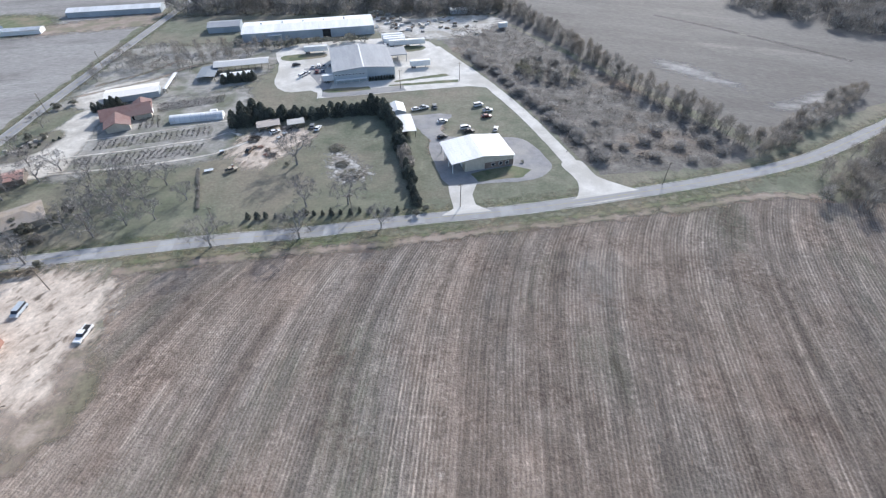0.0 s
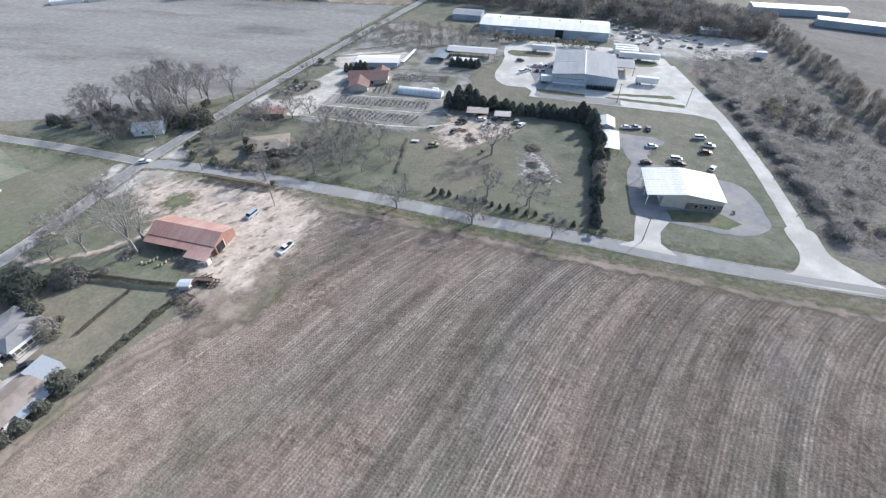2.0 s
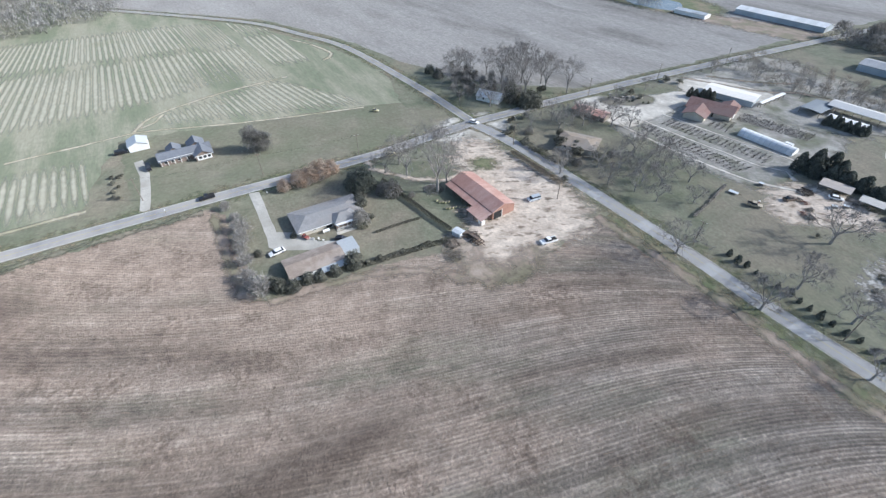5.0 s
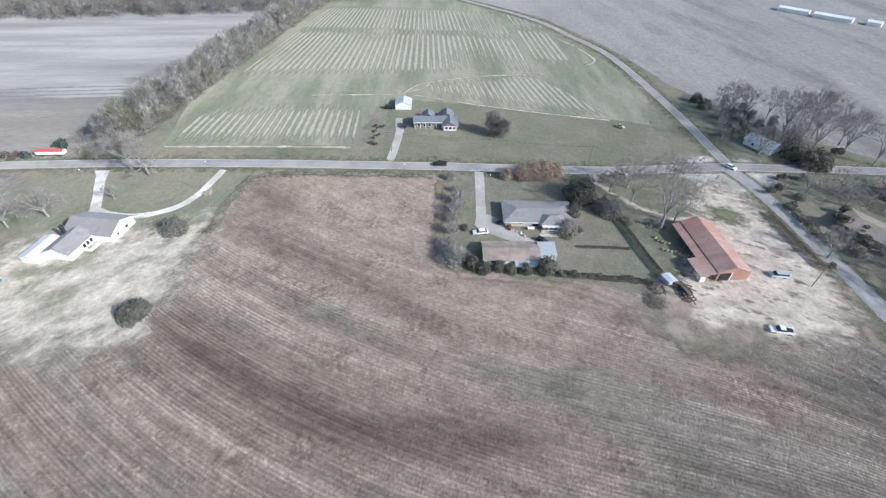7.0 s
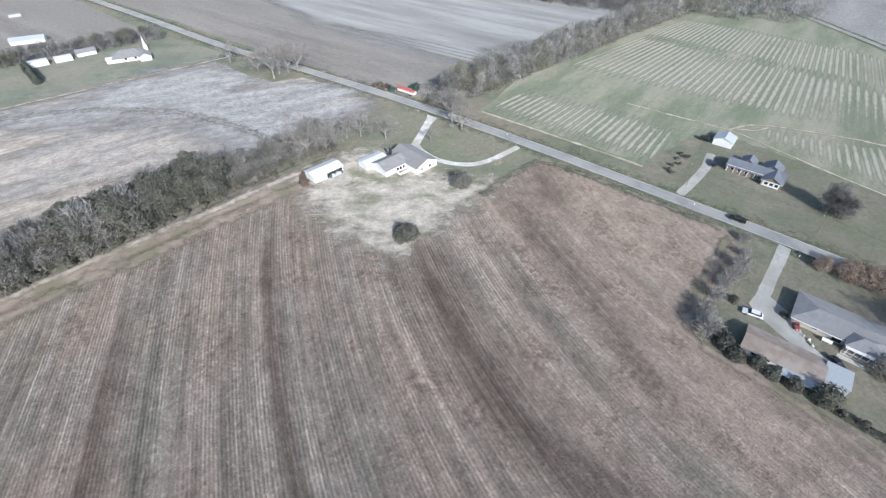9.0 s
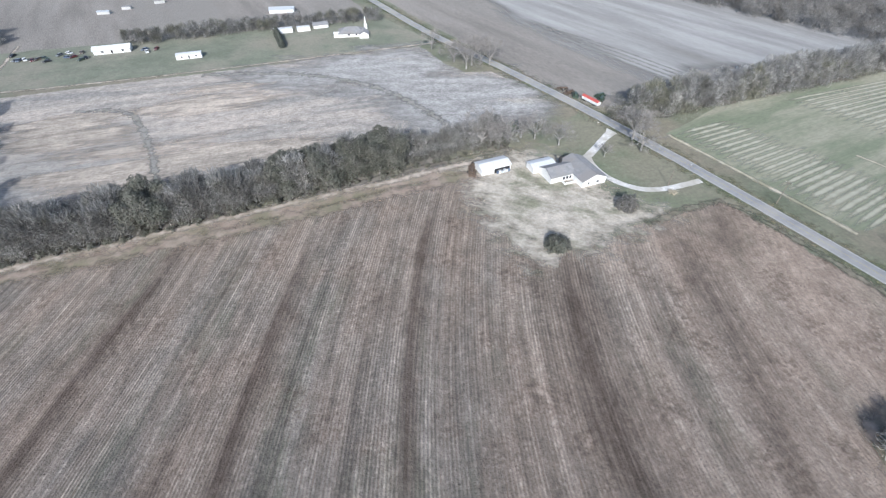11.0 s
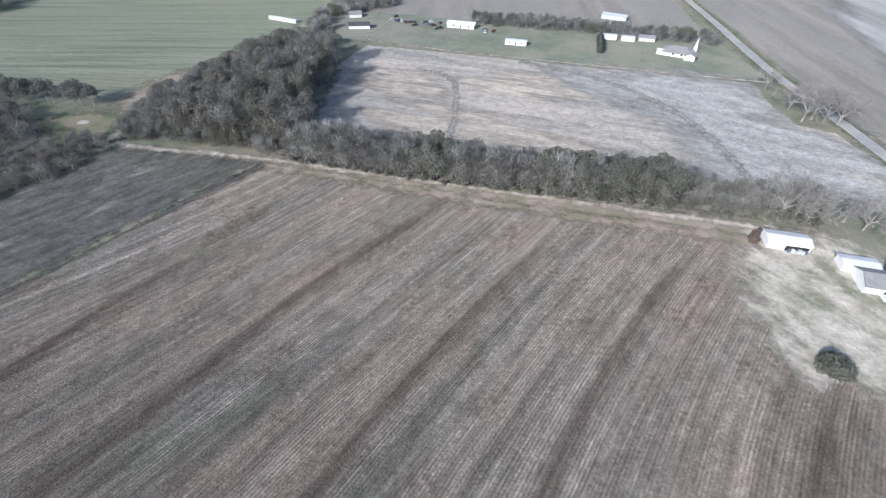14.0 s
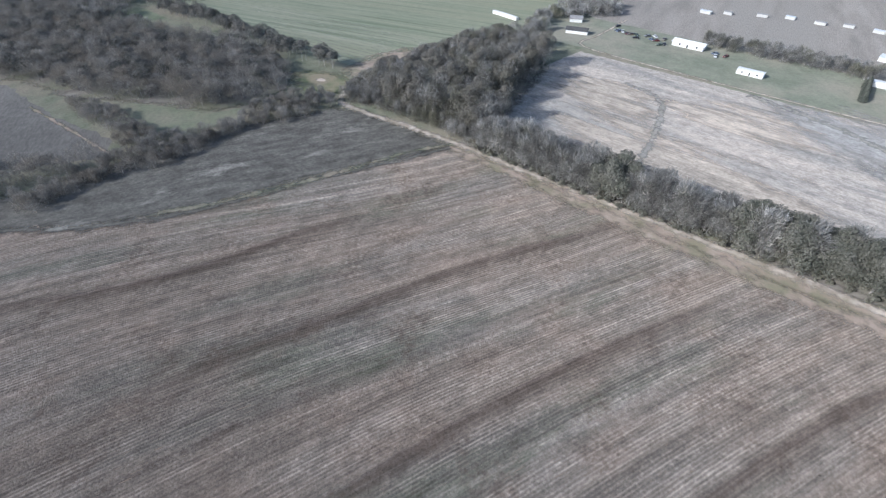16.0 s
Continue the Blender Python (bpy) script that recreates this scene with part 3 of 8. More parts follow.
def field_material():
    m = bpy.data.materials.new("crop_rows")
    m.use_nodes = True
    nt = m.node_tree
    N, K = nt.nodes.new, nt.links.new
    bs = nt.nodes["Principled BSDF"]
    bs.inputs["Roughness"].default_value, bs.inputs["Specular IOR Level"].default_value = 0.95, 0.1
    uv, ob = N("ShaderNodeUVMap"), N("ShaderNodeTexCoord")
    uv.uv_map = "rows"

    def noisy(src, stretch, s, lo, hi, detail=5):
        mp, n, r = N("ShaderNodeMapping"), N("ShaderNodeTexNoise"), N("ShaderNodeMapRange")
        mp.inputs["Scale"].default_value = stretch
        K(src, mp.inputs[0])
        n.inputs["Scale"].default_value, n.inputs["Detail"].default_value, n.inputs["Roughness"].default_value = s, detail, 0.6
        K(mp.outputs[0], n.inputs["Vector"])
        r.inputs[1].default_value, r.inputs[2].default_value = lo, hi
        K(n.outputs["Fac"], r.inputs[0])
        return r.outputs[0]

    def blend(fac, a, b, kind="MIX"):
        x = N("ShaderNodeMix")
        x.data_type, x.blend_type = "RGBA", kind
        for k, v in ((0, fac), (6, a), (7, b)):
            if hasattr(v, "is_linked"):
                K(v, x.inputs[k])
            else:
                x.inputs[k].default_value = (*v, 1) if isinstance(v, tuple) else v
        return x.outputs[2]

    def times(a, b):
        x = N("ShaderNodeMath")
        x.operation = "MULTIPLY"
        for k, v in ((0, a), (1, b)):
            if hasattr(v, "is_linked"):
                K(v, x.inputs[k])
            else:
                x.inputs[k].default_value = v
        return x.outputs[0]

    U, O = uv.outputs[0], ob.outputs["Object"]
    def shade(col, fac, lo, hi):
        r, c = N("ShaderNodeMapRange"), N("ShaderNodeCombineColor")
        r.inputs[3].default_value, r.inputs[4].default_value = lo, hi
        K(fac, r.inputs[0])
        for k in range(3):
            K(r.outputs[0], c.inputs[k])
        return blend(1.0, col, c.outputs[0], "MULTIPLY")

    def bent(fac, lo, hi):
        r = N("ShaderNodeMapRange")
        r.inputs[3].default_value, r.inputs[4].default_value = lo, hi
        K(fac, r.inputs[0])
        return r.outputs[0]

    # how worn the rows are: bare and trampled in the west
    wv, ox = N("ShaderNodeUVMap"), N("ShaderNodeSeparateXYZ")
    wv.uv_map = "worn"
    K(wv.outputs[0], ox.inputs[0])
    kept, worn = bent(ox.outputs[0], 1.0, 0.12), ox.outputs[0]
    # brown, reddish and grey soil in broad patches
    soil = blend(noisy(O, (1, 1, 1), 0.03, 0.30, 0.70, 9), (0.200, 0.172, 0.149), (0.254, 0.204, 0.171))
    soil = blend(noisy(U, (1.0, 0.25, 1), 0.035, 0.46, 0.62, 7), soil, (0.190, 0.173, 0.157))
    soil = blend(times(worn, 0.85), soil, (0.325, 0.262, 0.220))
    # each row has its own share of litter, and so has each pass of the machine
    su, cell, rows = N("ShaderNodeSeparateXYZ"), N("ShaderNodeMath"), N("ShaderNodeTexWhiteNoise")
    K(U, su.inputs[0])
    cell.operation = "SNAP"
    cell.inputs[1].default_value = ROW
    K(su.outputs[0], cell.inputs[0])
    rows.noise_dimensions = "1D"
    K(cell.outputs[0], rows.inputs["W"])
    swath = noisy(U, (1.0, 0.010, 1), 0.16, 0.36, 0.66, 4)
    own = times(bent(rows.outputs["Value"], 0.2, 1.2), bent(swath, 0.3, 1.3))
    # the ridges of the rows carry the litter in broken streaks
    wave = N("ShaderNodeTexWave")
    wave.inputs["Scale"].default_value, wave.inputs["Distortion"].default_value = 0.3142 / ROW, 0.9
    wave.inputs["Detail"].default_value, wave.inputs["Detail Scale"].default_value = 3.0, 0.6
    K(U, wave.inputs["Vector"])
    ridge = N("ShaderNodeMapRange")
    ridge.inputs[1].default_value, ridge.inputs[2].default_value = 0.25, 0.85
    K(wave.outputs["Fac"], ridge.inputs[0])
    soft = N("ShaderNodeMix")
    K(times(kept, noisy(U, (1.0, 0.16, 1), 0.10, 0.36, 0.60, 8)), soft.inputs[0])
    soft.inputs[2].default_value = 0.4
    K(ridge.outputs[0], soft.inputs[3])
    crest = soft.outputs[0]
    amount = times(noisy(U, (1.0, 0.14, 1), 0.07, 0.36, 0.60, 7), noisy(U, (1.0, 0.22, 1), 0.9, 0.36, 0.60, 7))
    litter = times(times(crest, amount), own)
    col = blend(times(litter, 0.85), soil, (0.49, 0.425, 0.365))
    # pale worn headlands and thin straw between the rows
    pale = times(noisy(O, (1, 1, 1), 0.03, 0.50, 0.66, 7), noisy(U, (1.0, 0.12, 1), 0.7, 0.3, 0.62))
    col = blend(times(pale, 0.42), col, (0.375, 0.300, 0.250))
    chaff = times(noisy(O, (1, 1, 1), 0.9, 0.50, 0.66, 7), noisy(U, (0.5, 0.05, 1), 0.3, 0.36, 0.62))
    col = blend(times(chaff, 0.55), col, (0.44, 0.385, 0.335))
    col = shade(col, swath, 0.92, 1.12)
    # low terrace banks, bare, with the shade of their slopes put into the colour
    tv, sep = N("ShaderNodeUVMap"), N("ShaderNodeSeparateXYZ")
    tv.uv_map = "banks"
    K(tv.outputs[0], sep.inputs[0])
    bank = times(times(sep.outputs[0], noisy(O, (1, 1, 1), 0.045, 0.1, 0.40)), noisy(U, (1.0, 0.015, 1), 0.7, 0.1, 0.45))
    # damp bands between the passes of the machines, weedy and lichen-grey stretches
    band = times(noisy(U, (1.0, 0.012, 1), 0.075, 0.55, 0.66, 3), 0.30)
    col = blend(band, col, (0.115, 0.098, 0.086))
    weeds = times(noisy(U, (1.0, 0.35, 1), 0.035, 0.53, 0.67, 8), times(noisy(U, (1.0, 0.2, 1), 0.6, 0.28, 0.6), 0.7))
    col = blend(weeds, col, (0.116, 0.128, 0.092))
    # bare bank soil, darkened further as slope shade
    col = blend(times(bank, 0.85), col, (0.118, 0.094, 0.08))
    # a darker oval in the east: the lens's corner falloff put into the colour
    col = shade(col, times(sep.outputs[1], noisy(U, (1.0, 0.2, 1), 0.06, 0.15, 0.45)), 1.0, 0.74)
    # dark clods, pulled roots and dead stalks lying about, and, further down, painted furrow shade
    spot = times(noisy(O, (1, 1, 1), 0.55, 0.66, 0.72, 4), 0.7)
    col = blend(spot, col, (0.085, 0.072, 0.062))
    blotch = times(noisy(O, (1, 1, 1), 0.06, 0.52, 0.60, 9), noisy(O, (1, 1, 1), 0.6, 0.42, 0.58, 5))
    col = blend(times(blotch, 0.6), col, (0.125, 0.098, 0.082))
    col = blend(1.0, col, (1.012, 1.0, 0.968), "MULTIPLY")
    # furrow shade put into the colour: darker between the ridges, lighter on crests
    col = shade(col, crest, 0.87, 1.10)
    for src, sc, lo, hi, a, b in ((O, 1.5, 0.32, 0.68, 0.80, 1.20), (U, 0.55, 0.3, 0.7, 0.84, 1.16), (O, 0.2, 0.34, 0.66, 0.84, 1.16)):
        col = shade(col, noisy(src, (1.0, 0.6, 1), sc, lo, hi, 6), a, b)
    # long streaks that the machines left along the rows, broad and narrow
    for sc, lo, hi, a, b in ((1.0, 0.34, 0.66, 0.84, 1.17), (0.36, 0.34, 0.66, 0.85, 1.17), (0.12, 0.34, 0.66, 0.86, 1.14)):
        calm = N("ShaderNodeMix")
        K(kept, calm.inputs[0])
        calm.inputs[2].default_value = 0.5
        K(noisy(U, (1.0, 0.05, 1), sc, lo, hi, 3), calm.inputs[3])
        col = shade(col, calm.outputs[0], a, b)
    K(col, bs.inputs["Base Color"])
    bs.inputs["Diffuse Roughness"].default_value = 0.4
    bump = N("ShaderNodeBump")
    bump.inputs["Strength"].default_value, bump.inputs["Distance"].default_value = 0.9, 0.22
    K(noisy(O, (1, 1, 1), 1.7, 0.2, 0.8, 7), bump.inputs["Height"])
    K(bump.outputs[0], bs.inputs["Normal"])
    return m


# terrace banks that cross the field, with their half widths and strength
BANKS = [
    ([(-76, -100), (-66, -82), (-56, -60), (-50, -38), (-49, -18), (-52, 6), (-58, 22)], 4.2, 1.0),
    ([(-53, 24), (-52, 40), (-48, 60), (-41, 86)], 1.8, 0.6),
    ([(-47, -143), (-30, -112), (-18, -84), (-8, -56), (-2, -36), (0, -22)], 2.0, 1.0),
    ([(0, -133), (14, -102), (25, -76), (35, -46), (41, -25), (45, 0)], 2.0, 1.0),
    ([(38, -142), (56, -110), (68, -84), (81, -46), (92, -14), (97, 10)], 1.8, 1.0),
    ([(104, -96), (117, -66), (125, -36), (138, -8), (151, 12), (166, 34)], 2.0, 1.0),
    ([(-119, -97), (-110, -84), (-102, -68), (-97, -52), (-90, -38), (-82, -22), (-77, -10)], 3.6, 0.75),
    ([(-132, -96), (-126, -84), (-118, -78)], 5.0, 0.8),
    ([(85, 30), (83, 46), (86, 64), (92, 91)], 1.5, 0.75),
    ([(-84, 56), (-76, 60), (-70, 74), (-66, 90)], 2.0, 0.6),
]


def crop_field():
    spacing = ROW
    c = np.arange(-190, 240, spacing / 4)
    y = np.arange(-152, 132, 2.4)
    C, Y = np.meshgrid(c, y, indexing="ij")
    X = row_lines(c, y)
    ph = (C / spacing) % 1.0
    rng = np.random.default_rng(3)
    Z = 0.03 + 0.06 * (0.5 - 0.5 * np.cos(2 * np.pi * ph)) + rng.normal(0, 0.012, C.shape)
    Xc, Yc = (X[:-1, :-1] + X[1:, 1:]) / 2, (Y[:-1, :-1] + Y[1:, 1:]) / 2
    keep = np.zeros(Xc.shape, bool)
    px, py = Xc.ravel(), Yc.ravel()
    edge = np.array(FIELD)
    wx = px + 1.6 * np.sin(px * 0.31) * np.sin(py * 0.27) + rng.normal(0, 0.5, px.shape)
    wy = py + 1.4 * np.sin(px * 0.24 + 1.0) + rng.normal(0, 0.6, py.shape)
    hit = np.zeros(px.shape, bool)
    for i in range(len(edge)):
        (x0, y0), (x1, y1) = edge[i - 1], edge[i]
        if y0 != y1:
            hit ^= ((y0 > wy) != (y1 > wy)) & (wx < (x1 - x0) * (wy - y0) / (y1 - y0) + x0)
    keep = hit.reshape(Xc.shape)
    n = len(y)
    ia, ja = np.nonzero(keep)
    a = ia * n + ja
    faces = np.stack([a, a + n, a + n + 1, a + 1], 1)
    used, inv = np.unique(faces, return_inverse=True)
    verts = np.stack([X.ravel(), Y.ravel(), Z.ravel()], 1)[used]
    faces = inv.reshape(faces.shape)
    me = bpy.data.meshes.new("crop_rows")
    me.vertices.add(len(verts))
    me.vertices.foreach_set("co", verts.ravel())
    me.loops.add(faces.size)
    me.loops.foreach_set("vertex_index", faces.ravel().astype(np.int32))
    me.polygons.add(len(faces))
    me.polygons.foreach_set("loop_start", np.arange(0, faces.size, 4, dtype=np.int32))
    me.update(calc_edges=True)
    near = np.zeros(len(verts))
    for line, w, force in BANKS:
        pts = np.array(spline(line, 3.0))
        m = len(pts) - 1
        for i, (a, b) in enumerate(zip(pts[:-1], pts[1:])):
            d = b - a
            t = np.clip(((verts[:, :2] - a) @ d) / (d @ d), 0, 1)
            off = verts[:, :2] - a - t[:, None] * d
            far = np.linalg.norm(off, axis=1)
            # steep on one side, running out on the other, and fading at both ends
            side = np.where(off @ np.array((d[1], -d[0])) > 0, 1.0, 1.7)
            f = (i + t) / m
            fade = np.clip(np.minimum(f, 1 - f) / 0.2, 0, 1)
            near = np.maximum(near, force * fade * np.exp(-(far / (w * side)) ** 2))
    me.vertices.foreach_set("co", (verts + np.stack([0 * near, 0 * near, 0.45 * near], 1)).ravel())
    # oval mask for the corner falloff that is painted on the soil
    lens_falloff = np.exp(-((verts[:, 0] - 84) / 60) ** 2 - ((verts[:, 1] + 2) / 66) ** 2)
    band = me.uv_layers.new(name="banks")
    band.data.foreach_set("uv", np.stack([near, lens_falloff], 1)[faces.ravel()].ravel())
    worn = np.clip(0.85 * np.exp(-((verts[:, 0] + 92) / 45) ** 2 - ((verts[:, 1] - 2) / 55) ** 2) + np.exp(-((verts[:, 0] + 138) / 32) ** 2 - ((verts[:, 1] + 62) / 50) ** 4), 0, 1)
    lay = me.uv_layers.new(name="worn")
    lay.data.foreach_set("uv", np.stack([worn, worn], 1)[faces.ravel()].ravel())
    lay = me.uv_layers.new(name="rows")
    cu = np.stack([C.ravel(), Y.ravel()], 1)[used][faces.ravel()]
    lay.data.foreach_set("uv", cu.ravel())
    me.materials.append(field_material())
    me.polygons.foreach_set("use_smooth", np.ones(len(faces), bool))
    ob = new("crop_rows", me)
    return tagged(ob, "harvested crop field of brown soil and pale stubble rows", "field", kind="stuff")


patch("field_soil", FIELD, SOIL, 0.02, 1.0, 3, "bare reddish-brown soil at the field's edges", "field")
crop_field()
# ---- roads and yards ----
ROAD_B = [(-58, -560), (-84, -428), (-103, -320), (-121, -250), (-135, -190), (-144, -143), (-151, -98), (-157, -52), (-161, -20), (-164, 10), (-168, 40), (-173, 62), (-178, 85), (-180, 105), (-183, 130), (-187, 180), (-190, 230), (-194, 330), (-200, 520)]
ROAD_A = [(-178, 82), (-169, 86.5), (-146, 93), (-114, 99), (-74, 106), (-46, 109.5), (-12, 115.5), (28, 121.5), (67, 130), (108, 140.5), (146, 154), (190, 178), (240, 205), (330, 240)]
ROAD_D = [(-178, 84), (-190, 82), (-232, 74), (-306, 55), (-348, 32), (-388, 5), (-436, -50), (-520, -160), (-640, -330)]
for n, pts, w, lab in (("road_main", ROAD_A, 6.2, "pale worn asphalt country road past the field"), ("road_west", ROAD_B, 6.0, "long straight grey asphalt road"), ("road_northwest", ROAD_D, 5.0, "grey asphalt road curving between the fields")):
    ribbon(n + "_verge", pts, w + 11, GRASS_SOFT, 0.024, "mown grass verge along the road", "verge", 2.2)
    ribbon(n + "_shoulder", pts, w + 3.4, SHOULDER, 0.034, "worn gravel shoulder of the road", "verge", 0.8)
    r = ribbon(n, pts, w, ASPHALT if n == "road_main" else OLD_ASPHALT, {"road_main": 0.045, "road_west": 0.06, "road_northwest": 0.05}[n], lab, "road", 0.25)
    for s in (-1, 1):
        ribbon("edge_line", pts, 0.14, WHITE_LINE, 0.03, parent=r, shift=s * (w / 2 - 0.35))
    ribbon("centre_line", pts, 0.16, YELLOW_LINE, 0.05, parent=r)
IND = [(54, 133), (50, 150), (45.6, 166), (38, 190), (29.6, 212), (19.4, 235), (9, 256), (-4, 282)]
ribbon("road_industrial", IND, 5.6, CONCRETE, 0.07, "pale concrete access road to the plant", "road", 0.4)
patch("road_mouth", [(38, 123), (47, 128), (49.5, 138), (46, 150), (54, 152), (58, 141), (69, 133), (72, 130), (55, 125)], CONCRETE, 0.066, 0.1, 1, "flared concrete mouth of the access road", "road", smooth=True)
patch("plant_yard", [(-78, 291), (-88, 288), (-96, 281), (-98, 273), (-95, 264), (-91.6, 256), (-89, 244), (-88, 234), (-86.5, 228), (-83.5, 222.5), (-79, 218.5), (-75, 217.5), (-66, 219.5), (-62, 217), (-61, 210), (-8, 220), (14, 224), (24, 222), (4, 268), (-8, 292), (-34, 299)], CONCRETE, 0.05, 0.2, 3, "pale concrete yard round the warehouse", "pavement")
for pts in ([(-58, 221), (-37, 224), (-36, 220.5), (-57, 216.5)], [(-24, 231.5), (2, 240.5), (4, 238), (-25, 229)], [(-28, 225.5), (8, 232.5), (8.5, 229.5), (-27, 224)], [(-92, 268), (-70, 272), (-68, 266), (-88, 260)], [(-34, 281), (-14, 284), (-10, 279), (-20, 274)]):
    patch("grass_island", pts, VERGE, 0.09, 0.4, 2, "green grass island in the concrete yard", "ground", smooth=True)
patch("plant_parking", [(-64, 232), (-56.5, 229), (-57, 217.5), (-20, 225), (-18, 219), (-55, 211), (-59, 212), (-60, 219), (-66, 232), (-76, 248), (-66, 253)], OLD_ASPHALT, 0.085, 0.2, 3, "asphalt car park before the warehouse", "pavement")
patch("shop_drive", [(2, 135), (12.5, 137), (10.5, 130), (11.5, 124), (18, 119.5), (-1, 117.5), (3.5, 122)], CONCRETE, 0.075, 0.2, 2, "concrete driveway apron", "pavement")
patch("shop_yard", [(-3, 150), (3, 134.5), (13, 136.5), (25, 137.5), (37, 141), (42, 149.5), (38, 163), (32, 170.5), (24, 171), (-3.5, 170)], OLD_ASPHALT, 0.06, 0.3, 2, "grey asphalt yard round the metal shop building", "pavement", smooth=True)
patch("shop_lane", [(-4, 168), (1, 172), (-1, 180), (4, 193), (-17, 190), (-15, 184), (-10, 178)], OLD_ASPHALT, 0.055, 0.6, 2, "asphalt lane behind the shop", "pavement", smooth=True)
patch("shop_lawn", [(10.5, 143.5), (27, 149), (34, 146), (30, 141), (13, 138)], VERGE, 0.08, 0.3, 2, "small lawn before the shop building", "ground")
soft_patch("red_bank", [(-4, 186), (1, 181), (0, 172), (-2, 158), (-5, 158), (-6, 175)], DRY_SOFT, 0.045, "bare reddish earth beside the lane", "ground", margin=2)
# nursery lanes
soft_patch("nursery_ground", [(-150, 142), (-122, 146), (-100, 151), (-86, 160), (-88, 178), (-92, 200), (-98, 222), (-120, 226), (-150, 210), (-152, 176)], ORCHARD, 0.026, "grey trampled ground round the plant beds", margin=3.5, step=2.5)
soft_patch("orchard_ground", [(-186, 200), (-166, 204), (-140, 210), (-104, 222), (-94, 250), (-92, 284), (-116, 292), (-150, 288), (-188, 282)], ORCHARD, 0.03, "grey trampled ground between the saplings and sheds", margin=5, step=3)
soft_patch("nursery_yard", [(-178, 140), (-164, 137), (-154, 141), (-145, 145), (-147, 158), (-149, 170), (-153, 184), (-155, 201), (-167, 200), (-169, 184), (-173, 166), (-180, 152)], YARD_GRAVEL, 0.04, "pale gravel yard of the plant nursery", "pavement", margin=1.6)
soft_patch("store_apron", [(-178, 206), (-166, 199), (-160, 202), (-142, 224), (-142, 236), (-154, 236), (-176, 222)], YARD_GRAVEL, 0.042, "pale concrete apron round the store", "pavement", margin=1.8)
soft_patch("display_ground", [(-176, 154), (-169, 152), (-163, 164), (-162, 174), (-168, 180), (-174, 172)], LITTER, 0.05, "dark ground of the stone display", "ground", margin=2.5)
for pts, w in (([(-150, 144), (-145, 145), (-121, 149.5), (-102, 155), (-91, 159.5), (-84, 166), (-78, 171)], 3.4), ([(-149, 157), (-146, 157.5), (-126, 162.5), (-113, 167), (-99, 171), (-92, 177), (-86, 174)], 2.8), ([(-150, 170), (-145, 171.5), (-128, 176.5), (-114, 181.5), (-102, 186), (-95, 188)], 2.6)):
    ribbon("nursery_lane", pts, w, YARD_GRAVEL, 0.045, "pale sandy lane between the plant beds", "lane", 0.8)
for pts in ([(-182, 212), (-150, 236), (-142, 250), (-120, 262)], [(-178, 226), (-160, 244), (-150, 262)]):
    ribbon("grass_lane", pts, 4.0, DRY_SOFT, 0.04, "dry grass lane between the saplings", "lane", 0.8)
soft_patch("junk_yard", [(-86, 160), (-78, 150), (-70, 148), (-62, 160), (-55, 174), (-66, 182), (-82, 176)], SAND_SOFT, 0.04, "pale trampled ground of the junk yard", "ground", margin=3.5)
soft_patch("ash_patch", [(-45, 158), (-38, 158), (-33, 152), (-28, 146), (-30, 139), (-38, 139), (-43, 147)], ASH, 0.03, "ash-strewn bare patch with burnt brush", "ground", margin=3)
# red barn's sandy lot and the lane behind it
soft_patch("barn_lot", [(-112, 94), (-97, 90), (-91, 84), (-88, 66), (-86, 50), (-94, 38), (-104, 41), (-109, 48), (-118, 52), (-128, 60), (-142, 62), (-150, 60), (-164, 70), (-160, 80), (-146, 84)], SAND_SOFT, 0.19, "pale trampled sandy lot round the red barn", "ground", margin=5)
ribbon("barn_lane", [(-164, 30), (-157, 30), (-150, 36), (-142, 45), (-138, 54), (-140, 62)], 5.0, SAND_SOFT, 0.045, "pale sandy lane behind the red barn", "lane", 0.8)
soft_patch("corner_apron", [(-186, 78), (-176, 60), (-170, 58), (-163, 70), (-158, 80), (-162, 90), (-170, 98), (-178, 104), (-185, 92)], GRAVEL_SOFT, 0.042, "pale gravel apron at the crossing", "pavement", margin=3)
# house lots on the west
patch("brick_house_lawn", [(-102, -19), (-160, -16), (-164, 12), (-166, 28), (-148, 34), (-108, 44), (-97, 34), (-99, 14)], GRASS, 0.022, 0.6, 3, "dull green lawn round the brick houses", "ground")
patch("house_drive", [(-158, -16.5), (-158, -12.8), (-131, -9.8), (-128, -3), (-121, 2), (-119, 9), (-115.5, 8), (-118.5, -3), (-122, -11), (-124, -13), (-131, -13.2)], DRIVE, 0.05, 0.15, 2, "pale concrete driveway", "pavement")
patch("west_yard", [(-163, -53), (-169, -56), (-222, -66), (-221, -20), (-216, 38), (-212, 60), (-184, 66), (-168, 20), (-164, -10)], DORMANT, 0.022, 1.0, 3, "tan dormant lawn round the far brick house", "ground")
ribbon("west_drive", [(-161, -51), (-174, -51.5), (-188, -53), (-200, -56)], 3.4, DRIVE, 0.04, "grey driveway to the far house", "pavement", 0.4)
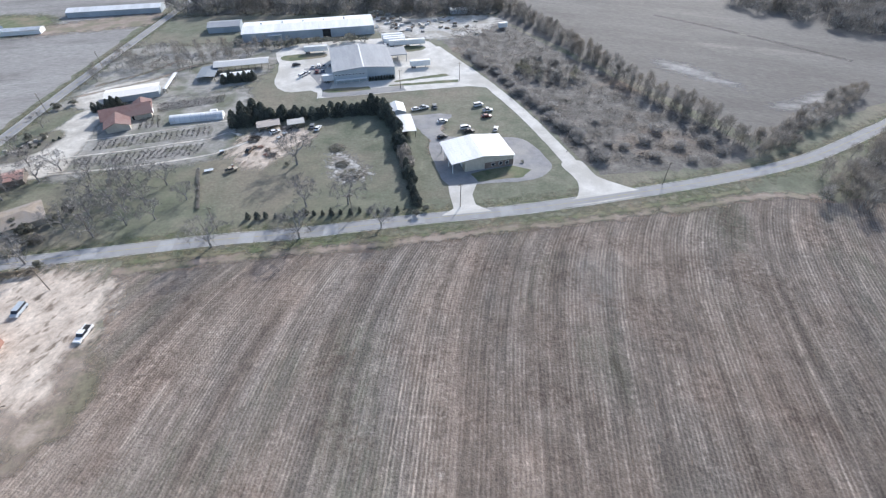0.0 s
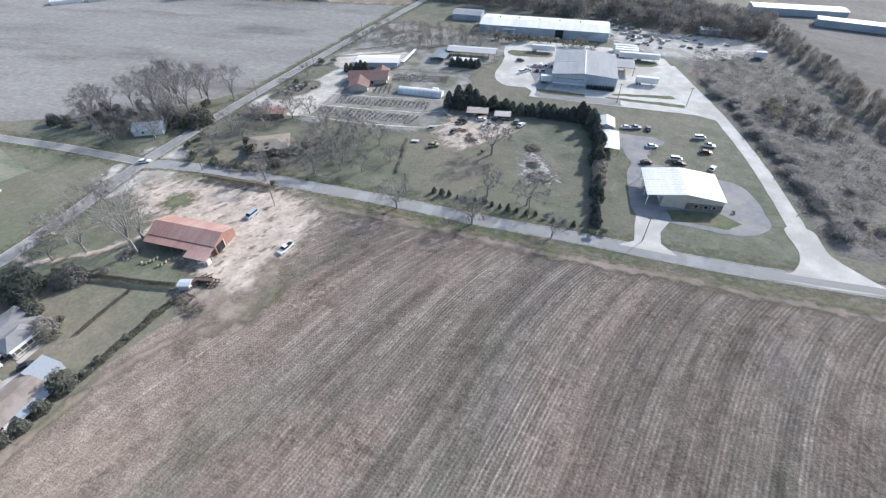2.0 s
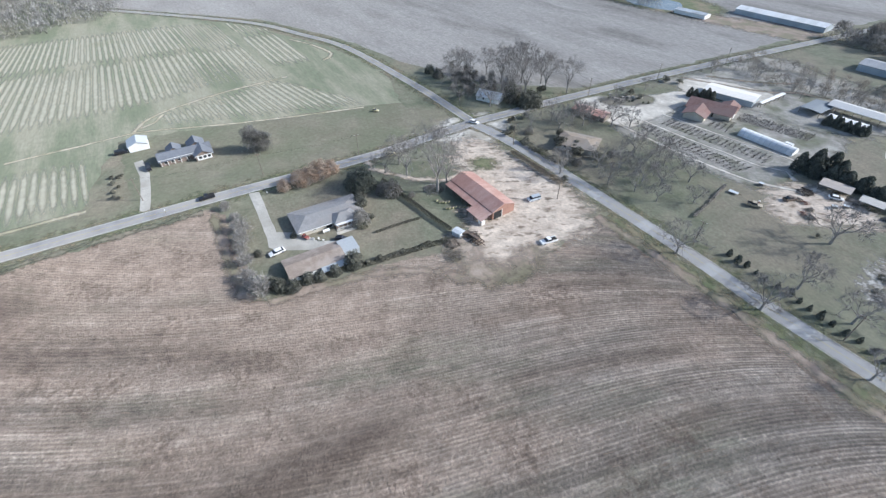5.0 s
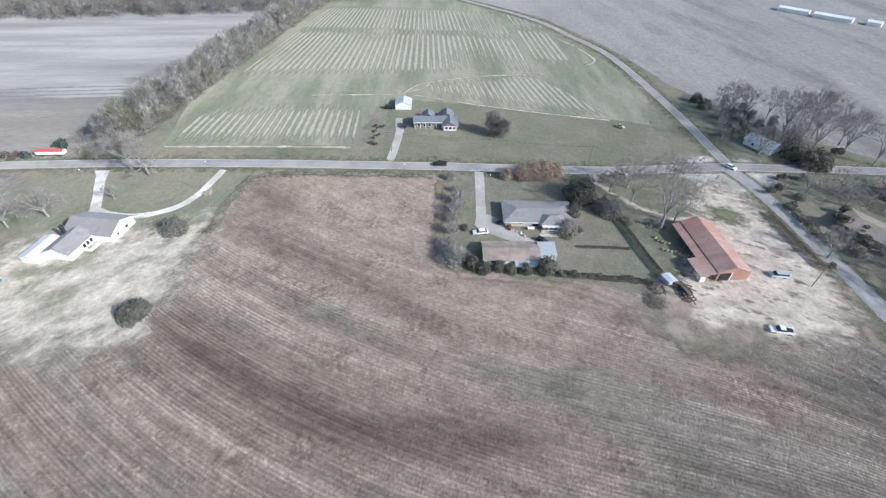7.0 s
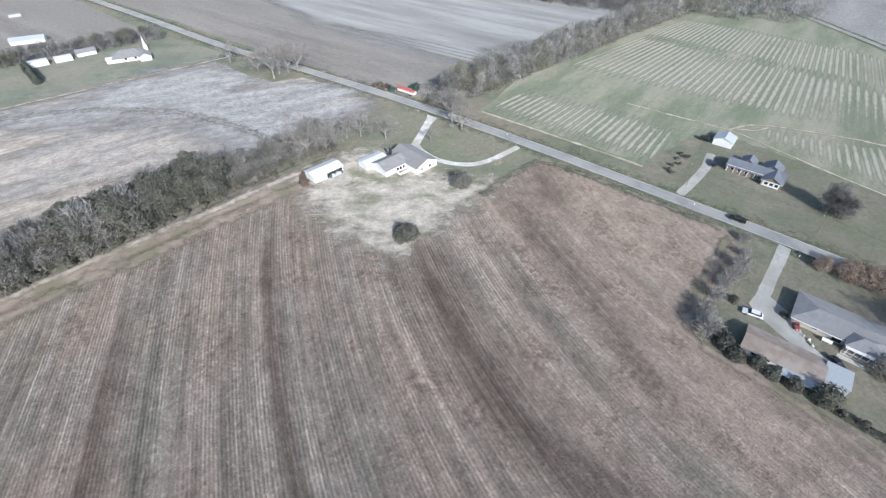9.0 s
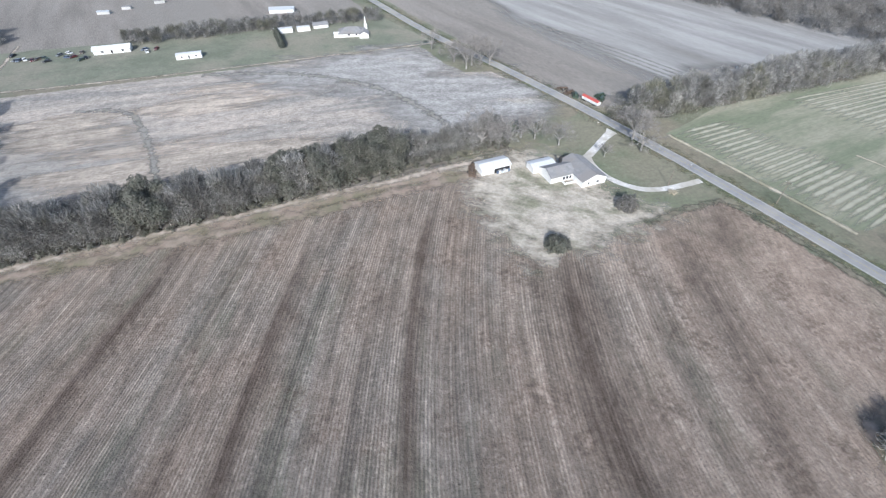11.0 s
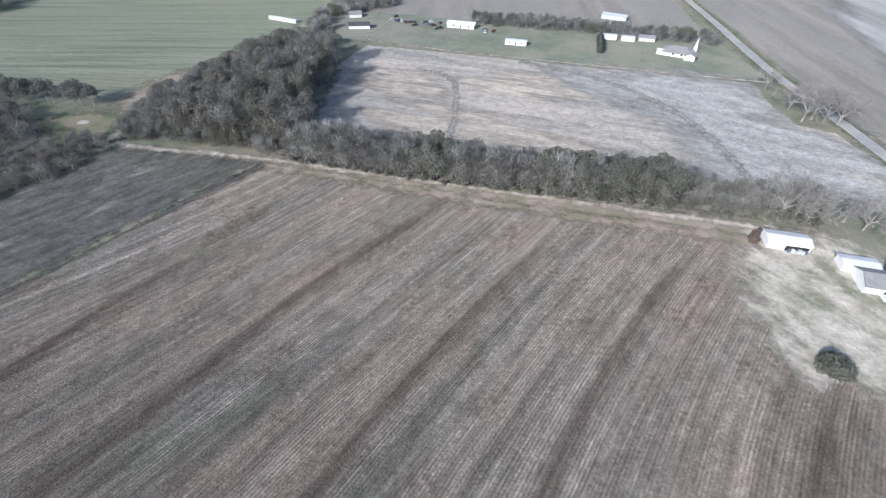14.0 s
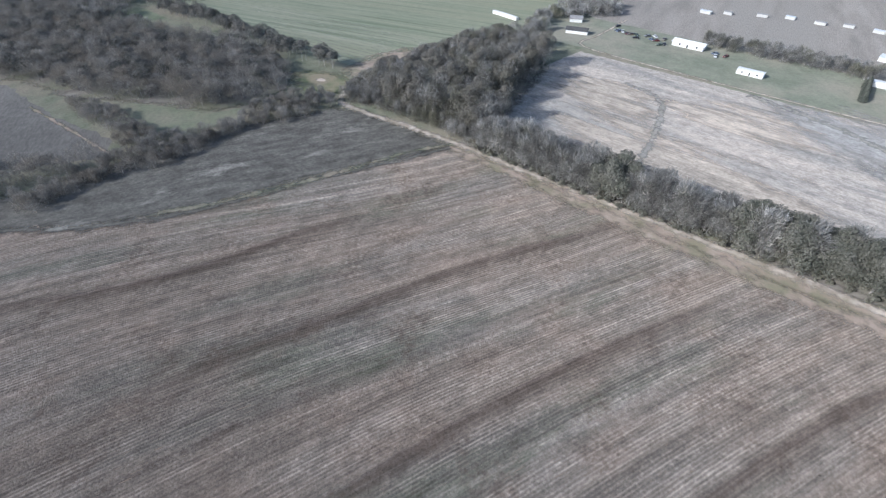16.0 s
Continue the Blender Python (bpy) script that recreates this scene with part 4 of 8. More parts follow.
# the white house and its circular drive
patch("white_house_lawn", [(-90, -155), (-110, -168), (-134, -182), (-145, -140), (-150, -104), (-138, -101), (-114, -99), (-103, -112), (-100, -126)], LAWN, 0.022, 1.0, 3, "green front lawn inside the circular drive", "ground")
soft_patch("straw_yard", [(-60, -150), (-55, -124), (-61, -96), (-74, -92), (-104, -98), (-116, -100), (-112, -108), (-108, -118), (-104, -130), (-100, -150), (-88, -156), (-70, -156)], STRAW_SOFT, 0.19, "straw-covered bare yard behind the white house", "ground", margin=9)
ribbon("circular_drive", [(-113.1, -144.1), (-111.0, -138.8), (-110.3, -132.6), (-111.4, -126.2), (-114.7, -119.8), (-119.3, -115.7), (-126.0, -113.5), (-133.4, -113.0), (-143.6, -113.2)], 2.9, GRAVEL, 0.05, "white gravel circular driveway", "pavement", 0.3, step=2)
ribbon("house_drive", [(-135.1, -158.5), (-129.2, -154.6), (-118.9, -147.6), (-111.9, -143.0), (-109.3, -142.0)], 3.4, GRAVEL, 0.056, "white gravel drive to the white house", "pavement", 0.3, step=2)
patch("drive_mouth", [(-135.2, -161.8), (-136.4, -155.8), (-129.7, -153.0), (-127.7, -154.6)], GRAVEL, 0.062, 0.2, 1, "white flared mouth of the drive", "pavement")
ribbon("farm_track", [(-68, -155), (-51, -154.6), (-33, -153.2), (-9, -152), (25, -150.4), (54, -148.8), (84, -147), (120, -145.5), (150, -142), (178, -138), (192, -139), (200, -150), (206, -168)], 6.4, DIRT_SOFT, 0.2, "two-rut dirt track along the hedgerow", "track", 0.8)
for off in (-0.85, 0.85):
    ribbon("wheel_rut", [(-66, -154.9), (-51, -154.6), (-33, -153.2), (-9, -152), (25, -150.4), (54, -148.8), (84, -147), (120, -145.5), (150, -142), (178, -138)], 0.75, SAND_SOFT, 0.21, "pale rut worn by wheels in the dirt track", "track", 0.15, shift=off)
ribbon("track_verge", [(-84, -159.5), (-50, -159), (-20, -156), (25, -154), (60, -152), (84, -150.4), (120, -149)], 6.0, LITTER, 0.03, "rough grass beside the track", "verge", 1.5)
soft_patch("bare_margin", [(-64, -147), (-36, -148.5), (-16, -146), (6, -144.4), (40, -142.5), (82, -141), (86, -147), (54, -149), (25, -150.6), (-9, -152.2), (-33, -153.4), (-66, -155)], DRY_SOFT, 0.175, "bare pinkish earth between the crop and the track", margin=1.5)
ribbon("south_lane", [(150, -380), (148, -330), (150, -312), (144, -303), (120, -299), (40, -297), (-40, -298), (-104, -299)], 3.8, DIRT_SOFT, 0.04, "sandy lane before the far houses", "lane", 0.6)
# the green field in the west: a grass cover between pale sandy strips
patch("field_green", GREEN_FIELD, PASTURE, 0.018, 1.0, 5, "green cover-crop field with pale sandy strips", "field")


def sandy_strips():
    rng = np.random.default_rng(8)
    verts, faces = [], []

    edges = []

    def strip(x, y, ang, length, w):
        k = int(length / 3.0)
        nx, ny = -math.sin(ang), math.cos(ang)
        for i in range(k + 1):
            px, py = x - i * 3.0 * math.cos(ang), y - i * 3.0 * math.sin(ang)
            if i > 6 and not inside(px, py, GREEN_FIELD):
                break
            ww = w * (1.0 + 0.35 * noise.noise(Vector((px * 0.05, py * 0.05, 3))) + 0.08 * rng.random())
            fade = min(1.0, min(i, k - i) / 4.0) - 0.9 * max(0.0, -0.1 - noise.noise(Vector((px * 0.02, py * 0.02, 9))))
            for u, e in ((ww, -1.1), (0, 2.0 * fade - 0.6), (-ww, -1.1)):
                verts.append((px + nx * u, py + ny * u, 0))
                edges.append(e)
            if i:
                m = len(verts) - 6
                faces.extend([(m, m + 1, m + 4, m + 3), (m + 1, m + 2, m + 5, m + 4)])

    y = -146.0
    while y < -70:
        f = (y + 146) / 76
        strip(-160 - 11 * f, y, radians(4 + 7 * f), 38 + 10 * f, 1.8)
        y += 3.3
    y = -156.0
    while y < 30:
        f = (y + 156) / 130
        near = -238 - 26 * min(f, 1) + (24 if y > 8 else 0) * -1
        turn = radians(12 * min(f, 1) ** 0.8)
        strip(near, y, turn, 96 - 14 * f, 2.0)
        strip(near - (90 - 14 * f) * math.cos(turn), y - (90 - 14 * f) * math.sin(turn), turn + radians(1), 74, 1.7)
        y += 3.7
    y = -44.0
    while y < 44:
        f = (y + 44) / 88
        strip(-228 + 13 * f, y, radians(14 + 8 * f), (22 + 36 * min(1, 1.6 * f)) if y < 26 else 58 - 2.2 * (y - 26), 1.8)
        y += 3.6
    ob = mesh_ob("sandy_strips", verts, faces, STRIP_SAND)
    lay = ob.data.uv_layers.new(name="edge")
    vi = np.empty(len(ob.data.loops), np.int32)
    ob.data.loops.foreach_get("vertex_index", vi)
    lay.data.foreach_set("uv", np.repeat(np.array(edges)[vi], 2))
    ob.location.z = 0.03
    tagged(ob, "pale sandy strips between the green crop rows", "field", kind="stuff")


STRIP_SAND = mat("strip_sand", (0.35, 0.34, 0.265), (0.43, 0.415, 0.335), 0.3, (0.25, 0.255, 0.18), 0.03, mix3=(0.6, 0.75), soft=0.7, softscale=0.3)
sandy_strips()
for pts, w in (([(-229, -60), (-238, -57), (-246, -50), (-254, -36), (-261, -20), (-266, -2), (-270, 13)], 1.6), ([(-219, -106), (-224, -80), (-228, -58), (-224, -36), (-221, -20), (-217, 8), (-214, 42)], 1.3), ([(-338, 24), (-320, 36), (-298, 44), (-288, 37)], 1.8), ([(-232, -58), (-236, -52), (-244, -49)], 1.3), ([(-157, -147), (-164, -105), (-169, -70)], 1.6)):
    ribbon("sandy_path", pts, w * 2.6, PATH_SOFT, 0.05, "worn pale sandy path in the green field", "path", 0.8)

# drain and cut lines of the south field, damp furrow lines
ribbon("drain_line", [(40, -291), (30, -289), (1, -279), (-20, -268), (-43, -247), (-55, -228), (-63, -207), (-68, -190)], 7.0, DAMP_STUBBLE, 0.03, "dark weedy drain across the stubble field", "drain", 2.2)
ribbon("verge_grass", [(-96, 96), (-60, 101), (-20, 106), (20, 112), (60, 120), (110, 132)], 7.0, GRASS_SOFT, 0.15, "ragged grass edge between road and field", "verge", 2.0)
ribbon("field_edge_weeds", [(-84, 58), (-82, 46), (-90, 36), (-97, 24), (-100, 10), (-100, -14), (-104, -21), (-150, -29)], 6.5, DRY_SOFT, 0.17, "bare dry strip at the edge of the field", "verge", 2.6)
ribbon("field_edge_weeds", [(119, -141), (141, -86), (157, -43), (175, -15), (193, 4), (240, 62)], 6.0, WEEDS_SOFT, 0.16, "dark weedy edge of the field", "verge", 1.8)
ribbon("field_edge_grass", [(-106, -98.5), (-118, -99.5), (-130, -100.5), (-140, -100.5), (-144, -92), (-148.5, -62), (-152, -32)], 5.0, THIN_GRASS, 0.2, "ragged grass strip between the field and the road", "verge", 1.6)
ribbon("field_edge_grass", [(120, -144), (129, -128), (133, -115), (137, -101), (141, -88), (147, -72), (154, -54), (164, -36)], 5.0, THIN_GRASS, 0.2, "ragged green grass strip at the edge of the field", "verge", 1.8)
ribbon("field_margin", [(-97, 92), (-60, 98.5), (-20, 103.5), (10, 109), (48, 115), (84, 121.5), (112, 128), (132, 127)], 7.0, DRY_SOFT, 0.18, "pale reddish headland along the road", "verge", 1.5)
ribbon("field_margin", [(-64, -147), (-20, -144.6), (37, -142.2), (84, -142), (118, -141.4)], 11.0, DRY_SOFT, 0.18, "pale reddish headland along the track", "verge", 1.5)
soft_patch("lot_weeds", [(-92, 66), (-86, 62), (-80, 50), (-84, 42), (-96, 38), (-100, 44), (-90, 50)], DRY_SOFT, 0.215, "trampled weeds between lot and field", margin=5)
soft_patch("field_west_far", [(-170, -330), (-186, -265), (-200, -200), (-330, -185), (-600, -200), (-900, -310), (-900, -900), (-240, -900), (-190, -500)], PALE_FALLOW, 0.024, "pale grey far part of the ploughed field", "field", margin=14, step=9, smooth=False)
for k in range(4):
    ribbon("furrow_line", [(-166 - 5 * k, -322 + 2 * k), (-186 - 5 * k, -260), (-202 - 5 * k, -196)], 2.2, DAMP_STUBBLE, 0.028 + 0.002 * k, "dark wet furrow across the field", "drain", 0.8)
for z, pts in zip((0.018, 0.022, 0.026), ([(-6, -197), (22, -188), (62, -186), (98, -190), (100, -202), (60, -206), (20, -206)], [(62, -222), (96, -218), (112, -236), (112, -256), (84, -252)], [(14, -240), (44, -236), (60, -250), (30, -262), (6, -256)])):
    soft_patch("tan_stubble", pts, TAN_STUBBLE, z, "tan straw lying on the stubble field", "field", margin=12, step=3)
ribbon("drain_line", [(96, -262), (80, -258), (68, -246), (62, -226), (57, -206), (53, -184)], 5.0, DAMP_STUBBLE, 0.031, "faint weedy line down the stubble field", "drain", 2.4)
soft_patch("grey_stubble", [(-92, -294), (-92, -276), (-100, -248), (-116, -240), (-124, -206), (-112, -186), (-60, -180), (-44, -222), (-16, -256), (14, -272), (10, -293)], GREY_STUBBLE, 0.021, "greyer end of the stubble field", "field", margin=16, step=4)
patch("tree_notch", [(-88, -297), (-91, -284), (-93, -262), (-100, -245), (-114, -242), (-121, -235), (-126, -222), (-127, -240), (-123, -262), (-118, -290), (-111, -302)], GRASS, 0.034, 0.8, 2, "green grass under the roadside trees", "ground")
ribbon("drain_line", [(150, 345), (178, 318), (205, 286), (230, 255)], 5, WEEDS_SOFT, 0.03, "dark weedy drain across the ploughed field", "drain", 1.0)
for pts in ([(118, 254), (133, 250), (150, 226), (154, 216), (146, 218), (130, 238)], [(157, 198), (170, 206), (190, 214), (194, 208), (176, 198)]):
    soft_patch("pale_stubble", pts, GREY_STUBBLE, 0.026, "pale stubble showing in the ploughed field", "field", margin=6, step=3)
patch("pond", [(-353, 306), (-336, 322), (-305, 331), (-290, 309), (-320, 295)], WATER, 0.05, 1.0, 4, "still grey pond at the field's end", "water", smooth=True)
soft_patch("pond_grass", [(-385, 262), (-350, 280), (-322, 288), (-280, 302), (-262, 318), (-280, 350), (-330, 350), (-390, 320)], GRASS_SOFT, 0.03, "green land round the pond", margin=8, step=5)
soft_patch("bare_strip", [(-287, 312), (-241, 344), (-208, 355), (-192, 334), (-210, 322), (-262, 306)], DRY_SOFT, 0.034, "bare brown strip behind the field", margin=6, step=4)
soft_patch("lumber_ground", [(-60, 350), (-36, 306), (-8, 297), (14, 300), (34, 318), (40, 342), (0, 352)], GRAVEL_SOFT, 0.03, "pale trampled ground of the lumber yard", margin=6, step=3)
soft_patch("lot_grass", [(-146.3, 67.7), (-148.2, 72.9), (-145.2, 76.8), (-141.0, 78.3), (-138.6, 74.3), (-139.1, 69.2), (-141.6, 66.7)], GRASS_SOFT, 0.2, "patch of dull grass behind the red barn", margin=3)
soft_patch("red_bank", [(224, -168), (230, -199), (223, -222), (214, -208), (209, -186), (212, -167)], DRY_SOFT, 0.03, "bare reddish soil at the wood's corner", margin=6)
# ---- trees and bushes: each kind is built once or a few times, and then set out ----
RNG = np.random.default_rng(11)


class Lump:
    """Gathers tubes and leaves into one mesh."""
    def __init__(self):
        self.v, self.f, self.n = [], [], 0

    def tube(self, a, b, r0, r1, k=4):
        a, b = np.array(a, float), np.array(b, float)
        d = b - a
        d /= np.linalg.norm(d) + 1e-9
        u = np.cross(d, (0.3, 0.9, 0.2))
        u /= np.linalg.norm(u) + 1e-9
        w = np.cross(d, u)
        for p, r in ((a, r0), (b, r1)):
            for i in range(k):
                t = 2 * math.pi * i / k
                self.v.append(p + r * (math.cos(t) * u + math.sin(t) * w))
        for i in range(k):
            j = (i + 1) % k
            self.f.append((self.n + i, self.n + j, self.n + k + j, self.n + k + i))
        self.n += 2 * k

    def leaves(self, centres, size, out=None, flat=0.0):
        """Small bent leaves or tufts, two triangles each."""
        m = len(centres)
        u = RNG.normal(size=(m, 3))
        if out is not None:
            u -= 0.75 * (u * out).sum(1, keepdims=True) * out
        u /= np.linalg.norm(u, axis=1, keepdims=True)
        w = np.cross(u, RNG.normal(size=(m, 3)) if out is None else out + 0.5 * RNG.normal(size=(m, 3)))
        w /= np.linalg.norm(w, axis=1, keepdims=True) + 1e-9
        s = size * (0.6 + 0.8 * RNG.random((m, 1)))
        q = np.stack([centres - u * s, centres + w * s * 0.55, centres + u * s, centres - w * s * 0.55 + 0.2 * s * RNG.normal(size=(m, 3))], 1)
        self.v += list(q.reshape(-1, 3))
        self.f += [(self.n + 4 * i, self.n + 4 * i + 1, self.n + 4 * i + 2, self.n + 4 * i + 3) for i in range(m)]
        self.n += 4 * m

    def sprays(self, roots, way, length, width):
        """Thin twig sprays, one sliver each."""
        m = len(roots)
        d = way + 0.55 * RNG.normal(size=(m, 3))
        d /= np.linalg.norm(d, axis=1, keepdims=True)
        w = np.cross(d, RNG.normal(size=(m, 3)))
        w /= np.linalg.norm(w, axis=1, keepdims=True) + 1e-9
        s = length * (0.5 + RNG.random((m, 1)))
        q = np.stack([roots - w * width, roots + w * width, roots + d * s], 1)
        self.v += list(q.reshape(-1, 3))
        self.f += [(self.n + 3 * i, self.n + 3 * i + 1, self.n + 3 * i + 2) for i in range(m)]
        self.n += 3 * m

    def object(self, name, material, parent=None):
        return mesh_ob(name, self.v, self.f, material, parent)


def limbs(wood, twig, p, d, length, r, level, top, bend=0.35, fork=3):
    """Grow a limb and what springs from it."""
    d = d / np.linalg.norm(d)
    if level == 0:
        # the last twigs are slivers in small fans
        roots = np.repeat((p + d * length * 0.1)[None], 3, 0)
        twig.sprays(roots, d, length * 1.15, 0.026)
        return
    steps = 2 if level > 1 else 1
    for _ in range(steps):
        q = p + d * length / steps
        (wood if level > 1 else twig).tube(p, q, max(r, 0.045 if level > 1 else 0.024), max(r * 0.75, 0.034 if level > 1 else 0.016), 5 if level > 2 else 3)
        p, r = q, r * 0.75
        d = d + RNG.normal(scale=0.12, size=3)
        d /= np.linalg.norm(d)
    n = fork + (level < 2)
    for i in range(n):
        e = d + RNG.normal(scale=0.62, size=3) + np.array((0, 0, bend * 0.4))
        limbs(wood, twig, p - d * length * 0.25 * RNG.random(), e, length * (0.60 + 0.2 * RNG.random()), r * 0.64, level - 1, top, bend, fork)


def bare_tree(height, spread=0.7, label="bare pecan tree with grey branches", fine=True, name="bare_tree"):
    """Unit tree of that height at the origin."""
    base = empty(name, 0, 0, label=label, category="tree")
    wood, twig = Lump(), Lump()
    h = height
    wood.tube((0, 0, -0.1), (0, 0, h * 0.16), h * 0.028, h * 0.021, 7)
    wood.tube((0, 0, h * 0.16), (0.01 * h, 0, h * 0.26), h * 0.021, h * 0.018, 7)
    for i in range(6):
        a = 2 * math.pi * (i + RNG.random() * 0.7) / 6
        d = np.array((math.cos(a) * spread, math.sin(a) * spread, 0.75 + 0.4 * RNG.random()))
        limbs(wood, twig, np.array((0, 0, h * (0.17 + 0.08 * RNG.random()))), d, h * 0.27, h * 0.013, 4, h)
    wood.object("trunk", BARK, base)
    twig.object("crown", TWIG, base)
    return base


def tall_tree(height, label="tall bare pecan tree with upright grey limbs"):
    """A vase of long upright limbs, each forking into fine twigs."""
    base = empty("bare_tree", 0, 0, label=label, category="tree")
    wood, twig = Lump(), Lump()
    h = height
    wood.tube((0, 0, -0.1), (0, 0, h * 0.2), h * 0.02, h * 0.016, 7)
    for i in range(7):
        a = 2 * math.pi * (i + RNG.random() * 0.7) / 7
        lean = 0.16 + 0.34 * RNG.random()
        d = np.array((math.cos(a) * lean, math.sin(a) * lean, 1.0))
        limbs(wood, twig, np.array((0, 0, h * (0.16 + 0.06 * RNG.random()))), d, h * 0.31, h * 0.010, 4, h, 0.55)
    wood.object("trunk", BARK, base)
    twig.object("crown", TWIG, base)
    return base


def leafy(name, height, width, material, label, n=900, size=0.5, lumps=9, trunk=0.15, shape="round", category="tree", inner=True):
    base = empty(name, 0, 0, label=label, category=category)
    wood, crown = Lump(), Lump()
    wood.tube((0, 0, -0.1), (0, 0, height * 0.6), max(0.06, height * 0.02), height * 0.008, 6)
    if shape == "cone":
        t = RNG.random(n) ** 0.7
        z = height * (0.04 + 0.96 * (1 - t))
        r = width / 2 * (t ** 0.52) * (0.72 + 0.3 * RNG.random(n))
        a = RNG.random(n) * 2 * math.pi
        r *= 1 + 0.18 * np.sin(3 * a + z)
        c = np.stack([r * np.cos(a), r * np.sin(a), z], 1)
        o = np.stack([np.cos(a), np.sin(a), np.full(n, 0.5)], 1)
        o /= np.linalg.norm(o, axis=1, keepdims=True)
        crown.leaves(c, size, o)
    elif shape == "dome":
        o = RNG.normal(size=(n, 3))
        o[:, 2] = np.abs(o[:, 2]) * 0.9
        o /= np.linalg.norm(o, axis=1, keepdims=True)
        q = RNG.random(3) * 9
        lump = np.array([noise.noise(Vector(a * 2.3 + q)) + 0.5 * noise.noise(Vector(a * 5 + q)) for a in o])[:, None]
        c = o * (1 + 0.3 * lump) * (0.55 + 0.45 * RNG.random((n, 1)) ** 0.4) * np.array((width / 2, width / 2, height * (1 - trunk)))
        c[:, 2] += height * trunk
        crown.leaves(c, size, o)
        for i in range(7):
            wood.tube((0, 0, height * trunk * 0.6), c[i] * 0.8, height * 0.012, height * 0.005, 4)
    else:
        per = n // lumps
        for i in range(lumps):
            a = 2 * math.pi * RNG.random()
            rr = width / 2 * (0.15 + 0.55 * RNG.random())
            zz = height * (trunk + (1 - trunk) * (0.28 + 0.5 * RNG.random()))
            zz -= 0.25 * rr * height / width
            s = width * (0.2 + 0.13 * RNG.random())
            mid = np.array((rr * math.cos(a), rr * math.sin(a), zz))
            wood.tube((0, 0, height * trunk * 1.2), mid, height * 0.009, height * 0.004, 4)
            o = RNG.normal(size=(per, 3))
            o /= np.linalg.norm(o, axis=1, keepdims=True)
            o[:, 2] = np.where(o[:, 2] < -0.5, -o[:, 2], o[:, 2])
            c = mid + o * s * (0.75 + 0.35 * RNG.random((per, 1))) * np.array((1, 1, min(1.0, 0.8 * height / width)))
            c[:, 2] = np.maximum(c[:, 2], 0.15)
            crown.leaves(c, size, o)
    wood.object("trunk", BARK, base)
    crown.object("crown", material, base)
    return base


def thicket_tree(height, width, material, label, n=1850, name="tree", bark=None):
    """A winter tree of a wood: pale stems and a mist of twigs."""
    base = empty(name, 0, 0, label=label, category="tree")
    wood, crown = Lump(), Lump()
    for k in range(4):
        x, y = RNG.normal(scale=0.17 * width, size=2)
        top = np.array((x * 1.7, y * 1.7, height * (0.7 + 0.25 * RNG.random())))
        foot = np.array((0.06 * x, 0.06 * y, -0.1))
        wood.tube(foot, top, 0.16, 0.06, 4)
        for i in range(6):
            z = height * (0.3 + 0.45 * RNG.random())
            a = RNG.random() * 2 * math.pi
            p = foot + (top - foot) * z / top[2]
            q = p + np.array((math.cos(a), math.sin(a), 0.9)) * width * 0.24
            wood.tube(p, q, 0.07, 0.03, 3)
    o = RNG.normal(size=(n, 3))
    o /= np.linalg.norm(o, axis=1, keepdims=True)
    rad = (0.3 + 0.65 * RNG.random((n, 1)) ** 0.6)
    c = o * rad * np.array((width / 2, width / 2, height * 0.42)) + np.array((0, 0, height * 0.56))
    c[:, :2] += 0.12 * width * np.sin(c[:, 2:3] * 1.3 + np.array((0, 1.5)))
    k = n // 4
    low = np.stack([RNG.normal(scale=width * 0.28, size=k), RNG.normal(scale=width * 0.28, size=k), RNG.random(k) * height * 0.3 + 0.2], 1)
    crown.sprays(c, 0.8 * o + np.array((0, 0, 0.7)), 1.5, 0.10)
    crown.sprays(low, np.array((0, 0, 1.0)), 1.2, 0.09)
    wood.object("trunk", bark or BARK, base)
    crown.object("crown", material, base)
    return base


def put(kind, x, y, s=1.0, sz=None, group="", label=""):
    """Set out a copy of one of the built kinds."""
    ob = kind[RNG.integers(len(kind))] if isinstance(kind, list) else kind
    m = Matrix.LocRotScale((x, y, 0), Euler((0, 0, RNG.random() * 6.28)), (s, s, sz or s * (0.9 + 0.2 * RNG.random())))
    c = copy_thing(ob, m)
    tagged(c, label, group=group)
    PLACED.add(ob.name)
    return c


PLACED = set()
PECAN = [bare_tree(12, 0.8) for _ in range(4)]
TALL = [tall_tree(22) for _ in range(3)]
SLIM = [bare_tree(10, 0.45, "slender bare roadside tree", name="bare_tree") for _ in range(2)]
GREY_TREE = [thicket_tree(13, 7.5, SPRAY, "leafless grey hedgerow tree with pale stems") for _ in range(4)]
OLIVE_TREE = [leafy("tree", 13, 9, OLIVE, "olive-green evergreen oak in the hedgerow", 6500, 0.27, 18, 0.06) for _ in range(3)]
CEDAR_TREE = [leafy("cedar", 9, 7.0, CEDAR, "dense dark cedar of a screening row", 1000, 0.5, shape="cone") for _ in range(3)]
SHRUB = [leafy("shrub", 2.2, 1.7, CEDAR, "small dark evergreen shrub in a row", 160, 0.28, shape="cone", category="shrub") for _ in range(2)]
BUSHES = [leafy("bush", 2.6, 3.4, BUSH, "dull leafless bush beside the lot", 260, 0.35, 6, 0.02, category="bush") for _ in range(4)]
ROUND_BUSH = [leafy("bush", 4.2, 8.5, OLIVE, "broad dark green bush in the straw yard", 2600, 0.3, 12, 0.02, shape="dome", category="bush")]
HAZE_BUSH = [leafy("bush", 5, 7, GREY_TWIG, "wide leafless grey shrub", 1300, 0.3, 9, 0.03, shape="dome", category="bush") for _ in range(3)]
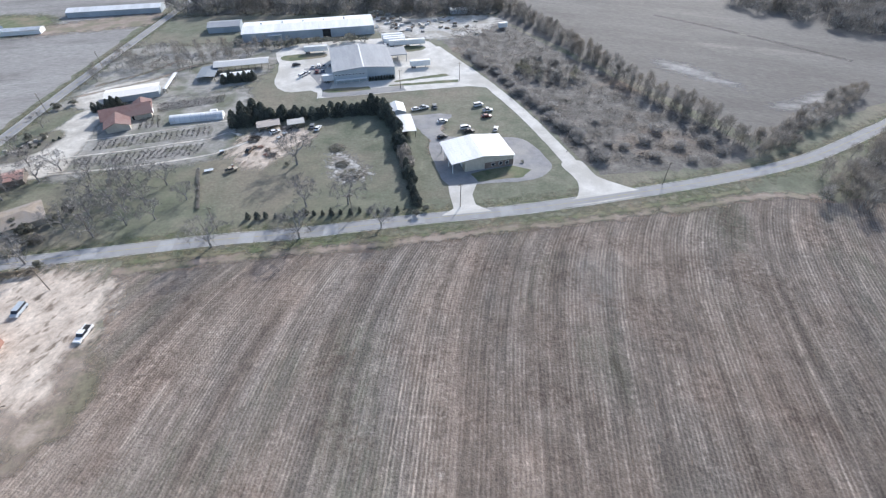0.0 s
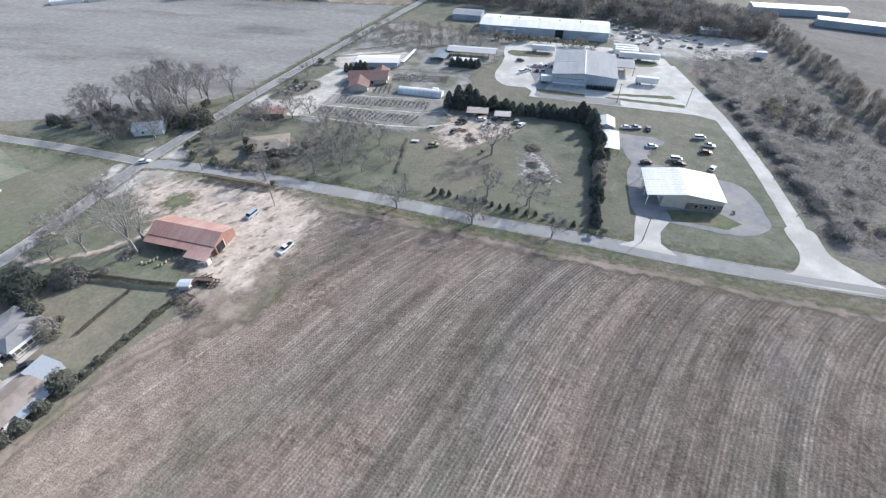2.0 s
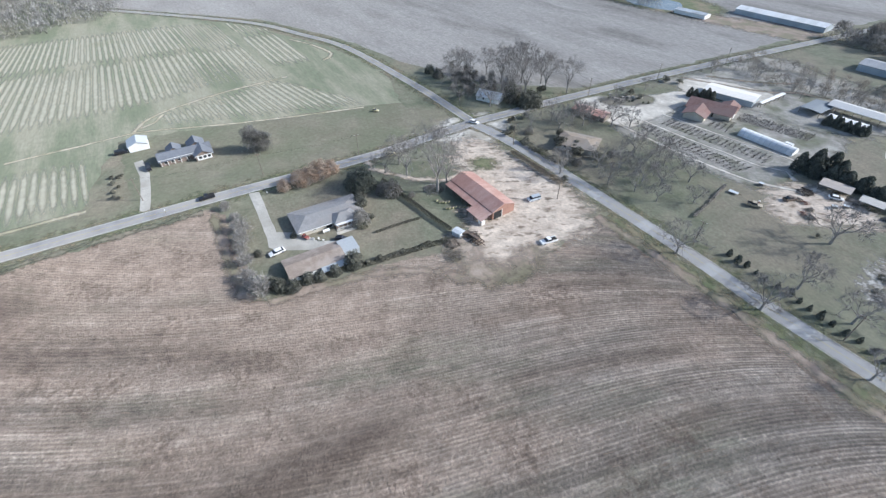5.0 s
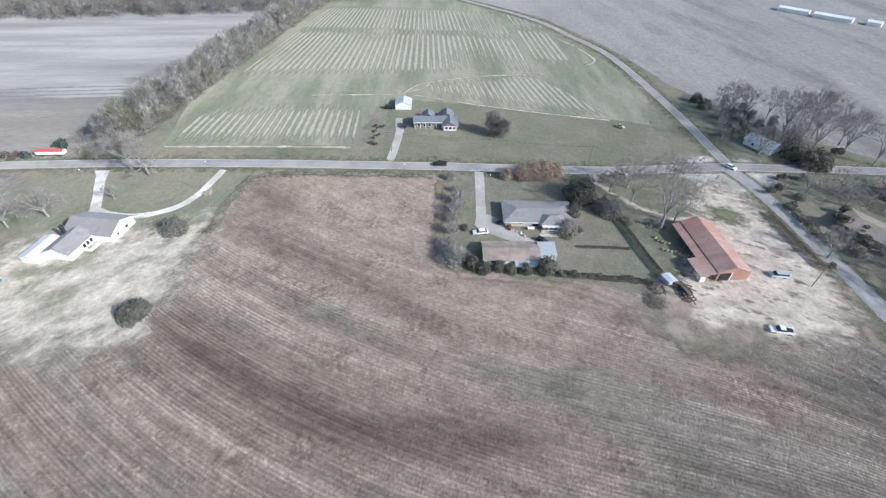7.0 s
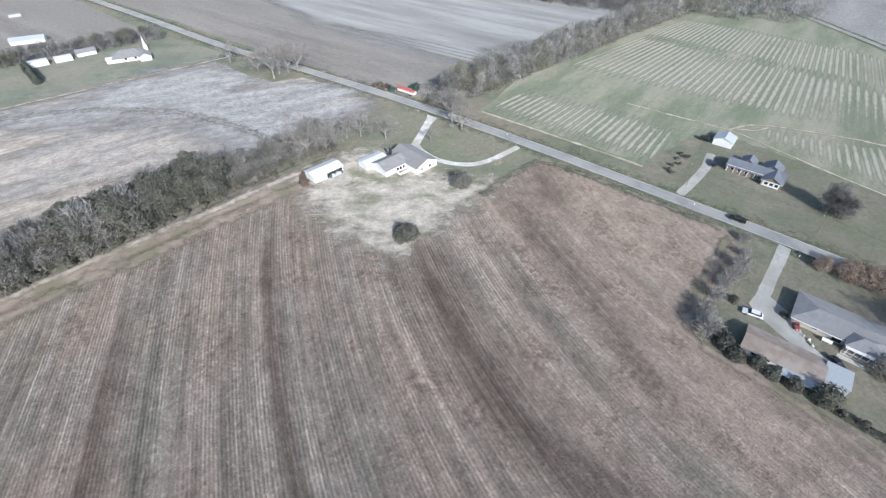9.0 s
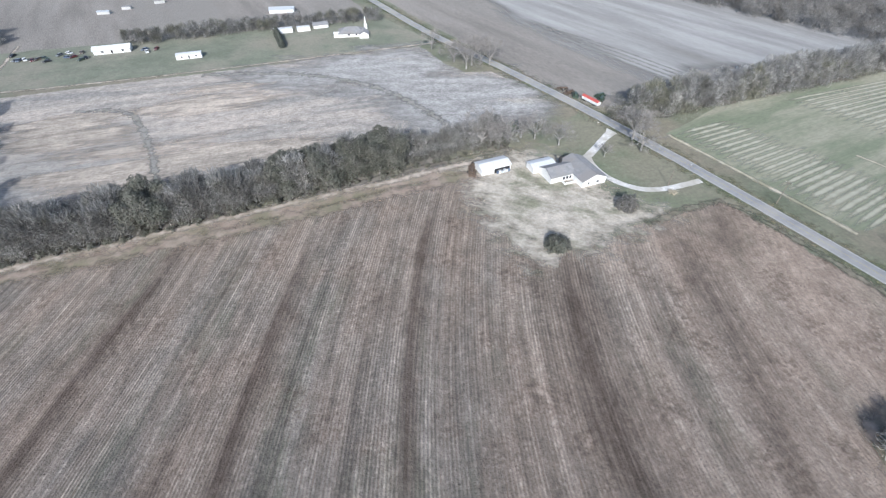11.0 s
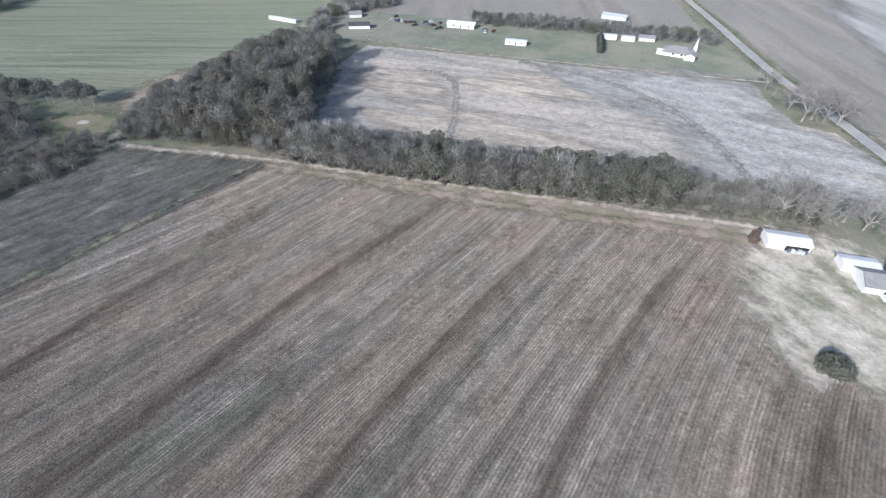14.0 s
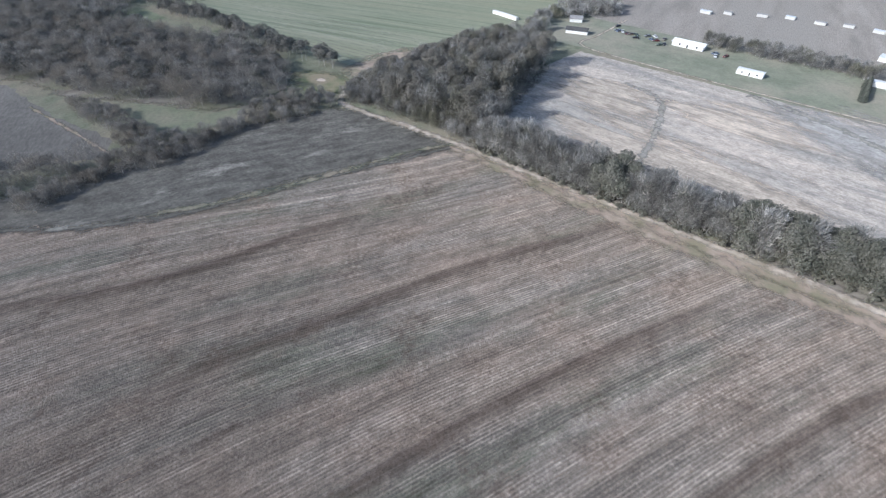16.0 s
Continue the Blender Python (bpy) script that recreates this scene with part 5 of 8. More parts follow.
PALE_BUSH = [thicket_tree(5, 5.5, PALE_TWIG, "pale grey leafless shrub with many stems", 420, "bush", PALE_TWIG) for _ in range(2)]
SCRUB_BUSH = [thicket_tree(5, 6.5, PALE_TWIG, "rounded pale grey leafless bush", 620, "bush", PALE_TWIG) for _ in range(3)]
GREEN_BUSH = [leafy("bush", 3.4, 4.2, OLIVE, "dense green evergreen bush", 900, 0.24, 9, 0.02, shape="dome", category="bush") for _ in range(2)]
RUSSET_TREE = [leafy("tree", 6, 7, RUSSET, "small tree with faded russet leaves", 2600, 0.22, 10, 0.15, shape="dome") for _ in range(2)]
MAGNOLIA = [leafy("tree", 8, 10, CEDAR, "broad dark evergreen tree beside the house", 2400, 0.36, 12, 0.08, shape="dome")]
MIXED = HAZE_BUSH
KINDS = PECAN + TALL + SLIM + GREY_TREE + OLIVE_TREE + CEDAR_TREE + SHRUB + BUSHES + ROUND_BUSH + HAZE_BUSH + PALE_BUSH + SCRUB_BUSH + GREEN_BUSH + RUSSET_TREE + MAGNOLIA

# hedgerow along the dirt track
x = -84.0
while x < 112:
    base_y = min(-161 + 0.1 * (x + 35), -157.5 + 0.035 * (x + 84))
    green = (-42 < x < 12 and RNG.random() < 0.8) or 48 < x < 58
    for dy in ((0, -6.5) if x > -38 else (-2.0,)):
        s = (1.08 if green else 0.95) + 0.25 * RNG.random() - (0.18 if x < -42 else 0)
        put(OLIVE_TREE if green and RNG.random() < 0.85 else GREY_TREE, x + RNG.normal() * 1.0, base_y + dy + RNG.normal() * 0.8, s, group="trees of the hedgerow")
    put(BUSHES, x + RNG.normal(), base_y + 3.6 + RNG.normal() * 0.5, 0.7 + 0.4 * RNG.random(), group="bushes along the hedgerow")
    x += 4.6
for x, y, s in ((-102, -250, 1.1), (-107, -254, 1.2), (-112, -253, 1.0), (-117, -251, 1.1), (-99, -262, 0.9), (-94, -288, 0.8), (-139, -149, 1.1), (-73, -163, 1.15), (-79, -166, 0.9)):
    put(PECAN, x, y, 1.5 * s, label="large leafless tree with pale spreading limbs", group="bare roadside trees")


def along(pts, step):
    out, left = [], 0.0
    for (x0, y0), (x1, y1) in zip(pts, pts[1:]):
        d = math.hypot(x1 - x0, y1 - y0)
        while left < d:
            out.append((x0 + (x1 - x0) * left / d, y0 + (y1 - y0) * left / d))
            left += step
        left -= d
    return out


def wood_mass(name, poly, spacing, height, material, label, n=260, seed=1, width=1.15, stems=True, leaf=0.75, jit=0.35, holes=(), lower=None):
    """A wood that nobody could count: many crowns and stems in one mesh."""
    rng = np.random.default_rng(seed)
    xs, ys = [p[0] for p in poly], [p[1] for p in poly]
    crown, stem = Lump(), Lump()
    y = min(ys)
    while y < max(ys):
        x = min(xs)
        while x < max(xs):
            px, py = x + rng.normal() * spacing * jit, y + rng.normal() * spacing * jit
            if inside(px, py, poly) and not any(inside(px, py, h) for h in holes):
                h = height * (0.7 + 0.5 * rng.random())
                if lower:  # younger, lower trees towards the east side
                    h *= 1 - lower[2] * min(1.0, max(0.0, (px - lower[0]) / (lower[1] - lower[0])))
                w = spacing * width * (0.8 + 0.5 * rng.random())
                o = rng.normal(size=(n, 3))
                o /= np.linalg.norm(o, axis=1, keepdims=True)
                o[:, 2] = np.where(o[:, 2] < -0.35, -o[:, 2], o[:, 2])
                c = o * (0.6 + 0.4 * rng.random((n, 1)) ** 0.5) * np.array((w / 2, w / 2, h * 0.42)) + np.array((px, py, h * 0.56))
                c[:, 0] += 0.1 * w * np.sin(c[:, 2] * 1.2 + px)
                c[:, 2] = np.maximum(c[:, 2], 0.2)
                if material in (SPRAY, DARK_SPRAY, FEATHER):
                    c = o * (0.25 + 0.7 * rng.random((n, 1)) ** 0.6) * np.array((w / 2, w / 2, h * 0.45)) + np.array((px, py, h * 0.52))
                    c[:, 2] = np.maximum(c[:, 2], 0.1)
                    crown.sprays(c, 0.8 * o + np.array((0, 0, 0.7)), leaf * 3.2, leaf * 0.26)
                    k = n // 4
                    low = np.c_[px + rng.normal(scale=w * 0.3, size=k), py + rng.normal(scale=w * 0.3, size=k), 0.1 + rng.random(k) * h * 0.35]
                    crown.sprays(low, np.array((0, 0, 1.0)), leaf * 3.2, leaf * 0.26)
                else:
                    crown.leaves(c, leaf, o)
                if stems:
                    stem.tube((px, py, -0.1), (px + rng.normal() * 0.6, py + rng.normal() * 0.6, h * 0.85), 0.16, 0.05, 3)
            x += spacing
        y += spacing
    base = empty(name, 0, 0, label=label, category="woods", kind="stuff")
    crown.object("crowns", material, base)
    if stems:
        stem.object("stems", BARK, base)
    return base


WOOD_A = [(109, -156), (119, -180), (129, -212), (139, -248), (160, -275), (188, -285), (204, -245), (203, -200), (206, -168), (192, -143), (165, -150), (140, -152), (122, -154)]
wood_mass("woods_south", WOOD_A, 8.0, 18, SPRAY, "leafless grey trees of the wood", 700, 2, 1.2, leaf=0.40, lower=(150, 204, 0.5))
wood_mass("oaks_south", WOOD_A, 8.2, 18.5, OAK, "brown-olive oaks that keep their leaves", 1500, 31, 1.05, stems=False, leaf=0.30, jit=0.42, lower=(150, 204, 0.5))
WOOD_B = [(300, -46), (284, -57), (266, -69), (250, -79), (230, -89), (224, -102), (222, -114), (226, -130), (240, -143), (264, -147), (300, -148), (328, -146), (340, -133), (350, -122), (377, -125), (409, -117), (440, -108), (520, -60), (480, 10), (400, 0), (340, -38)]
WOOD_C = [(208, -2), (212, -34), (226, -34), (236, -8), (300, 34), (330, 60), (260, 80)]
THICKET = [(194, -2), (208, -3), (212, -32), (216, -44), (238, -47), (262, -44), (290, -44), (282, -54), (262, -58), (240, -58), (220, -62), (214, -72), (209, -90), (215, -104), (217, -116), (214, -130), (204, -140), (190, -136), (191, -113), (197, -97), (198, -82), (196, -63), (196, -48), (202, -34)]
wood_mass("woods_east", WOOD_B, 8.5, 11, FEATHER, "wide leafless thicket and grey woods", 520, 3, 1.2, leaf=0.36)
wood_mass("oaks_east", WOOD_B, 12.5, 10, WINTER_CROWN, "rounded dark grey-olive crowns among the leafless woods", 900, 33, 0.8, stems=False, leaf=0.3, jit=0.6)
wood_mass("woods_east", WOOD_C, 8.0, 9, FEATHER, "leafless grey wood beside the bare clearing", 420, 34, 1.2, leaf=0.36)
wood_mass("tree_belt_pasture", [(470, -146), (416, -149), (374, -154), (329, -155), (274, -155), (226, -161), (226, -168), (274, -164), (329, -164), (374, -162), (432, -157), (472, -152)], 5.4, 11, WINTER_CROWN, "belt of rounded dark olive trees along the pasture", 650, 4, 1.5, leaf=0.34)
wood_mass("far_wood_pasture", [(428, -112), (440, -128), (468, -134), (490, -150), (560, -190), (640, -160), (600, -40), (520, -60)], 9, 11, DARK_SPRAY, "dark woods at the end of the grassy gap", 300, 27, leaf=0.6)
wood_mass("far_wood_pasture", [(454, -156), (442, -173), (441, -205), (444, -247), (464, -317), (534, -216)], 10, 11, DARK_SPRAY, "distant dark woods beyond the pasture", 260, 26, leaf=0.8)
wood_mass("thicket_strip", THICKET, 3.6, 5.5, FEATHER, "pale grey thicket beside the weed strip", 240, 5, 1.2, leaf=0.3, jit=0.5)
wood_mass("tree_belt_west", [(-150, -171), (-166, -163), (-200, -163.5), (-320, -166), (-430, -166), (-560, -170), (-560, -179), (-320, -177), (-200, -175), (-160, -178)], 5.2, 15, SPRAY, "long belt of grey-olive trees between the fields", 560, 6, 1.5, leaf=0.5)
wood_mass("woods_far_west", [(-410, -165), (-418, -125), (-438, -104), (-462, -84), (-480, -95), (-560, -190), (-600, -330), (-900, -500), (-900, -190), (-600, -178), (-560, -165)], 11, 10, SPRAY, "distant grey woods at the end of the field", 130, 7, leaf=0.8)
wood_mass("woods_far_west", [(-296, -430), (-308, -381), (-331, -308), (-362, -212), (-376, -190), (-420, -186), (-470, -200), (-470, -400), (-380, -500)], 8.5, 11, DARK_SPRAY, "dark edge of the distant woods beyond the pale field", 300, 41, 1.2, leaf=0.55)
wood_mass("woods_north", [(-196, 345), (-150, 352), (-60, 350), (-20, 340), (40, 352), (52, 380), (-20, 400), (-60, 408), (-130, 418), (-192, 378)], 9.0, 11, DARK_SPRAY, "distant bare woods behind the factory", 420, 8, 1.3, leaf=0.7)
wood_mass("woods_northeast", [(33, 372), (53, 332), (68, 294), (79, 257), (89, 228), (98, 206), (106, 190), (120, 160), (129, 162), (116, 194), (107, 211), (98, 233), (89, 261), (78, 298), (63, 338), (44, 378)], 3.4, 8.5, FEATHER, "dense line of bare upright trees along the field's edge", 190, 9, 0.85, leaf=0.34, jit=0.6)
wood_mass("roadside_thicket", [(122, 153), (140, 160), (176, 184), (206, 212), (198, 217), (168, 194), (134, 170), (120, 162)], 4.2, 5.5, FEATHER, "leafless thicket along the road's far side", 200, 10, 1.0, leaf=0.34, jit=0.5)
wood_mass("corner_thicket", [(130, 126), (139, 140), (167, 158), (200, 180), (250, 202), (280, 160), (200, 112), (160, 110), (140, 116)], 5.0, 7.5, FEATHER, "leafless thicket at the field's corner", 230, 12, 1.1, leaf=0.36, jit=0.5)
wood_mass("pond_trees", [(-372, 256), (-356, 274), (-338, 290), (-300, 300), (-300, 306), (-340, 298), (-362, 284), (-380, 262)], 6, 8, SPRAY, "row of grey trees by the pond", 240, 27, leaf=0.5)
wood_mass("far_wood_northeast", [(203, 372), (237, 327), (274, 289), (330, 270), (420, 330), (300, 420)], 11, 11, DARK_SPRAY, "distant grey woods behind the ploughed field", 260, 25, leaf=0.8)
wood_mass("scrub_bushes", [(60, 146), (53, 160), (40, 197), (20, 248), (6, 280), (10, 322), (40, 322), (58, 290), (88, 232), (112, 184), (120, 160), (110, 150)], 4.0, 0.8, BRIAR, "grey-brown brush and briars of the scrub land", 34, 13, stems=False, leaf=0.3, jit=0.6, width=1.6)
wood_mass("scrub_saplings", [(36, 236), (46, 256), (64, 250), (76, 232), (70, 222), (50, 228)], 4.0, 5, SPRAY, "upright bare saplings in the scrub land", 130, 14, leaf=0.36, jit=0.6, width=0.7)
for x, y in along([(64, 151), (52, 182), (40, 212), (28, 242), (16, 270)], 3.2) + [(66.6, 182.4), (77.2, 160.5), (93.1, 160.3), (91.3, 174.4), (106.5, 164.7), (118, 172), (69.3, 165), (84, 153), (98, 152), (86, 166), (112, 158)]:
    s = 0.5 + 0.6 * RNG.random()
    put(SCRUB_BUSH, x + RNG.normal() * 1.6, y + RNG.normal() * 1.6, s, 0.62 * s, group="rounded grey bushes of the scrub land")
wood_mass("far_tree_line", [(88, -356), (88, -368), (20, -371), (-78, -368), (-78, -356), (20, -359)], 4.6, 8.5, SPRAY, "line of trees behind the far houses", 300, 15, leaf=0.45)
wood_mass("far_wood_southeast", [(176, -302), (196, -306), (198, -324), (200, -344), (202, -400), (176, -418), (160, -384), (176, -354), (192, -344), (186, -324)], 6.0, 9, SPRAY, "small wood beside the far houses", 380, 16, leaf=0.5)
wood_mass("far_wood_pasture", [(204, -412), (274, -384), (318, -370), (420, -340), (440, -420), (270, -440)], 10, 10, SPRAY, "distant grey woods behind the pasture", 260, 24, leaf=0.8)
wood_mass("orchard_thicket", [(-186, 236), (-168, 240), (-138, 243), (-104, 266), (-92, 284), (-116, 290), (-150, 284), (-186, 276)], 6.0, 6.5, FEATHER, "bare saplings and shrubs behind the sheds", 120, 17, leaf=0.32, width=0.7, jit=0.5)
wood_mass("factory_bushes", [(-108, 276), (-44, 292), (-44, 298), (-110, 284)], 5, 4, BUSH, "scrubby bushes before the factory", 120, 18, leaf=0.55)
for nm, poly, lab in (("wood_floor", WOOD_A, "brown leaf litter under the wood"), ("wood_floor", WOOD_B, "brown leaf litter under the thicket"), ("wood_floor", [(-196, 345), (-150, 352), (-60, 350), (-20, 340), (40, 352), (52, 380), (-20, 400), (-60, 408), (-130, 418), (-192, 378)], "leaf litter under the far woods"),
                      ("wood_floor", [(134, 128), (150, 138), (180, 160), (240, 190), (260, 160), (200, 118), (160, 112), (140, 118)], "leaf litter under the corner thicket"), ("wood_floor", [(-84, -156), (0, -153), (112, -150), (112, -166), (0, -168), (-84, -170)], "leaf litter under the hedgerow"),
                      ("wood_floor", [(-150, -171), (-166, -163), (-320, -166), (-430, -166), (-430, -178), (-320, -177), (-160, -178)], "leaf litter under the tree belt")):
    soft_patch(nm, poly, LITTER, 0.034, lab, "ground", 4.0, 3.0, smooth=False)
wood_mass("hedgerow_brush", [(-84, -161.5), (-60, -161), (-36, -158.5), (0, -155), (30, -153.6), (60, -152.5), (112, -150.5), (112, -154), (60, -156.5), (0, -159), (-40, -163), (-84, -166)], 2.8, 4.0, BUSH, "dark brush at the foot of the hedgerow", 150, 22, stems=False, leaf=0.28, jit=0.5, width=1.6)
wood_mass("belt_brush", [(-143, -164), (-152, -185), (-170, -182), (-320, -179), (-320, -163), (-200, -161), (-170, -161)], 4.6, 4.5, SPRAY, "brush at the foot of the tree belt", 150, 23, stems=False, leaf=0.36, jit=0.5, width=1.6)
wood_mass("wood_edge_brush", [(108, -151), (122, -149), (145, -147.5), (165, -147), (192, -140), (204, -160), (206, -170), (196, -152), (165, -154), (140, -156), (122, -158), (124, -180), (118, -180), (109, -158)], 3.2, 7, SPRAY, "brush along the wood's edge", 330, 21, stems=False, leaf=0.36)
# screening row of dark cedars round the back lot
for x, y in along([(-91, 183), (-76, 188), (-65, 189), (-53, 191.5), (-41, 194), (-28, 196), (-23, 187), (-20, 176), (-17, 160), (-13, 142), (-8.5, 125)], 3.0):
    if 148 < y < 158:
        put(MIXED, x + 1, y, 0.9, group="grey shrubs in the cedar row")
        continue
    put(CEDAR_TREE, x + RNG.normal() * 0.5, y + RNG.normal() * 0.6, (0.84 if y > 160 else 0.58) * (0.8 + 0.35 * RNG.random()), (0.72 if y > 160 else 0.55) * (0.7 + 0.5 * RNG.random()), group="screening cedar row")
for x, y, s in ((-88, 186, 1.0), (-84, 189, 1.05), (-80, 188, 0.95), (-86, 183, 0.9), (-32, 195, 1.0), (-26, 190, 1.05)):
    put(CEDAR_TREE, x, y, s, group="screening cedar row")
for x, y in along([(-65, 117), (-40, 119), (-14, 121)], 3.1):
    put(SHRUB, x + RNG.normal() * 0.3, y + RNG.normal() * 0.3, 0.8 + 0.5 * RNG.random(), group="row of small evergreens")
for x, y in along([(-113, 231), (-98, 236)], 2.6) + along([(-161, 200), (-152, 205)], 2.3):
    put(CEDAR_TREE, x + RNG.normal() * 0.5, y - 2.5 + RNG.normal() * 0.6, 0.5 + 0.15 * RNG.random(), group="dark evergreens by the sheds")
# street trees and pecans
for x, y, h in ((-72, 103, 13), (-45.5, 107, 12.5), (-20, 112, 10), (-125, 96, 12), (-131.9, 47.8, 27), (-136, 53, 17), (-146.5, 41, 17), (-156, 41, 13), (-152, 34, 10), (-56.5, 150.7, 16), (-47, 123.5, 13), (-32.7, 124.8, 12), (-101, 137, 10),
                (-112, 131, 9.5), (-104, 114, 9), (-111.5, 108, 9.5), (-103, 125, 9), (-116, 127, 10), (-120, 140, 10), (-123, 112, 10), (-150, 140, 11), (-156, 116, 11), (-96, 117, 8), (-90, 128, 8), (-118, 118, 9.5), (-127, 133, 10), (-110, 143, 8), (-133, 143, 9), (-146, 147, 10), (-160, 126, 11), (-165, 118, 10), (-155, 128, 11), (-163, 106, 9), (-158, 134, 10), (-122, 122, 10), (-108, 121, 10), (-114, 137, 10),
                (-136, -139.5, 16), (-119, -141, 6.5), (-99, -164, 12), (-106, -155.5, 12.5), (-94, -167, 12), (-86, -164, 13), (-148, -158, 9), (-81, -162, 11), (-75, -166, 12),
                (-190, 99, 14), (-188.5, 112, 17), (-196, 122, 22), (-205, 137, 20), (-189, 142.5, 18), (-214, 118, 22), (-224, 104, 18), (-202, 88, 12), (-232, 100, 16), (-210, 128, 21), (-198, 110, 20), (-220, 92, 14), (-218, 130, 20), (-228, 116, 17), (-196, 134, 19), (-203, 116, 21), (-240, 104, 13),
                (-164, 132, 9), (-160, 150, 9), (-172, 160, 8), (-176, 182, 8), (-120, 262, 8), (-140, 256, 8), (-165, 250, 8), (-180, 232, 8)):
    put(TALL if h > 16.5 else PECAN, x, y, h / 22.0 if h > 16.5 else h / 11.0, group="bare trees")
put(MAGNOLIA, -146, 22.5, 1.2, 0.92)
put(MAGNOLIA, -243, 88, 0.6, label="dark ivy-clad stump at the field's edge")
for x, y, s in ((-155, -4, 0.75), (-156.5, 2.5, 1.15), (-157, 6, 1.0), (-158.5, 10, 1.25), (-160, 14.5, 0.95)):
    put(RUSSET_TREE, x, y, s, group="russet trees")
put(ROUND_BUSH, -71.5, -99, 1.0, 0.85)
put(HAZE_BUSH, -105.5, -108.5, 1.1, label="wide leafless grey shrub beside the drive")
put(GREY_TREE, -190.4, -11.2, 1.0, 0.85, label="wide leafless grey tree by the far house"), put(GREY_TREE, -188.9, -7.7, 0.9, 0.7, label="wide leafless grey tree by the far house")
for x, y, s in ((-132, 19, 1.3), (-128, 17, 1.1), (-125, 20, 1.0), (-139, 21, 1.2), (-143, 30, 1.2), (-138, 33, 1.0), (-120, 95, 0.8), (-138, 112, 1.5), (-143, 108, 1.7), (-134, 110, 1.5), (-150, 112, 1.3), (-128, 115, 1.4), (-152, 96, 1.1), (-160, 92, 1.0), (-171, 100, 1.1), (-172, 108, 1.0), (-130, 104, 1.0), (-126, 120, 1.2), (-163, 96, 1.2),
                (-210, 96, 1.3), (-205, 90, 1.3), (-216, 100, 1.5), (-186, 120, 1.4), (-194, 130, 1.5), (-180, 200, 1.4), (-176, 205, 1.2), (-174, 170, 1.2), (-168, 172, 1.0), (-60, 150, 0.6), (-6, 121, 0.8), (-9, 118, 0.9), (31, 151, 0.4), (-189.4, -64.1, 0.55), (-188.1, -61.7, 0.55), (-184.6, -63.3, 0.55), (-181.1, -60.8, 0.55), (-177.7, -62.3, 0.55), (-173.8, -61.7, 0.55), (-172.7, -59.4, 0.55), (-189.9, -60.9, 0.55)):
    put(BUSHES, x, y, s, group="bushes")
for x, y, s in ((-124.5, 17.2, 1.0), (-127, 17.5, 0.8), (-137.0, 32.2, 1.05), (-139, 29, 0.8), (-133, 38, 0.4), (-140, 30, 0.7), (-206, 108, 0.9), (-196, 114, 0.9), (-128, 106, 0.6), (-158, 102, 0.6)):
    put(HAZE_BUSH, x, y, s, group="wide leafless shrubs")
for x, y, s in ((-104.6, 14, 0.55), (-105.4, 17.5, 0.7), (-104.8, 22, 0.5), (-105.6, 25, 0.65), (-105, 29.5, 0.45), (-105.8, 34, 0.6), (-105.5, 38.5, 0.5)):
    put(BUSHES, x, y, s, group="low brush at the field's edge")
for x, y, s in ((-136, -20, 0.95), (-129.5, -20, 0.85), (-119, -20, 0.8), (-104.5, -16.5, 1.05), (-108, -19, 0.7), (-150.5, -24.4, 0.6), (-143, -22, 0.6), (-112, -20, 0.8), (-125, -20.5, 0.7)):
    put(PALE_BUSH, x, y, s, group="grey shrubs beside the driveway lot")
for x, y, s in ((-104, -12, 1.2), (-102.6, -8.5, 1.1), (-104, -4, 0.95), (-103.5, -0.5, 0.9), (-104.2, 4, 0.95), (-105.5, 9.8, 1.45), (-106.5, -14.5, 1.1), (-121.5, -16.4, 0.65), (-107, -14, 0.75), (-126.3, -5, 0.5), (-135.3, 19.6, 1.2), (-131.5, 17, 0.8)):
    put(GREEN_BUSH, x, y, s, group="green bushes round the brick houses")
for x, y, s in ((-223.4, 98.2, 0.5), (-215.1, 97.1, 0.5), (-208.1, 98.0, 0.5), (-212.6, 106.1, 0.5), (-209.8, 110.2, 0.5), (-223.2, 106.3, 0.5), (-224.1, 95.2, 0.5), (-192.7, 115.9, 0.5), (-237.5, 99.3, 0.5), (-218.5, 114.2, 0.5), (-230.7, 105.4, 0.5)):
    put(GREY_TREE, x, y, s, group="grey thicket at the crossing")
for x, y, s in ((-182.9, 115.5, 2.2), (-181.8, 118.6, 2.0), (-202.8, 116.3, 1.9), (-235.0, 89.9, 1.4), (-190.7, 111.7, 2.0)):
    put(GREEN_BUSH, x, y, s, label="tall dark evergreen at the crossing", group="evergreens at the crossing")
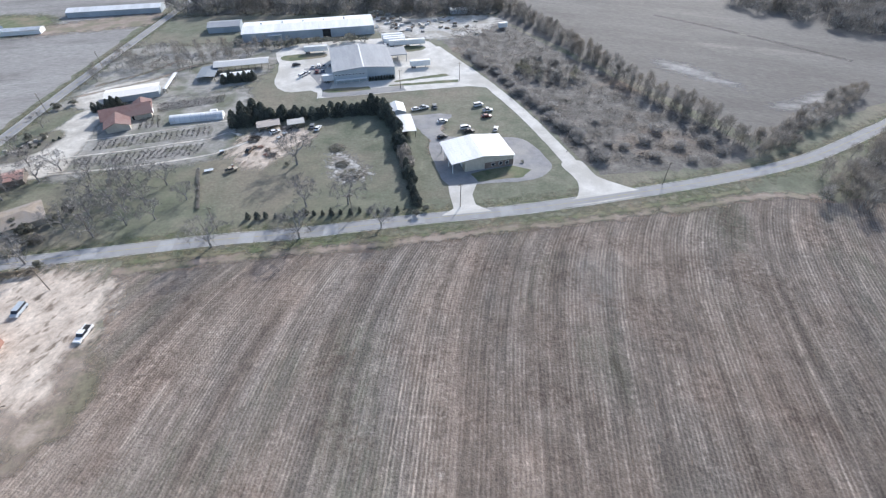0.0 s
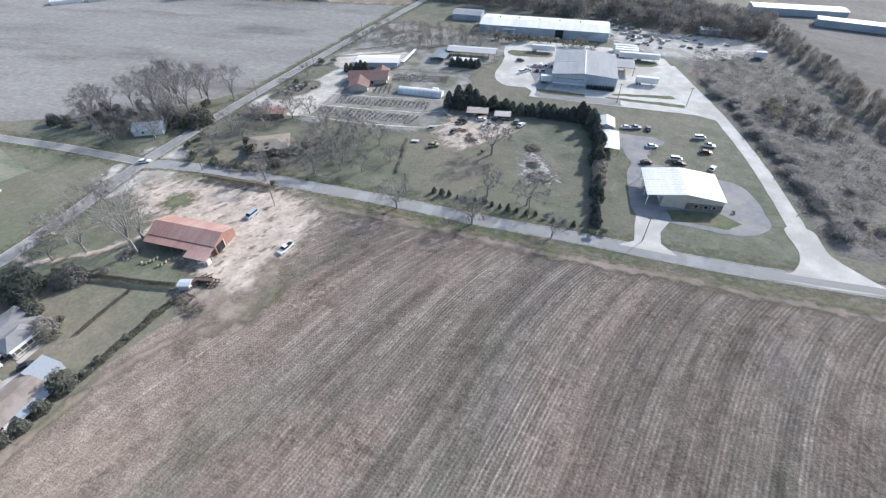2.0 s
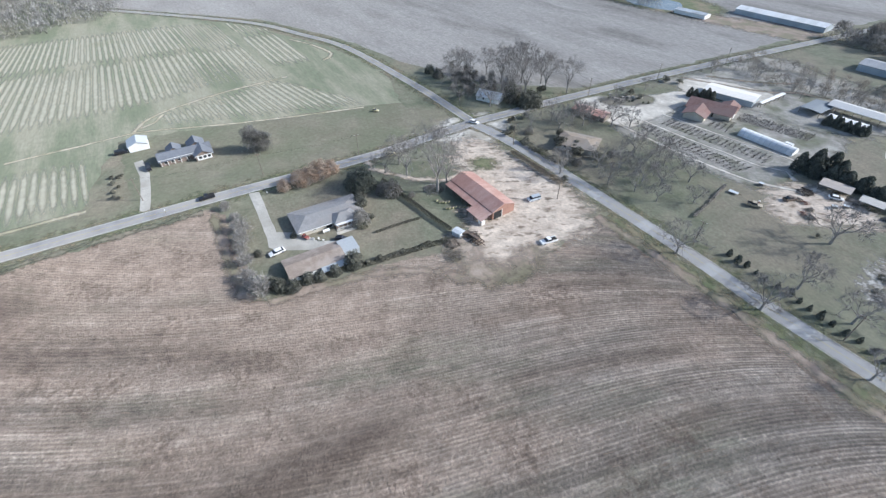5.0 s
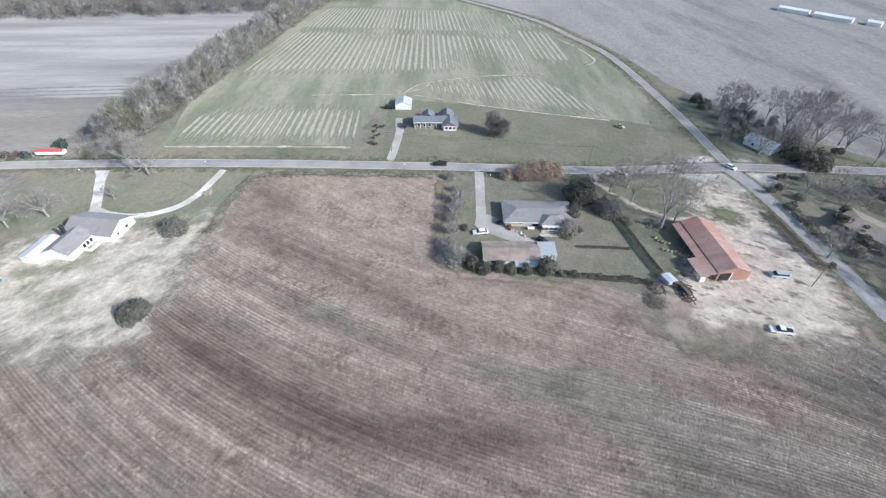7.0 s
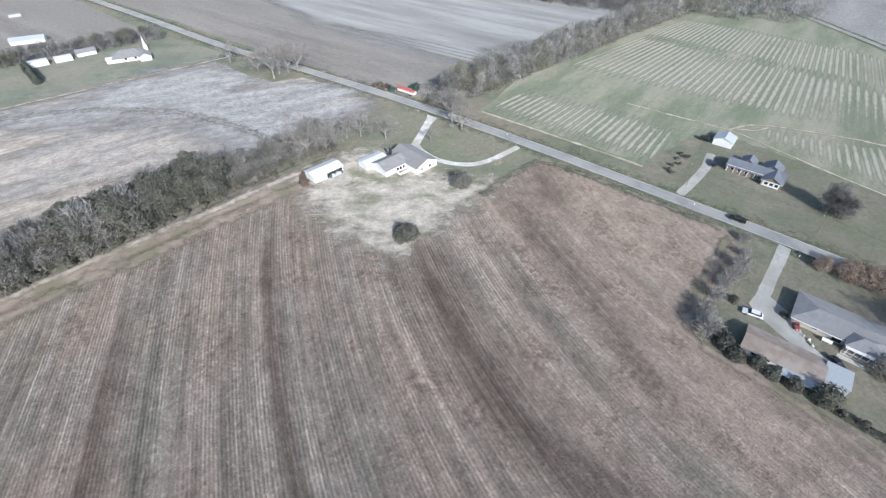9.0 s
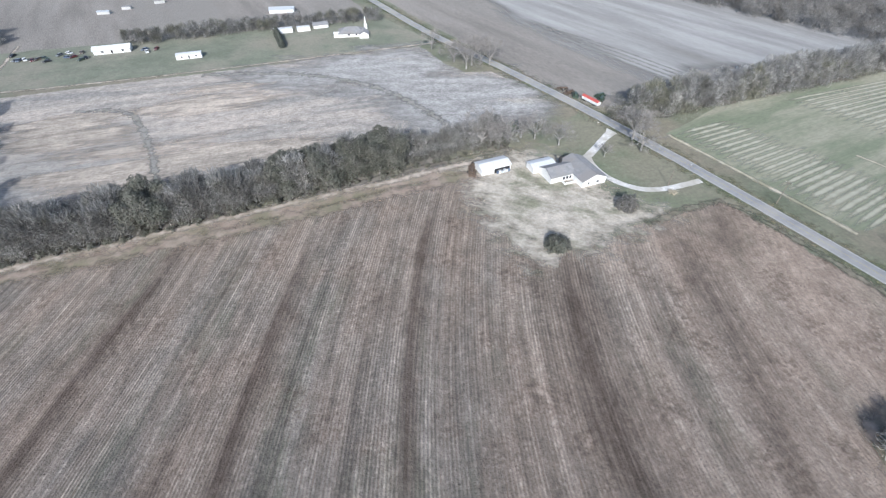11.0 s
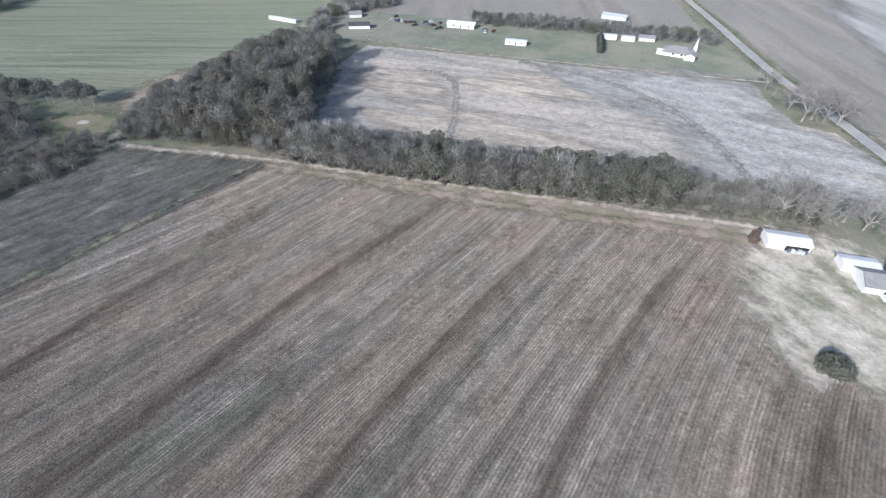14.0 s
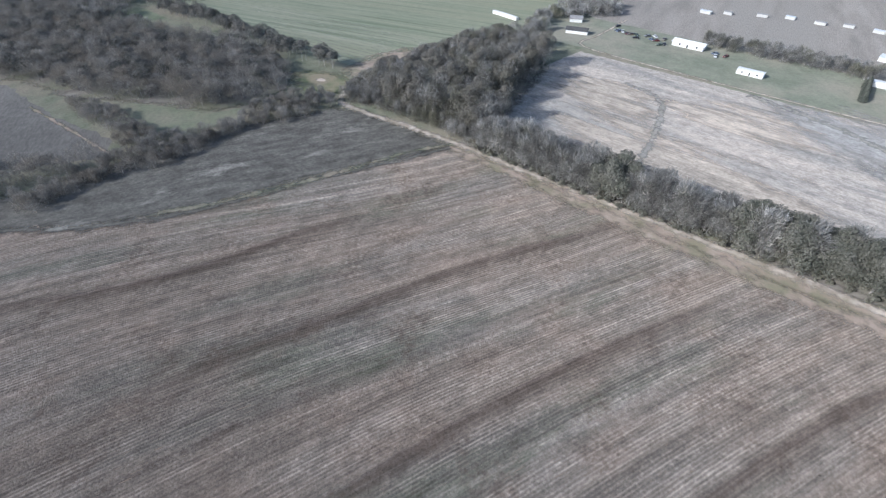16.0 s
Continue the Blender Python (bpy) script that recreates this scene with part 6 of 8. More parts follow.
# hedges
def hedge(name, pts, w, h, material, label, density=26, leaf=0.3, rough=0.3):
    """A long hedge along a line, with an uneven top."""
    crown, stem = Lump(), Lump()
    for (x0, y0), (x1, y1) in zip(pts, pts[1:]):
        L = math.hypot(x1 - x0, y1 - y0)
        n = int(L * density)
        t = RNG.random(n)
        px, py = x0 + (x1 - x0) * t, y0 + (y1 - y0) * t
        hh = h * np.array([1 + rough * 1.6 * noise.noise(Vector((a * 0.35, b * 0.35, 2))) for a, b in zip(px, py)])
        a = RNG.random(n) * math.pi
        off, z = w / 2 * np.cos(a), hh * np.sin(a) ** 0.5
        nx, ny = -(y1 - y0) / L, (x1 - x0) / L
        o = np.stack([nx * np.cos(a), ny * np.cos(a), np.sin(a)], 1)
        c = np.stack([px + nx * off, py + ny * off, np.maximum(0.1, z * (0.8 + 0.25 * RNG.random(n)))], 1)
        crown.leaves(c, leaf, o + 0.3 * RNG.normal(size=o.shape))
        for k in range(int(L / 1.5)):
            f = (k + 0.5) / (L / 1.5)
            stem.tube((x0 + (x1 - x0) * f, y0 + (y1 - y0) * f, -0.1), (x0 + (x1 - x0) * f, y0 + (y1 - y0) * f, h * 0.7), 0.05, 0.03, 3)
    base = empty(name, 0, 0, label=label, category="hedge")
    crown.object("leaves", material, base)
    stem.object("stems", BARK, base)
    return base


hedge("hedge", [(-146.7, 31.3), (-135.8, 34.3), (-126.8, 37.4), (-116.4, 40.6), (-109, 43.4)], 1.1, 1.8, HEDGE_LEAF, "dull clipped hedge between the house lots", 260, 0.13, 0.06)
hedge("hedge", [(-146.5, 86.6), (-132, 89.2), (-118.3, 92.0)], 1.4, 1.9, HEDGE_TAN, "tan clipped hedge along the road", 240, 0.13, 0.05)
hedge("fence_brush", [(-94, 148), (-89, 136), (-83.7, 122)], 0.9, 0.8, GREY_TWIG, "brush grown through an old wire fence", 40, 0.3, 0.8)
hedge("hedge", [(-104.3, 12), (-104.6, 20), (-105, 30), (-105.2, 41)], 2.0, 0.8, HEDGE_LEAF, "low overgrown brush along the field's edge", 80, 0.2, 1.0)
hedge("hedge", [(-118.0, 20.2), (-118.9, 28.2), (-119.6, 37.1)], 0.9, 0.8, HEDGE_LEAF, "low clipped hedge in the back lawn", 130, 0.13)
hedge("hedge", [(-152, 95), (-140, 97.5), (-131, 99.5)], 3, 2.0, BUSH, "unkempt bushes along the road", 50, 0.34, 0.8)
# low hedges
for x, y in along([(-5.2, -350), (-6.4, -320)], 2.8):
    put(CEDAR_TREE, x, y, 0.62, group="dark hedge between the far lots")
KEEP_SHRUB = SHRUB[0]
for ob in KINDS:
    if ob is KEEP_SHRUB:
        continue
    for c in ob.children_recursive + [ob]:
        bpy.data.objects.remove(c)
# ---- buildings ----
def gable_walls(L, W, h, rise, ridge="x"):
    bm = bmesh.new()
    if ridge == "x":
        return solid(bm, [(-W / 2, 0), (W / 2, 0), (W / 2, h), (0, h + rise), (-W / 2, h)], -L / 2, L / 2, 0)
    return solid(bm, [(-L / 2, 0), (L / 2, 0), (L / 2, h), (0, h + rise), (-L / 2, h)], -W / 2, W / 2, 1)


def gable_roof(L, W, h, rise, over=0.4, t=0.14, ridge="x"):
    """Two slabs that meet at the ridge and stand out over the walls."""
    bm = bmesh.new()
    a, b = (W / 2, L / 2) if ridge == "x" else (L / 2, W / 2)
    drop = rise * over / a
    pts = [(-a - over, h - drop), (0, h + rise), (a + over, h - drop), (a + over, h - drop + t), (0, h + rise + t), (-a - over, h - drop + t)]
    pts = [(u, v + 0.01) for u, v in pts]
    return solid(bm, pts, -b - over, b + over, 0 if ridge == "x" else 1)


def hip_roof(L, W, h, rise, over=0.5, t=0.16, hip=None):
    bm = bmesh.new()
    a, b = L / 2 + over, W / 2 + over
    k = max(0.05, a - (hip if hip is not None else b))
    lo = [bm.verts.new(p) for p in ((-a, -b, h), (a, -b, h), (a, b, h), (-a, b, h))]
    mid = [bm.verts.new((v.co.x, v.co.y, h + t)) for v in lo]
    r0, r1 = bm.verts.new((-k, 0, h + rise + t)), bm.verts.new((k, 0, h + rise + t))
    bm.faces.new(lo[::-1])
    for i in range(4):
        bm.faces.new((lo[i], lo[(i + 1) % 4], mid[(i + 1) % 4], mid[i]))
    bm.faces.new((mid[0], mid[1], r1, r0))
    bm.faces.new((mid[2], mid[3], r0, r1))
    bm.faces.new((mid[1], mid[2], r1))
    bm.faces.new((mid[3], mid[0], r0))
    return bm


def opening(parent, side, pos, z, w, h, L, W, frame=WHITE_PAINT, kind="window", pane=GLASS, proud=0.05):
    """A window or door on one wall of a block of L by W: a frame with its pane."""
    def dims(d0, d1, a0, a1, z0, z1):
        if side == "front":
            return (a0, a1, -W / 2 - d1, -W / 2 - d0, z0, z1)
        if side == "back":
            return (a0, a1, W / 2 + d0, W / 2 + d1, z0, z1)
        if side == "right":
            return (L / 2 + d0, L / 2 + d1, a0, a1, z0, z1)
        return (-L / 2 - d1, -L / 2 - d0, a0, a1, z0, z1)
    f = box_part(kind, dims(0.003, proud, pos - w / 2, pos + w / 2, z, z + h), frame, parent)
    box_part("pane" if kind == "window" else "panel", dims(proud + 0.003, proud + 0.02, pos - w / 2 + 0.1, pos + w / 2 - 0.1, z + 0.1, z + h - 0.1), pane, f)
    return f


def ribs(parent, L, W, h, rise, step, material, ridge="x", over=0.4, t=0.14):
    """Standing seams of a metal roof, in one mesh."""
    bm = bmesh.new()
    a, b = (W / 2, L / 2) if ridge == "x" else (L / 2, W / 2)
    p = -b
    while p < b:
        for s in (-1, 1):
            lo, hi = (s * (a + over), h - rise * over / a + t + 0.02), (0, h + rise + t + 0.02)
            pts = [lo, hi, (hi[0], hi[1] + 0.03), (lo[0], lo[1] + 0.03)]
            solid(bm, pts, p - 0.03, p + 0.03, 0 if ridge == "x" else 1)
        p += step
    return part("seams", bm, material, parent)


def building(name, x, y, rot, L, W, h, rise, wall, roof, label, category="house", ridge="x", over=0.4, hip=None, openings=(), seams=0.0, t=0.14, posts=None, group="", chimney=None):
    h, rise = h * 0.84, rise * 0.84
    base = empty(name, x, y, rot, label=label, category=category, group=group)
    if posts:
        bm_n, z = posts, h
        for i in range(bm_n):
            px = -L / 2 + 0.3 + (L - 0.6) * i / (bm_n - 1)
            for py in (-W / 2 + 0.3, W / 2 - 0.3):
                box_part("post", (px - 0.1, px + 0.1, py - 0.1, py + 0.1, 0, z + 0.02), WOOD, base)
    elif hip is None:
        part("wall", gable_walls(L, W, h, rise, ridge), wall, base)
    else:
        box_part("wall", (-L / 2, L / 2, -W / 2, W / 2, 0, h + 0.004), wall, base)
    r = part("roof", gable_roof(L, W, h, rise, over, t, ridge) if hip is None else hip_roof(L, W, h, rise, over, t, hip), roof, base)
    if seams:
        ribs(r, L, W, h, rise, seams, roof, ridge, over, t)
    for o in openings:
        opening(base, *o[:5], L, W, **(o[5] if len(o) > 5 else {}))
    if chimney:
        cx, cy, cz = chimney
        box_part("chimney", (cx - 0.4, cx + 0.4, cy - 0.4, cy + 0.4, h, cz), BRICK, base)
    return base


def wing(base, x, y, L, W, h, rise, wall, roof, ridge="x", over=0.35, hip=None, seams=0.0):
    """A further block of a house, as parts of it."""
    h, rise = h * 0.84, rise * 0.84
    for nm, bm, m in (("wall", gable_walls(L, W, h, rise, ridge) if hip is None else box(bmesh.new(), -L / 2, L / 2, -W / 2, W / 2, 0, h), wall), ("roof", gable_roof(L, W, h, rise, over, ridge=ridge) if hip is None else hip_roof(L, W, h, rise, over, hip=hip), roof)):
        o = part(nm, bm, m, base)
        o.location = (x, y, 0)


def lean_to(base, x0, x1, y0, z0, y1, z1, roof, posts=0, name="lean_to_roof", wall=None, t=0.1):
    """A single slope from (y0, z0) to (y1, z1)."""
    bm = bmesh.new()
    solid(bm, [(y0, z0), (y1, z1), (y1, z1 + t), (y0, z0 + t)], x0, x1, 0)
    r = part(name, bm, roof, base)
    for i in range(posts):
        px = x0 + 0.3 + (x1 - x0 - 0.6) * i / max(1, posts - 1)
        yy = y1 - 0.2 * (1 if y1 > y0 else -1)
        box_part("post", (px - 0.1, px + 0.1, yy - 0.1, yy + 0.1, 0, z1), WOOD, base)
    if wall:
        lo, hi = sorted((y0, y1))
        bm = bmesh.new()
        solid(bm, [(y0, 0), (y1, 0), (y1, z1 - 0.01), (y0, z0 - 0.01)], x0 + 0.15, x1 - 0.15, 0)
        part("wall", bm, wall, base)
    return r


# the shop: white metal roof, an open bay on its west side, brick in front
shop = empty("shop_building", 13.2, 154.4, 15.5, label="white-roofed metal shop building with brick front and open bay", category="building")
part("roof", gable_roof(24.7, 16.8, 4.3, 1.5, 0.3, ridge="y"), WHITE_METAL, shop)
ribs(shop, 24.7, 16.8, 4.3, 1.5, 1.5, WHITE_METAL, "y", 0.3)
box_part("wall", (-7.2, 0.6, -8.3, 8.3, 0, 4.28), BEIGE, shop)
box_part("wall", (0.6, 12.2, -8.2, 8.3, 0, 4.28), BEIGE, shop)
box_part("brick_front", (0.7, 12.25, -8.35, -8.2, 0, 2.6), BRICK, shop)
bm = bmesh.new()
solid(bm, [(-12.2, 4.28), (12.2, 4.28), (0, 5.74)], -8.35, -8.2, 1)
part("gable", bm, BEIGE, shop, "beige gable sheet")
for px in (4.0, 7.0, 9.6):
    f = box_part("window", (px - 0.7, px + 0.7, -8.42, -8.36, 0.9, 2.2), WHITE_PAINT, shop)
    box_part("pane", (px - 0.6, px + 0.6, -8.44, -8.425, 1.0, 2.1), GLASS, f)
for py in (-8.0, -2.7, 2.7, 8.0):
    box_part("post", (-12.1, -11.85, py - 0.12, py + 0.12, 0, 4.3), WHITE_PAINT, shop)
f = box_part("roller_door", (-7.26, -7.21, -5, -1, 0, 3.6), WHITE_METAL, shop)
f = box_part("roller_door", (-7.26, -7.21, 1, 5, 0, 3.6), WHITE_METAL, shop)

# the grey warehouse and its loading canopy
warehouse = building("warehouse", -43.9, 248.6, 12.7, 31.7, 35, 7, 1.5, BLUE_METAL, GREY_METAL, "large grey-roofed warehouse with bluish metal walls", "warehouse", "y", 0.3, seams=2.4)
box_part("front_panel", (-15.8, 1.5, -17.62, -17.51, 0.2, 5.7), paint("pale_blue_panel", (0.46, 0.5, 0.53), 0.6), warehouse, "paler front panel with a row of small windows")
for i in range(9):
    f = box_part("window", (-14.9 + 1.75 * i, -14.0 + 1.75 * i, -17.68, -17.625, 3.7, 4.5), WHITE_PAINT, warehouse)
    box_part("pane", (-14.82 + 1.75 * i, -14.08 + 1.75 * i, -17.7, -17.685, 3.8, 4.4), GLASS, f)
box_part("entrance_canopy", (-15, 1, -19.4, -17.7, 1.9, 2.15), WHITE_PAINT, warehouse)
for i in range(5):
    box_part("post", (-14.9 + 3.9 * i, -14.7 + 3.9 * i, -19.3, -19.1, 0, 1.9), WHITE_PAINT, warehouse)
box_part("ridge_cap", (-0.35, 0.35, -17.8, 17.8, 7.32, 7.4), WHITE_METAL, warehouse, "pale ridge cap")
lean = part("loading_canopy", box(bmesh.new(), 15.9, 26, 4, 17, 3.9, 4.3), GREY_METAL, warehouse)
for px, py in ((25.5, 4.4), (25.5, 16.6), (20.5, 4.4), (20.5, 16.6)):
    box_part("post", (px - 0.15, px + 0.15, py - 0.15, py + 0.15, 0, 3.9), GREY_METAL, warehouse)
box_part("dock_door", (15.86, 15.92, 7, 10, 0.9, 3.9), DARK, warehouse)
for i in range(9):
    put_x, put_y = -43.9 + (2.5 + 1.5 * i) * math.cos(radians(12.7)) + 18.3 * math.sin(radians(12.7)), 248.6 + (2.5 + 1.5 * i) * math.sin(radians(12.7)) - 18.3 * math.cos(radians(12.7))
    b = copy_thing(KEEP_SHRUB, Matrix.LocRotScale((put_x, put_y, 0), Euler((0, 0, i)), (1.0, 1.0, 1.05)))
    tagged(b, "dark clipped shrub before the warehouse", group="warehouse shrubs")

# the long white-roofed factory behind it
factory = building("factory", -85.5, 310.5, 12.3, 81, 24, 6.2, 1.4, BLUE_METAL, WHITE_METAL, "long white-roofed factory with blue-grey walls", "factory", "x", 0.3, seams=3.5)
box_part("loading_door", (8, 13, -12.06, -12.01, 0, 5), DARK, factory)
box_part("entrance_porch", (-25, -17, -14.2, -12.05, 3.6, 3.9), WHITE_METAL, factory)
for px in (-24.6, -17.4):
    box_part("post", (px - 0.15, px + 0.15, -14.1, -13.8, 0, 3.6), WHITE_METAL, factory)
for i in range(5):
    box_part("roof_vent", (-30 + 13 * i, -29 + 13 * i, 2.5, 3.5, 5.9, 7.0), TIN, factory)
building("factory_annex", -143, 318, 12, 20, 14, 4.2, 1.6, BLUE_METAL, GREY_METAL, "grey-roofed metal annex beside the factory", "building", "x", 0.3, seams=3.0)

# small sheds by the cedar row
shed = building("open_shed", -16.3, 178.5, 12, 7.6, 15.5, 3.4, 0.35, WHITE_PAINT, WHITE_METAL, "open shed with a flat white metal roof", "shed", "y", 0.2, posts=4, seams=1.2)
building("small_shed", -20.6, 192.0, 12, 7.0, 9, 4.2, 1.5, TIN, WHITE_METAL, "small pale metal shed with gable roof", "shed", "y", 0.2, seams=1.2)

# the plant nursery
office = building("nursery_office", -143.0, 192, 28, 19, 11, 3.2, 3.0, BEIGE, TERRA, "rambling nursery office with faded red roofs", "building", "x", 0.9, openings=[("front", -4, 1, 1.6, 1.3), ("front", 2, 0.1, 1.2, 2.1, dict(kind="door", pane=DARK)), ("right", 0, 0.8, 2.4, 1.5)])
wing(office, -4.0, -8.5, 9, 11, 3.0, 2.0, BEIGE, TERRA, "y", 0.9)
wing(office, 6.5, 4.0, 7, 10, 3.2, 2.0, WHITE_PAINT, TERRA, "y", 0.6)


def tunnel(name, x, y, rot, L, W, h, label):
    base = empty(name, x, y, rot, label=label, category="greenhouse")
    pts = [(W / 2 * math.cos(math.pi * i / 10), h * math.sin(math.pi * i / 10) ** 0.8) for i in range(11)]
    bm = bmesh.new()
    solid(bm, pts, -L / 2, L / 2, 0)
    part("cover", bm, PLASTIC, base)
    for k in range(int(L / 2.2) + 1):
        bm = bmesh.new()
        px = -L / 2 + k * 2.2
        solid(bm, [(1.012 * u, 1.012 * v) for u, v in pts] + [(0.99 * u, 0.99 * v) for u, v in pts[::-1]], px, px + 0.1, 0)
        part("hoop", bm, TIN, base)
    box_part("door", (L / 2 + 0.003, L / 2 + 0.06, -0.9, 0.9, 0, 2.0), WHITE_PAINT, base)
    box_part("heater_box", (L / 2 - 6, L / 2 - 3, W / 2 - 0.2, W / 2 + 1.6, 0, 2.2), WHITE_METAL, base)
    return base


tunnel("greenhouse", -110.5, 189.3, 11.6, 22.5, 5.5, 2.7, "long white plastic greenhouse tunnel")
flat = building("nursery_store", -151.5, 214, 24, 23, 11, 3.4, 0.7, BLUE_METAL, paint("pale_roof", (0.74, 0.72, 0.68), 0.7), "low store with a wide pale roof", "building", "x", 0.5, seams=2.0)
building("long_white_canopy", -139.4, 227.5, 100, 21, 1.8, 2.6, 0.3, WHITE_PAINT, WHITE_METAL, "narrow white canopy roof on posts", "canopy", "x", 0.1, posts=6)
building("open_barn", -109.5, 249.5, 14, 28, 9, 4.0, 1.2, BLUE_METAL, paint("faded_roof", (0.56, 0.56, 0.555), 0.6), "long open-fronted barn with a faded grey roof", "barn", "x", 0.3, posts=9, seams=2.0)
building("low_shed", -108, 236.5, 16, 16, 4.6, 2.6, 0.5, BEIGE, WHITE_METAL, "low white-roofed shed behind evergreens", "shed", "x", 0.2, seams=1.2)
building("shade_house", -124, 238.5, 100, 15, 9, 2.8, 0.5, TIN, paint("shade_cloth", (0.22, 0.25, 0.28), 0.8), "dark shade house with a cloth roof", "building", "x", 0.1, posts=4)
building("carport", -75.6, 180.2, 20, 9.5, 6, 2.8, 0.35, WOOD, paint("rusty_roof", (0.40, 0.36, 0.33), 0.6), "old carport with a rusty pale roof", "carport", "x", 0.2, posts=3)
building("carport", -64.2, 182.2, 18, 7, 5, 2.6, 0.3, WOOD, paint("dull_roof", (0.46, 0.45, 0.43), 0.6), "grey-roofed carport full of junk", "carport", "x", 0.2, posts=3)
building("tan_house", -140.5, 115, 40, 15.5, 11.5, 2.7, 1.7, BEIGE, mat("tan_shingles", (0.27, 0.225, 0.18), (0.37, 0.31, 0.25), 0.5, (0.3, 0.27, 0.24), 0.12, fine=5), "low house with a weathered tan-brown shingle hip roof", "house", hip=5.0, over=0.7, openings=[("front", -4, 0.9, 1.4, 1.3), ("front", 2, 0.9, 1.4, 1.3), ("right", 1, 0.9, 1.4, 1.3)])
building("red_shed", -162.5, 138.0, 26, 16, 7, 2.7, 1.0, WOOD, RED_METAL, "low shed with a dull red roof", "shed", "x", 0.4, seams=1.5)
building("grey_cottage", -197.5, 103.0, 37, 12, 8, 2.9, 2.2, WHITE_PAINT, TIN, "small cottage with a pale blue tin roof among trees", "house", "x", 0.4, openings=[("front", -2, 0.9, 1.1, 1.2), ("front", 2, 0.1, 1.0, 2.0, dict(kind="door"))], seams=1.2)

# the red barn
barn = empty("red_barn", -121.6, 60.6, 11.6, label="rust-red metal barn with lean-to and gable front", category="barn")
part("wall", gable_walls(24, 9.4, 3.4, 1.7), RED_WALL, barn)
part("roof", gable_roof(24, 9.4, 3.4, 1.7, 0.25), RED_METAL, barn)
ribs(barn, 24, 9.4, 3.4, 1.7, 1.2, RED_METAL, "x", 0.25)
lean_to(barn, -12, 12.2, -5.0, 3.15, -7.6, 2.6, RED_METAL, 6)
lean_to(barn, 4.5, 12.6, -7.4, 2.7, -10.2, 2.25, RED_METAL, 3)
box_part("barn_door", (12.003, 12.07, -4.2, -0.8, 0, 3.0), DARK, barn, "open dark doorway")
box_part("door_trim", (12.003, 12.09, -0.8, -0.6, 0, 3.2), WHITE_PAINT, barn)
box_part("white_box", (10.5, 12.4, -9.6, -8.2, 0, 1.6), WHITE_PAINT, barn, "white panel under the lean-to")
building("pump_shed", -106.2, 44.6, 28, 3.2, 2.6, 2.2, 0.3, TIN, TIN, "small blue-grey tin pump shed", "shed", "x", 0.15)

OLD_TIN = paint("dull_blue_tin", (0.40, 0.43, 0.455), 0.6)
# the brown-roofed house at the field's edge
brown = building("brown_house", -110.6, -0.9, 98.5, 16.5, 8.2, 2.5, 1.2, WHITE_PAINT, BROWN_SHINGLE, "long low white house with a brown shingle roof", "house", "x", 0.5, openings=[("front", -5.5, 0.9, 1.3, 1.2), ("front", -2.5, 0.9, 1.3, 1.2), ("front", 1.5, 0.1, 1.0, 2.0, dict(kind="door")), ("left", 0, 0.9, 1.3, 1.2)])
lean_to(brown, 0.6, 8.6, -4.2, 2.05, -6.9, 1.8, OLD_TIN, 4, "porch_roof")
lean_to(brown, 8.4, 13.8, 3.4, 2.9, -2.6, 2.4, OLD_TIN, 4, "carport_roof", OLD_TIN)

# the grey-roofed house behind it
grey = building("grey_house", -132.2, 7.2, 97, 22, 11, 2.5, 1.6, BEIGE, GREY_SHINGLE, "low ranch house with a grey hip roof and pale trim", "house", hip=5.0, over=0.8, openings=[("front", -6, 0.9, 1.4, 1.3), ("front", -1, 0.1, 2.2, 2.1, dict(kind="door")), ("left", 0, 0.9, 1.4, 1.3)])
wing(grey, 4.5, -4.6, 7.5, 6.0, 2.8, 1.8, BRICK, GREY_SHINGLE, "y", 0.5, hip=3.0)
for i in range(5):
    box_part("porch_post", (1.2 + 1.5 * i, 1.35 + 1.5 * i, -8.6, -8.45, 0, 2.7), WHITE_PAINT, grey)
box_part("porch_rail", (1.0, 7.6, -8.6, -8.5, 0.85, 1.0), WHITE_PAINT, grey)
box_part("porch_floor", (0.5, 8.4, -8.8, -7.6, 0, 0.2), CONCRETE, grey)
box_part("patio", (0, 7.5, -10.6, -9.2, 0, 0.12), CONCRETE, grey, "pale concrete patio slab")

box_part("fascia", (-11.6, 0.4, -6.42, -6.3, 1.98, 2.2), WHITE_PAINT, grey, "white fascia board")
box_part("porch_roof", (0.6, 8.3, -9.0, -7.4, 2.42, 2.54), WHITE_PAINT, grey, "flat white porch roof")


def garden_chair(x, y, rot):
    base = empty("garden_chair", x, y, rot, label="white plastic garden chair on the lawn", category="chair", group="garden chairs")
    box_part("seat", (-0.25, 0.25, -0.25, 0.25, 0.4, 0.45), WHITE_PAINT, base)
    box_part("backrest", (-0.25, -0.2, -0.25, 0.25, 0.45, 0.9), WHITE_PAINT, base)
    for px in (-0.22, 0.22):
        for py in (-0.22, 0.22):
            box_part("leg", (px - 0.03, px + 0.03, py - 0.03, py + 0.03, 0, 0.4), WHITE_PAINT, base)


for x, y, r in ((-121.8, 2.4, 20), (-120.6, 3.6, 80), (-122.6, 0.9, 140)):
    garden_chair(x, y, r)
tank = empty("gas_tank", -124.6, 5.4, 97, label="white gas tank on legs beside the porch", category="tank")
part("shell", rod(bmesh.new(), (-1.1, 0, 0.8), (1.1, 0, 0.8), 0.5, 0.5, 12), WHITE_PAINT, tank)
for px in (-0.8, 0.8):
    box_part("leg", (px - 0.08, px + 0.08, -0.35, 0.35, 0, 0.4), CONCRETE, tank)

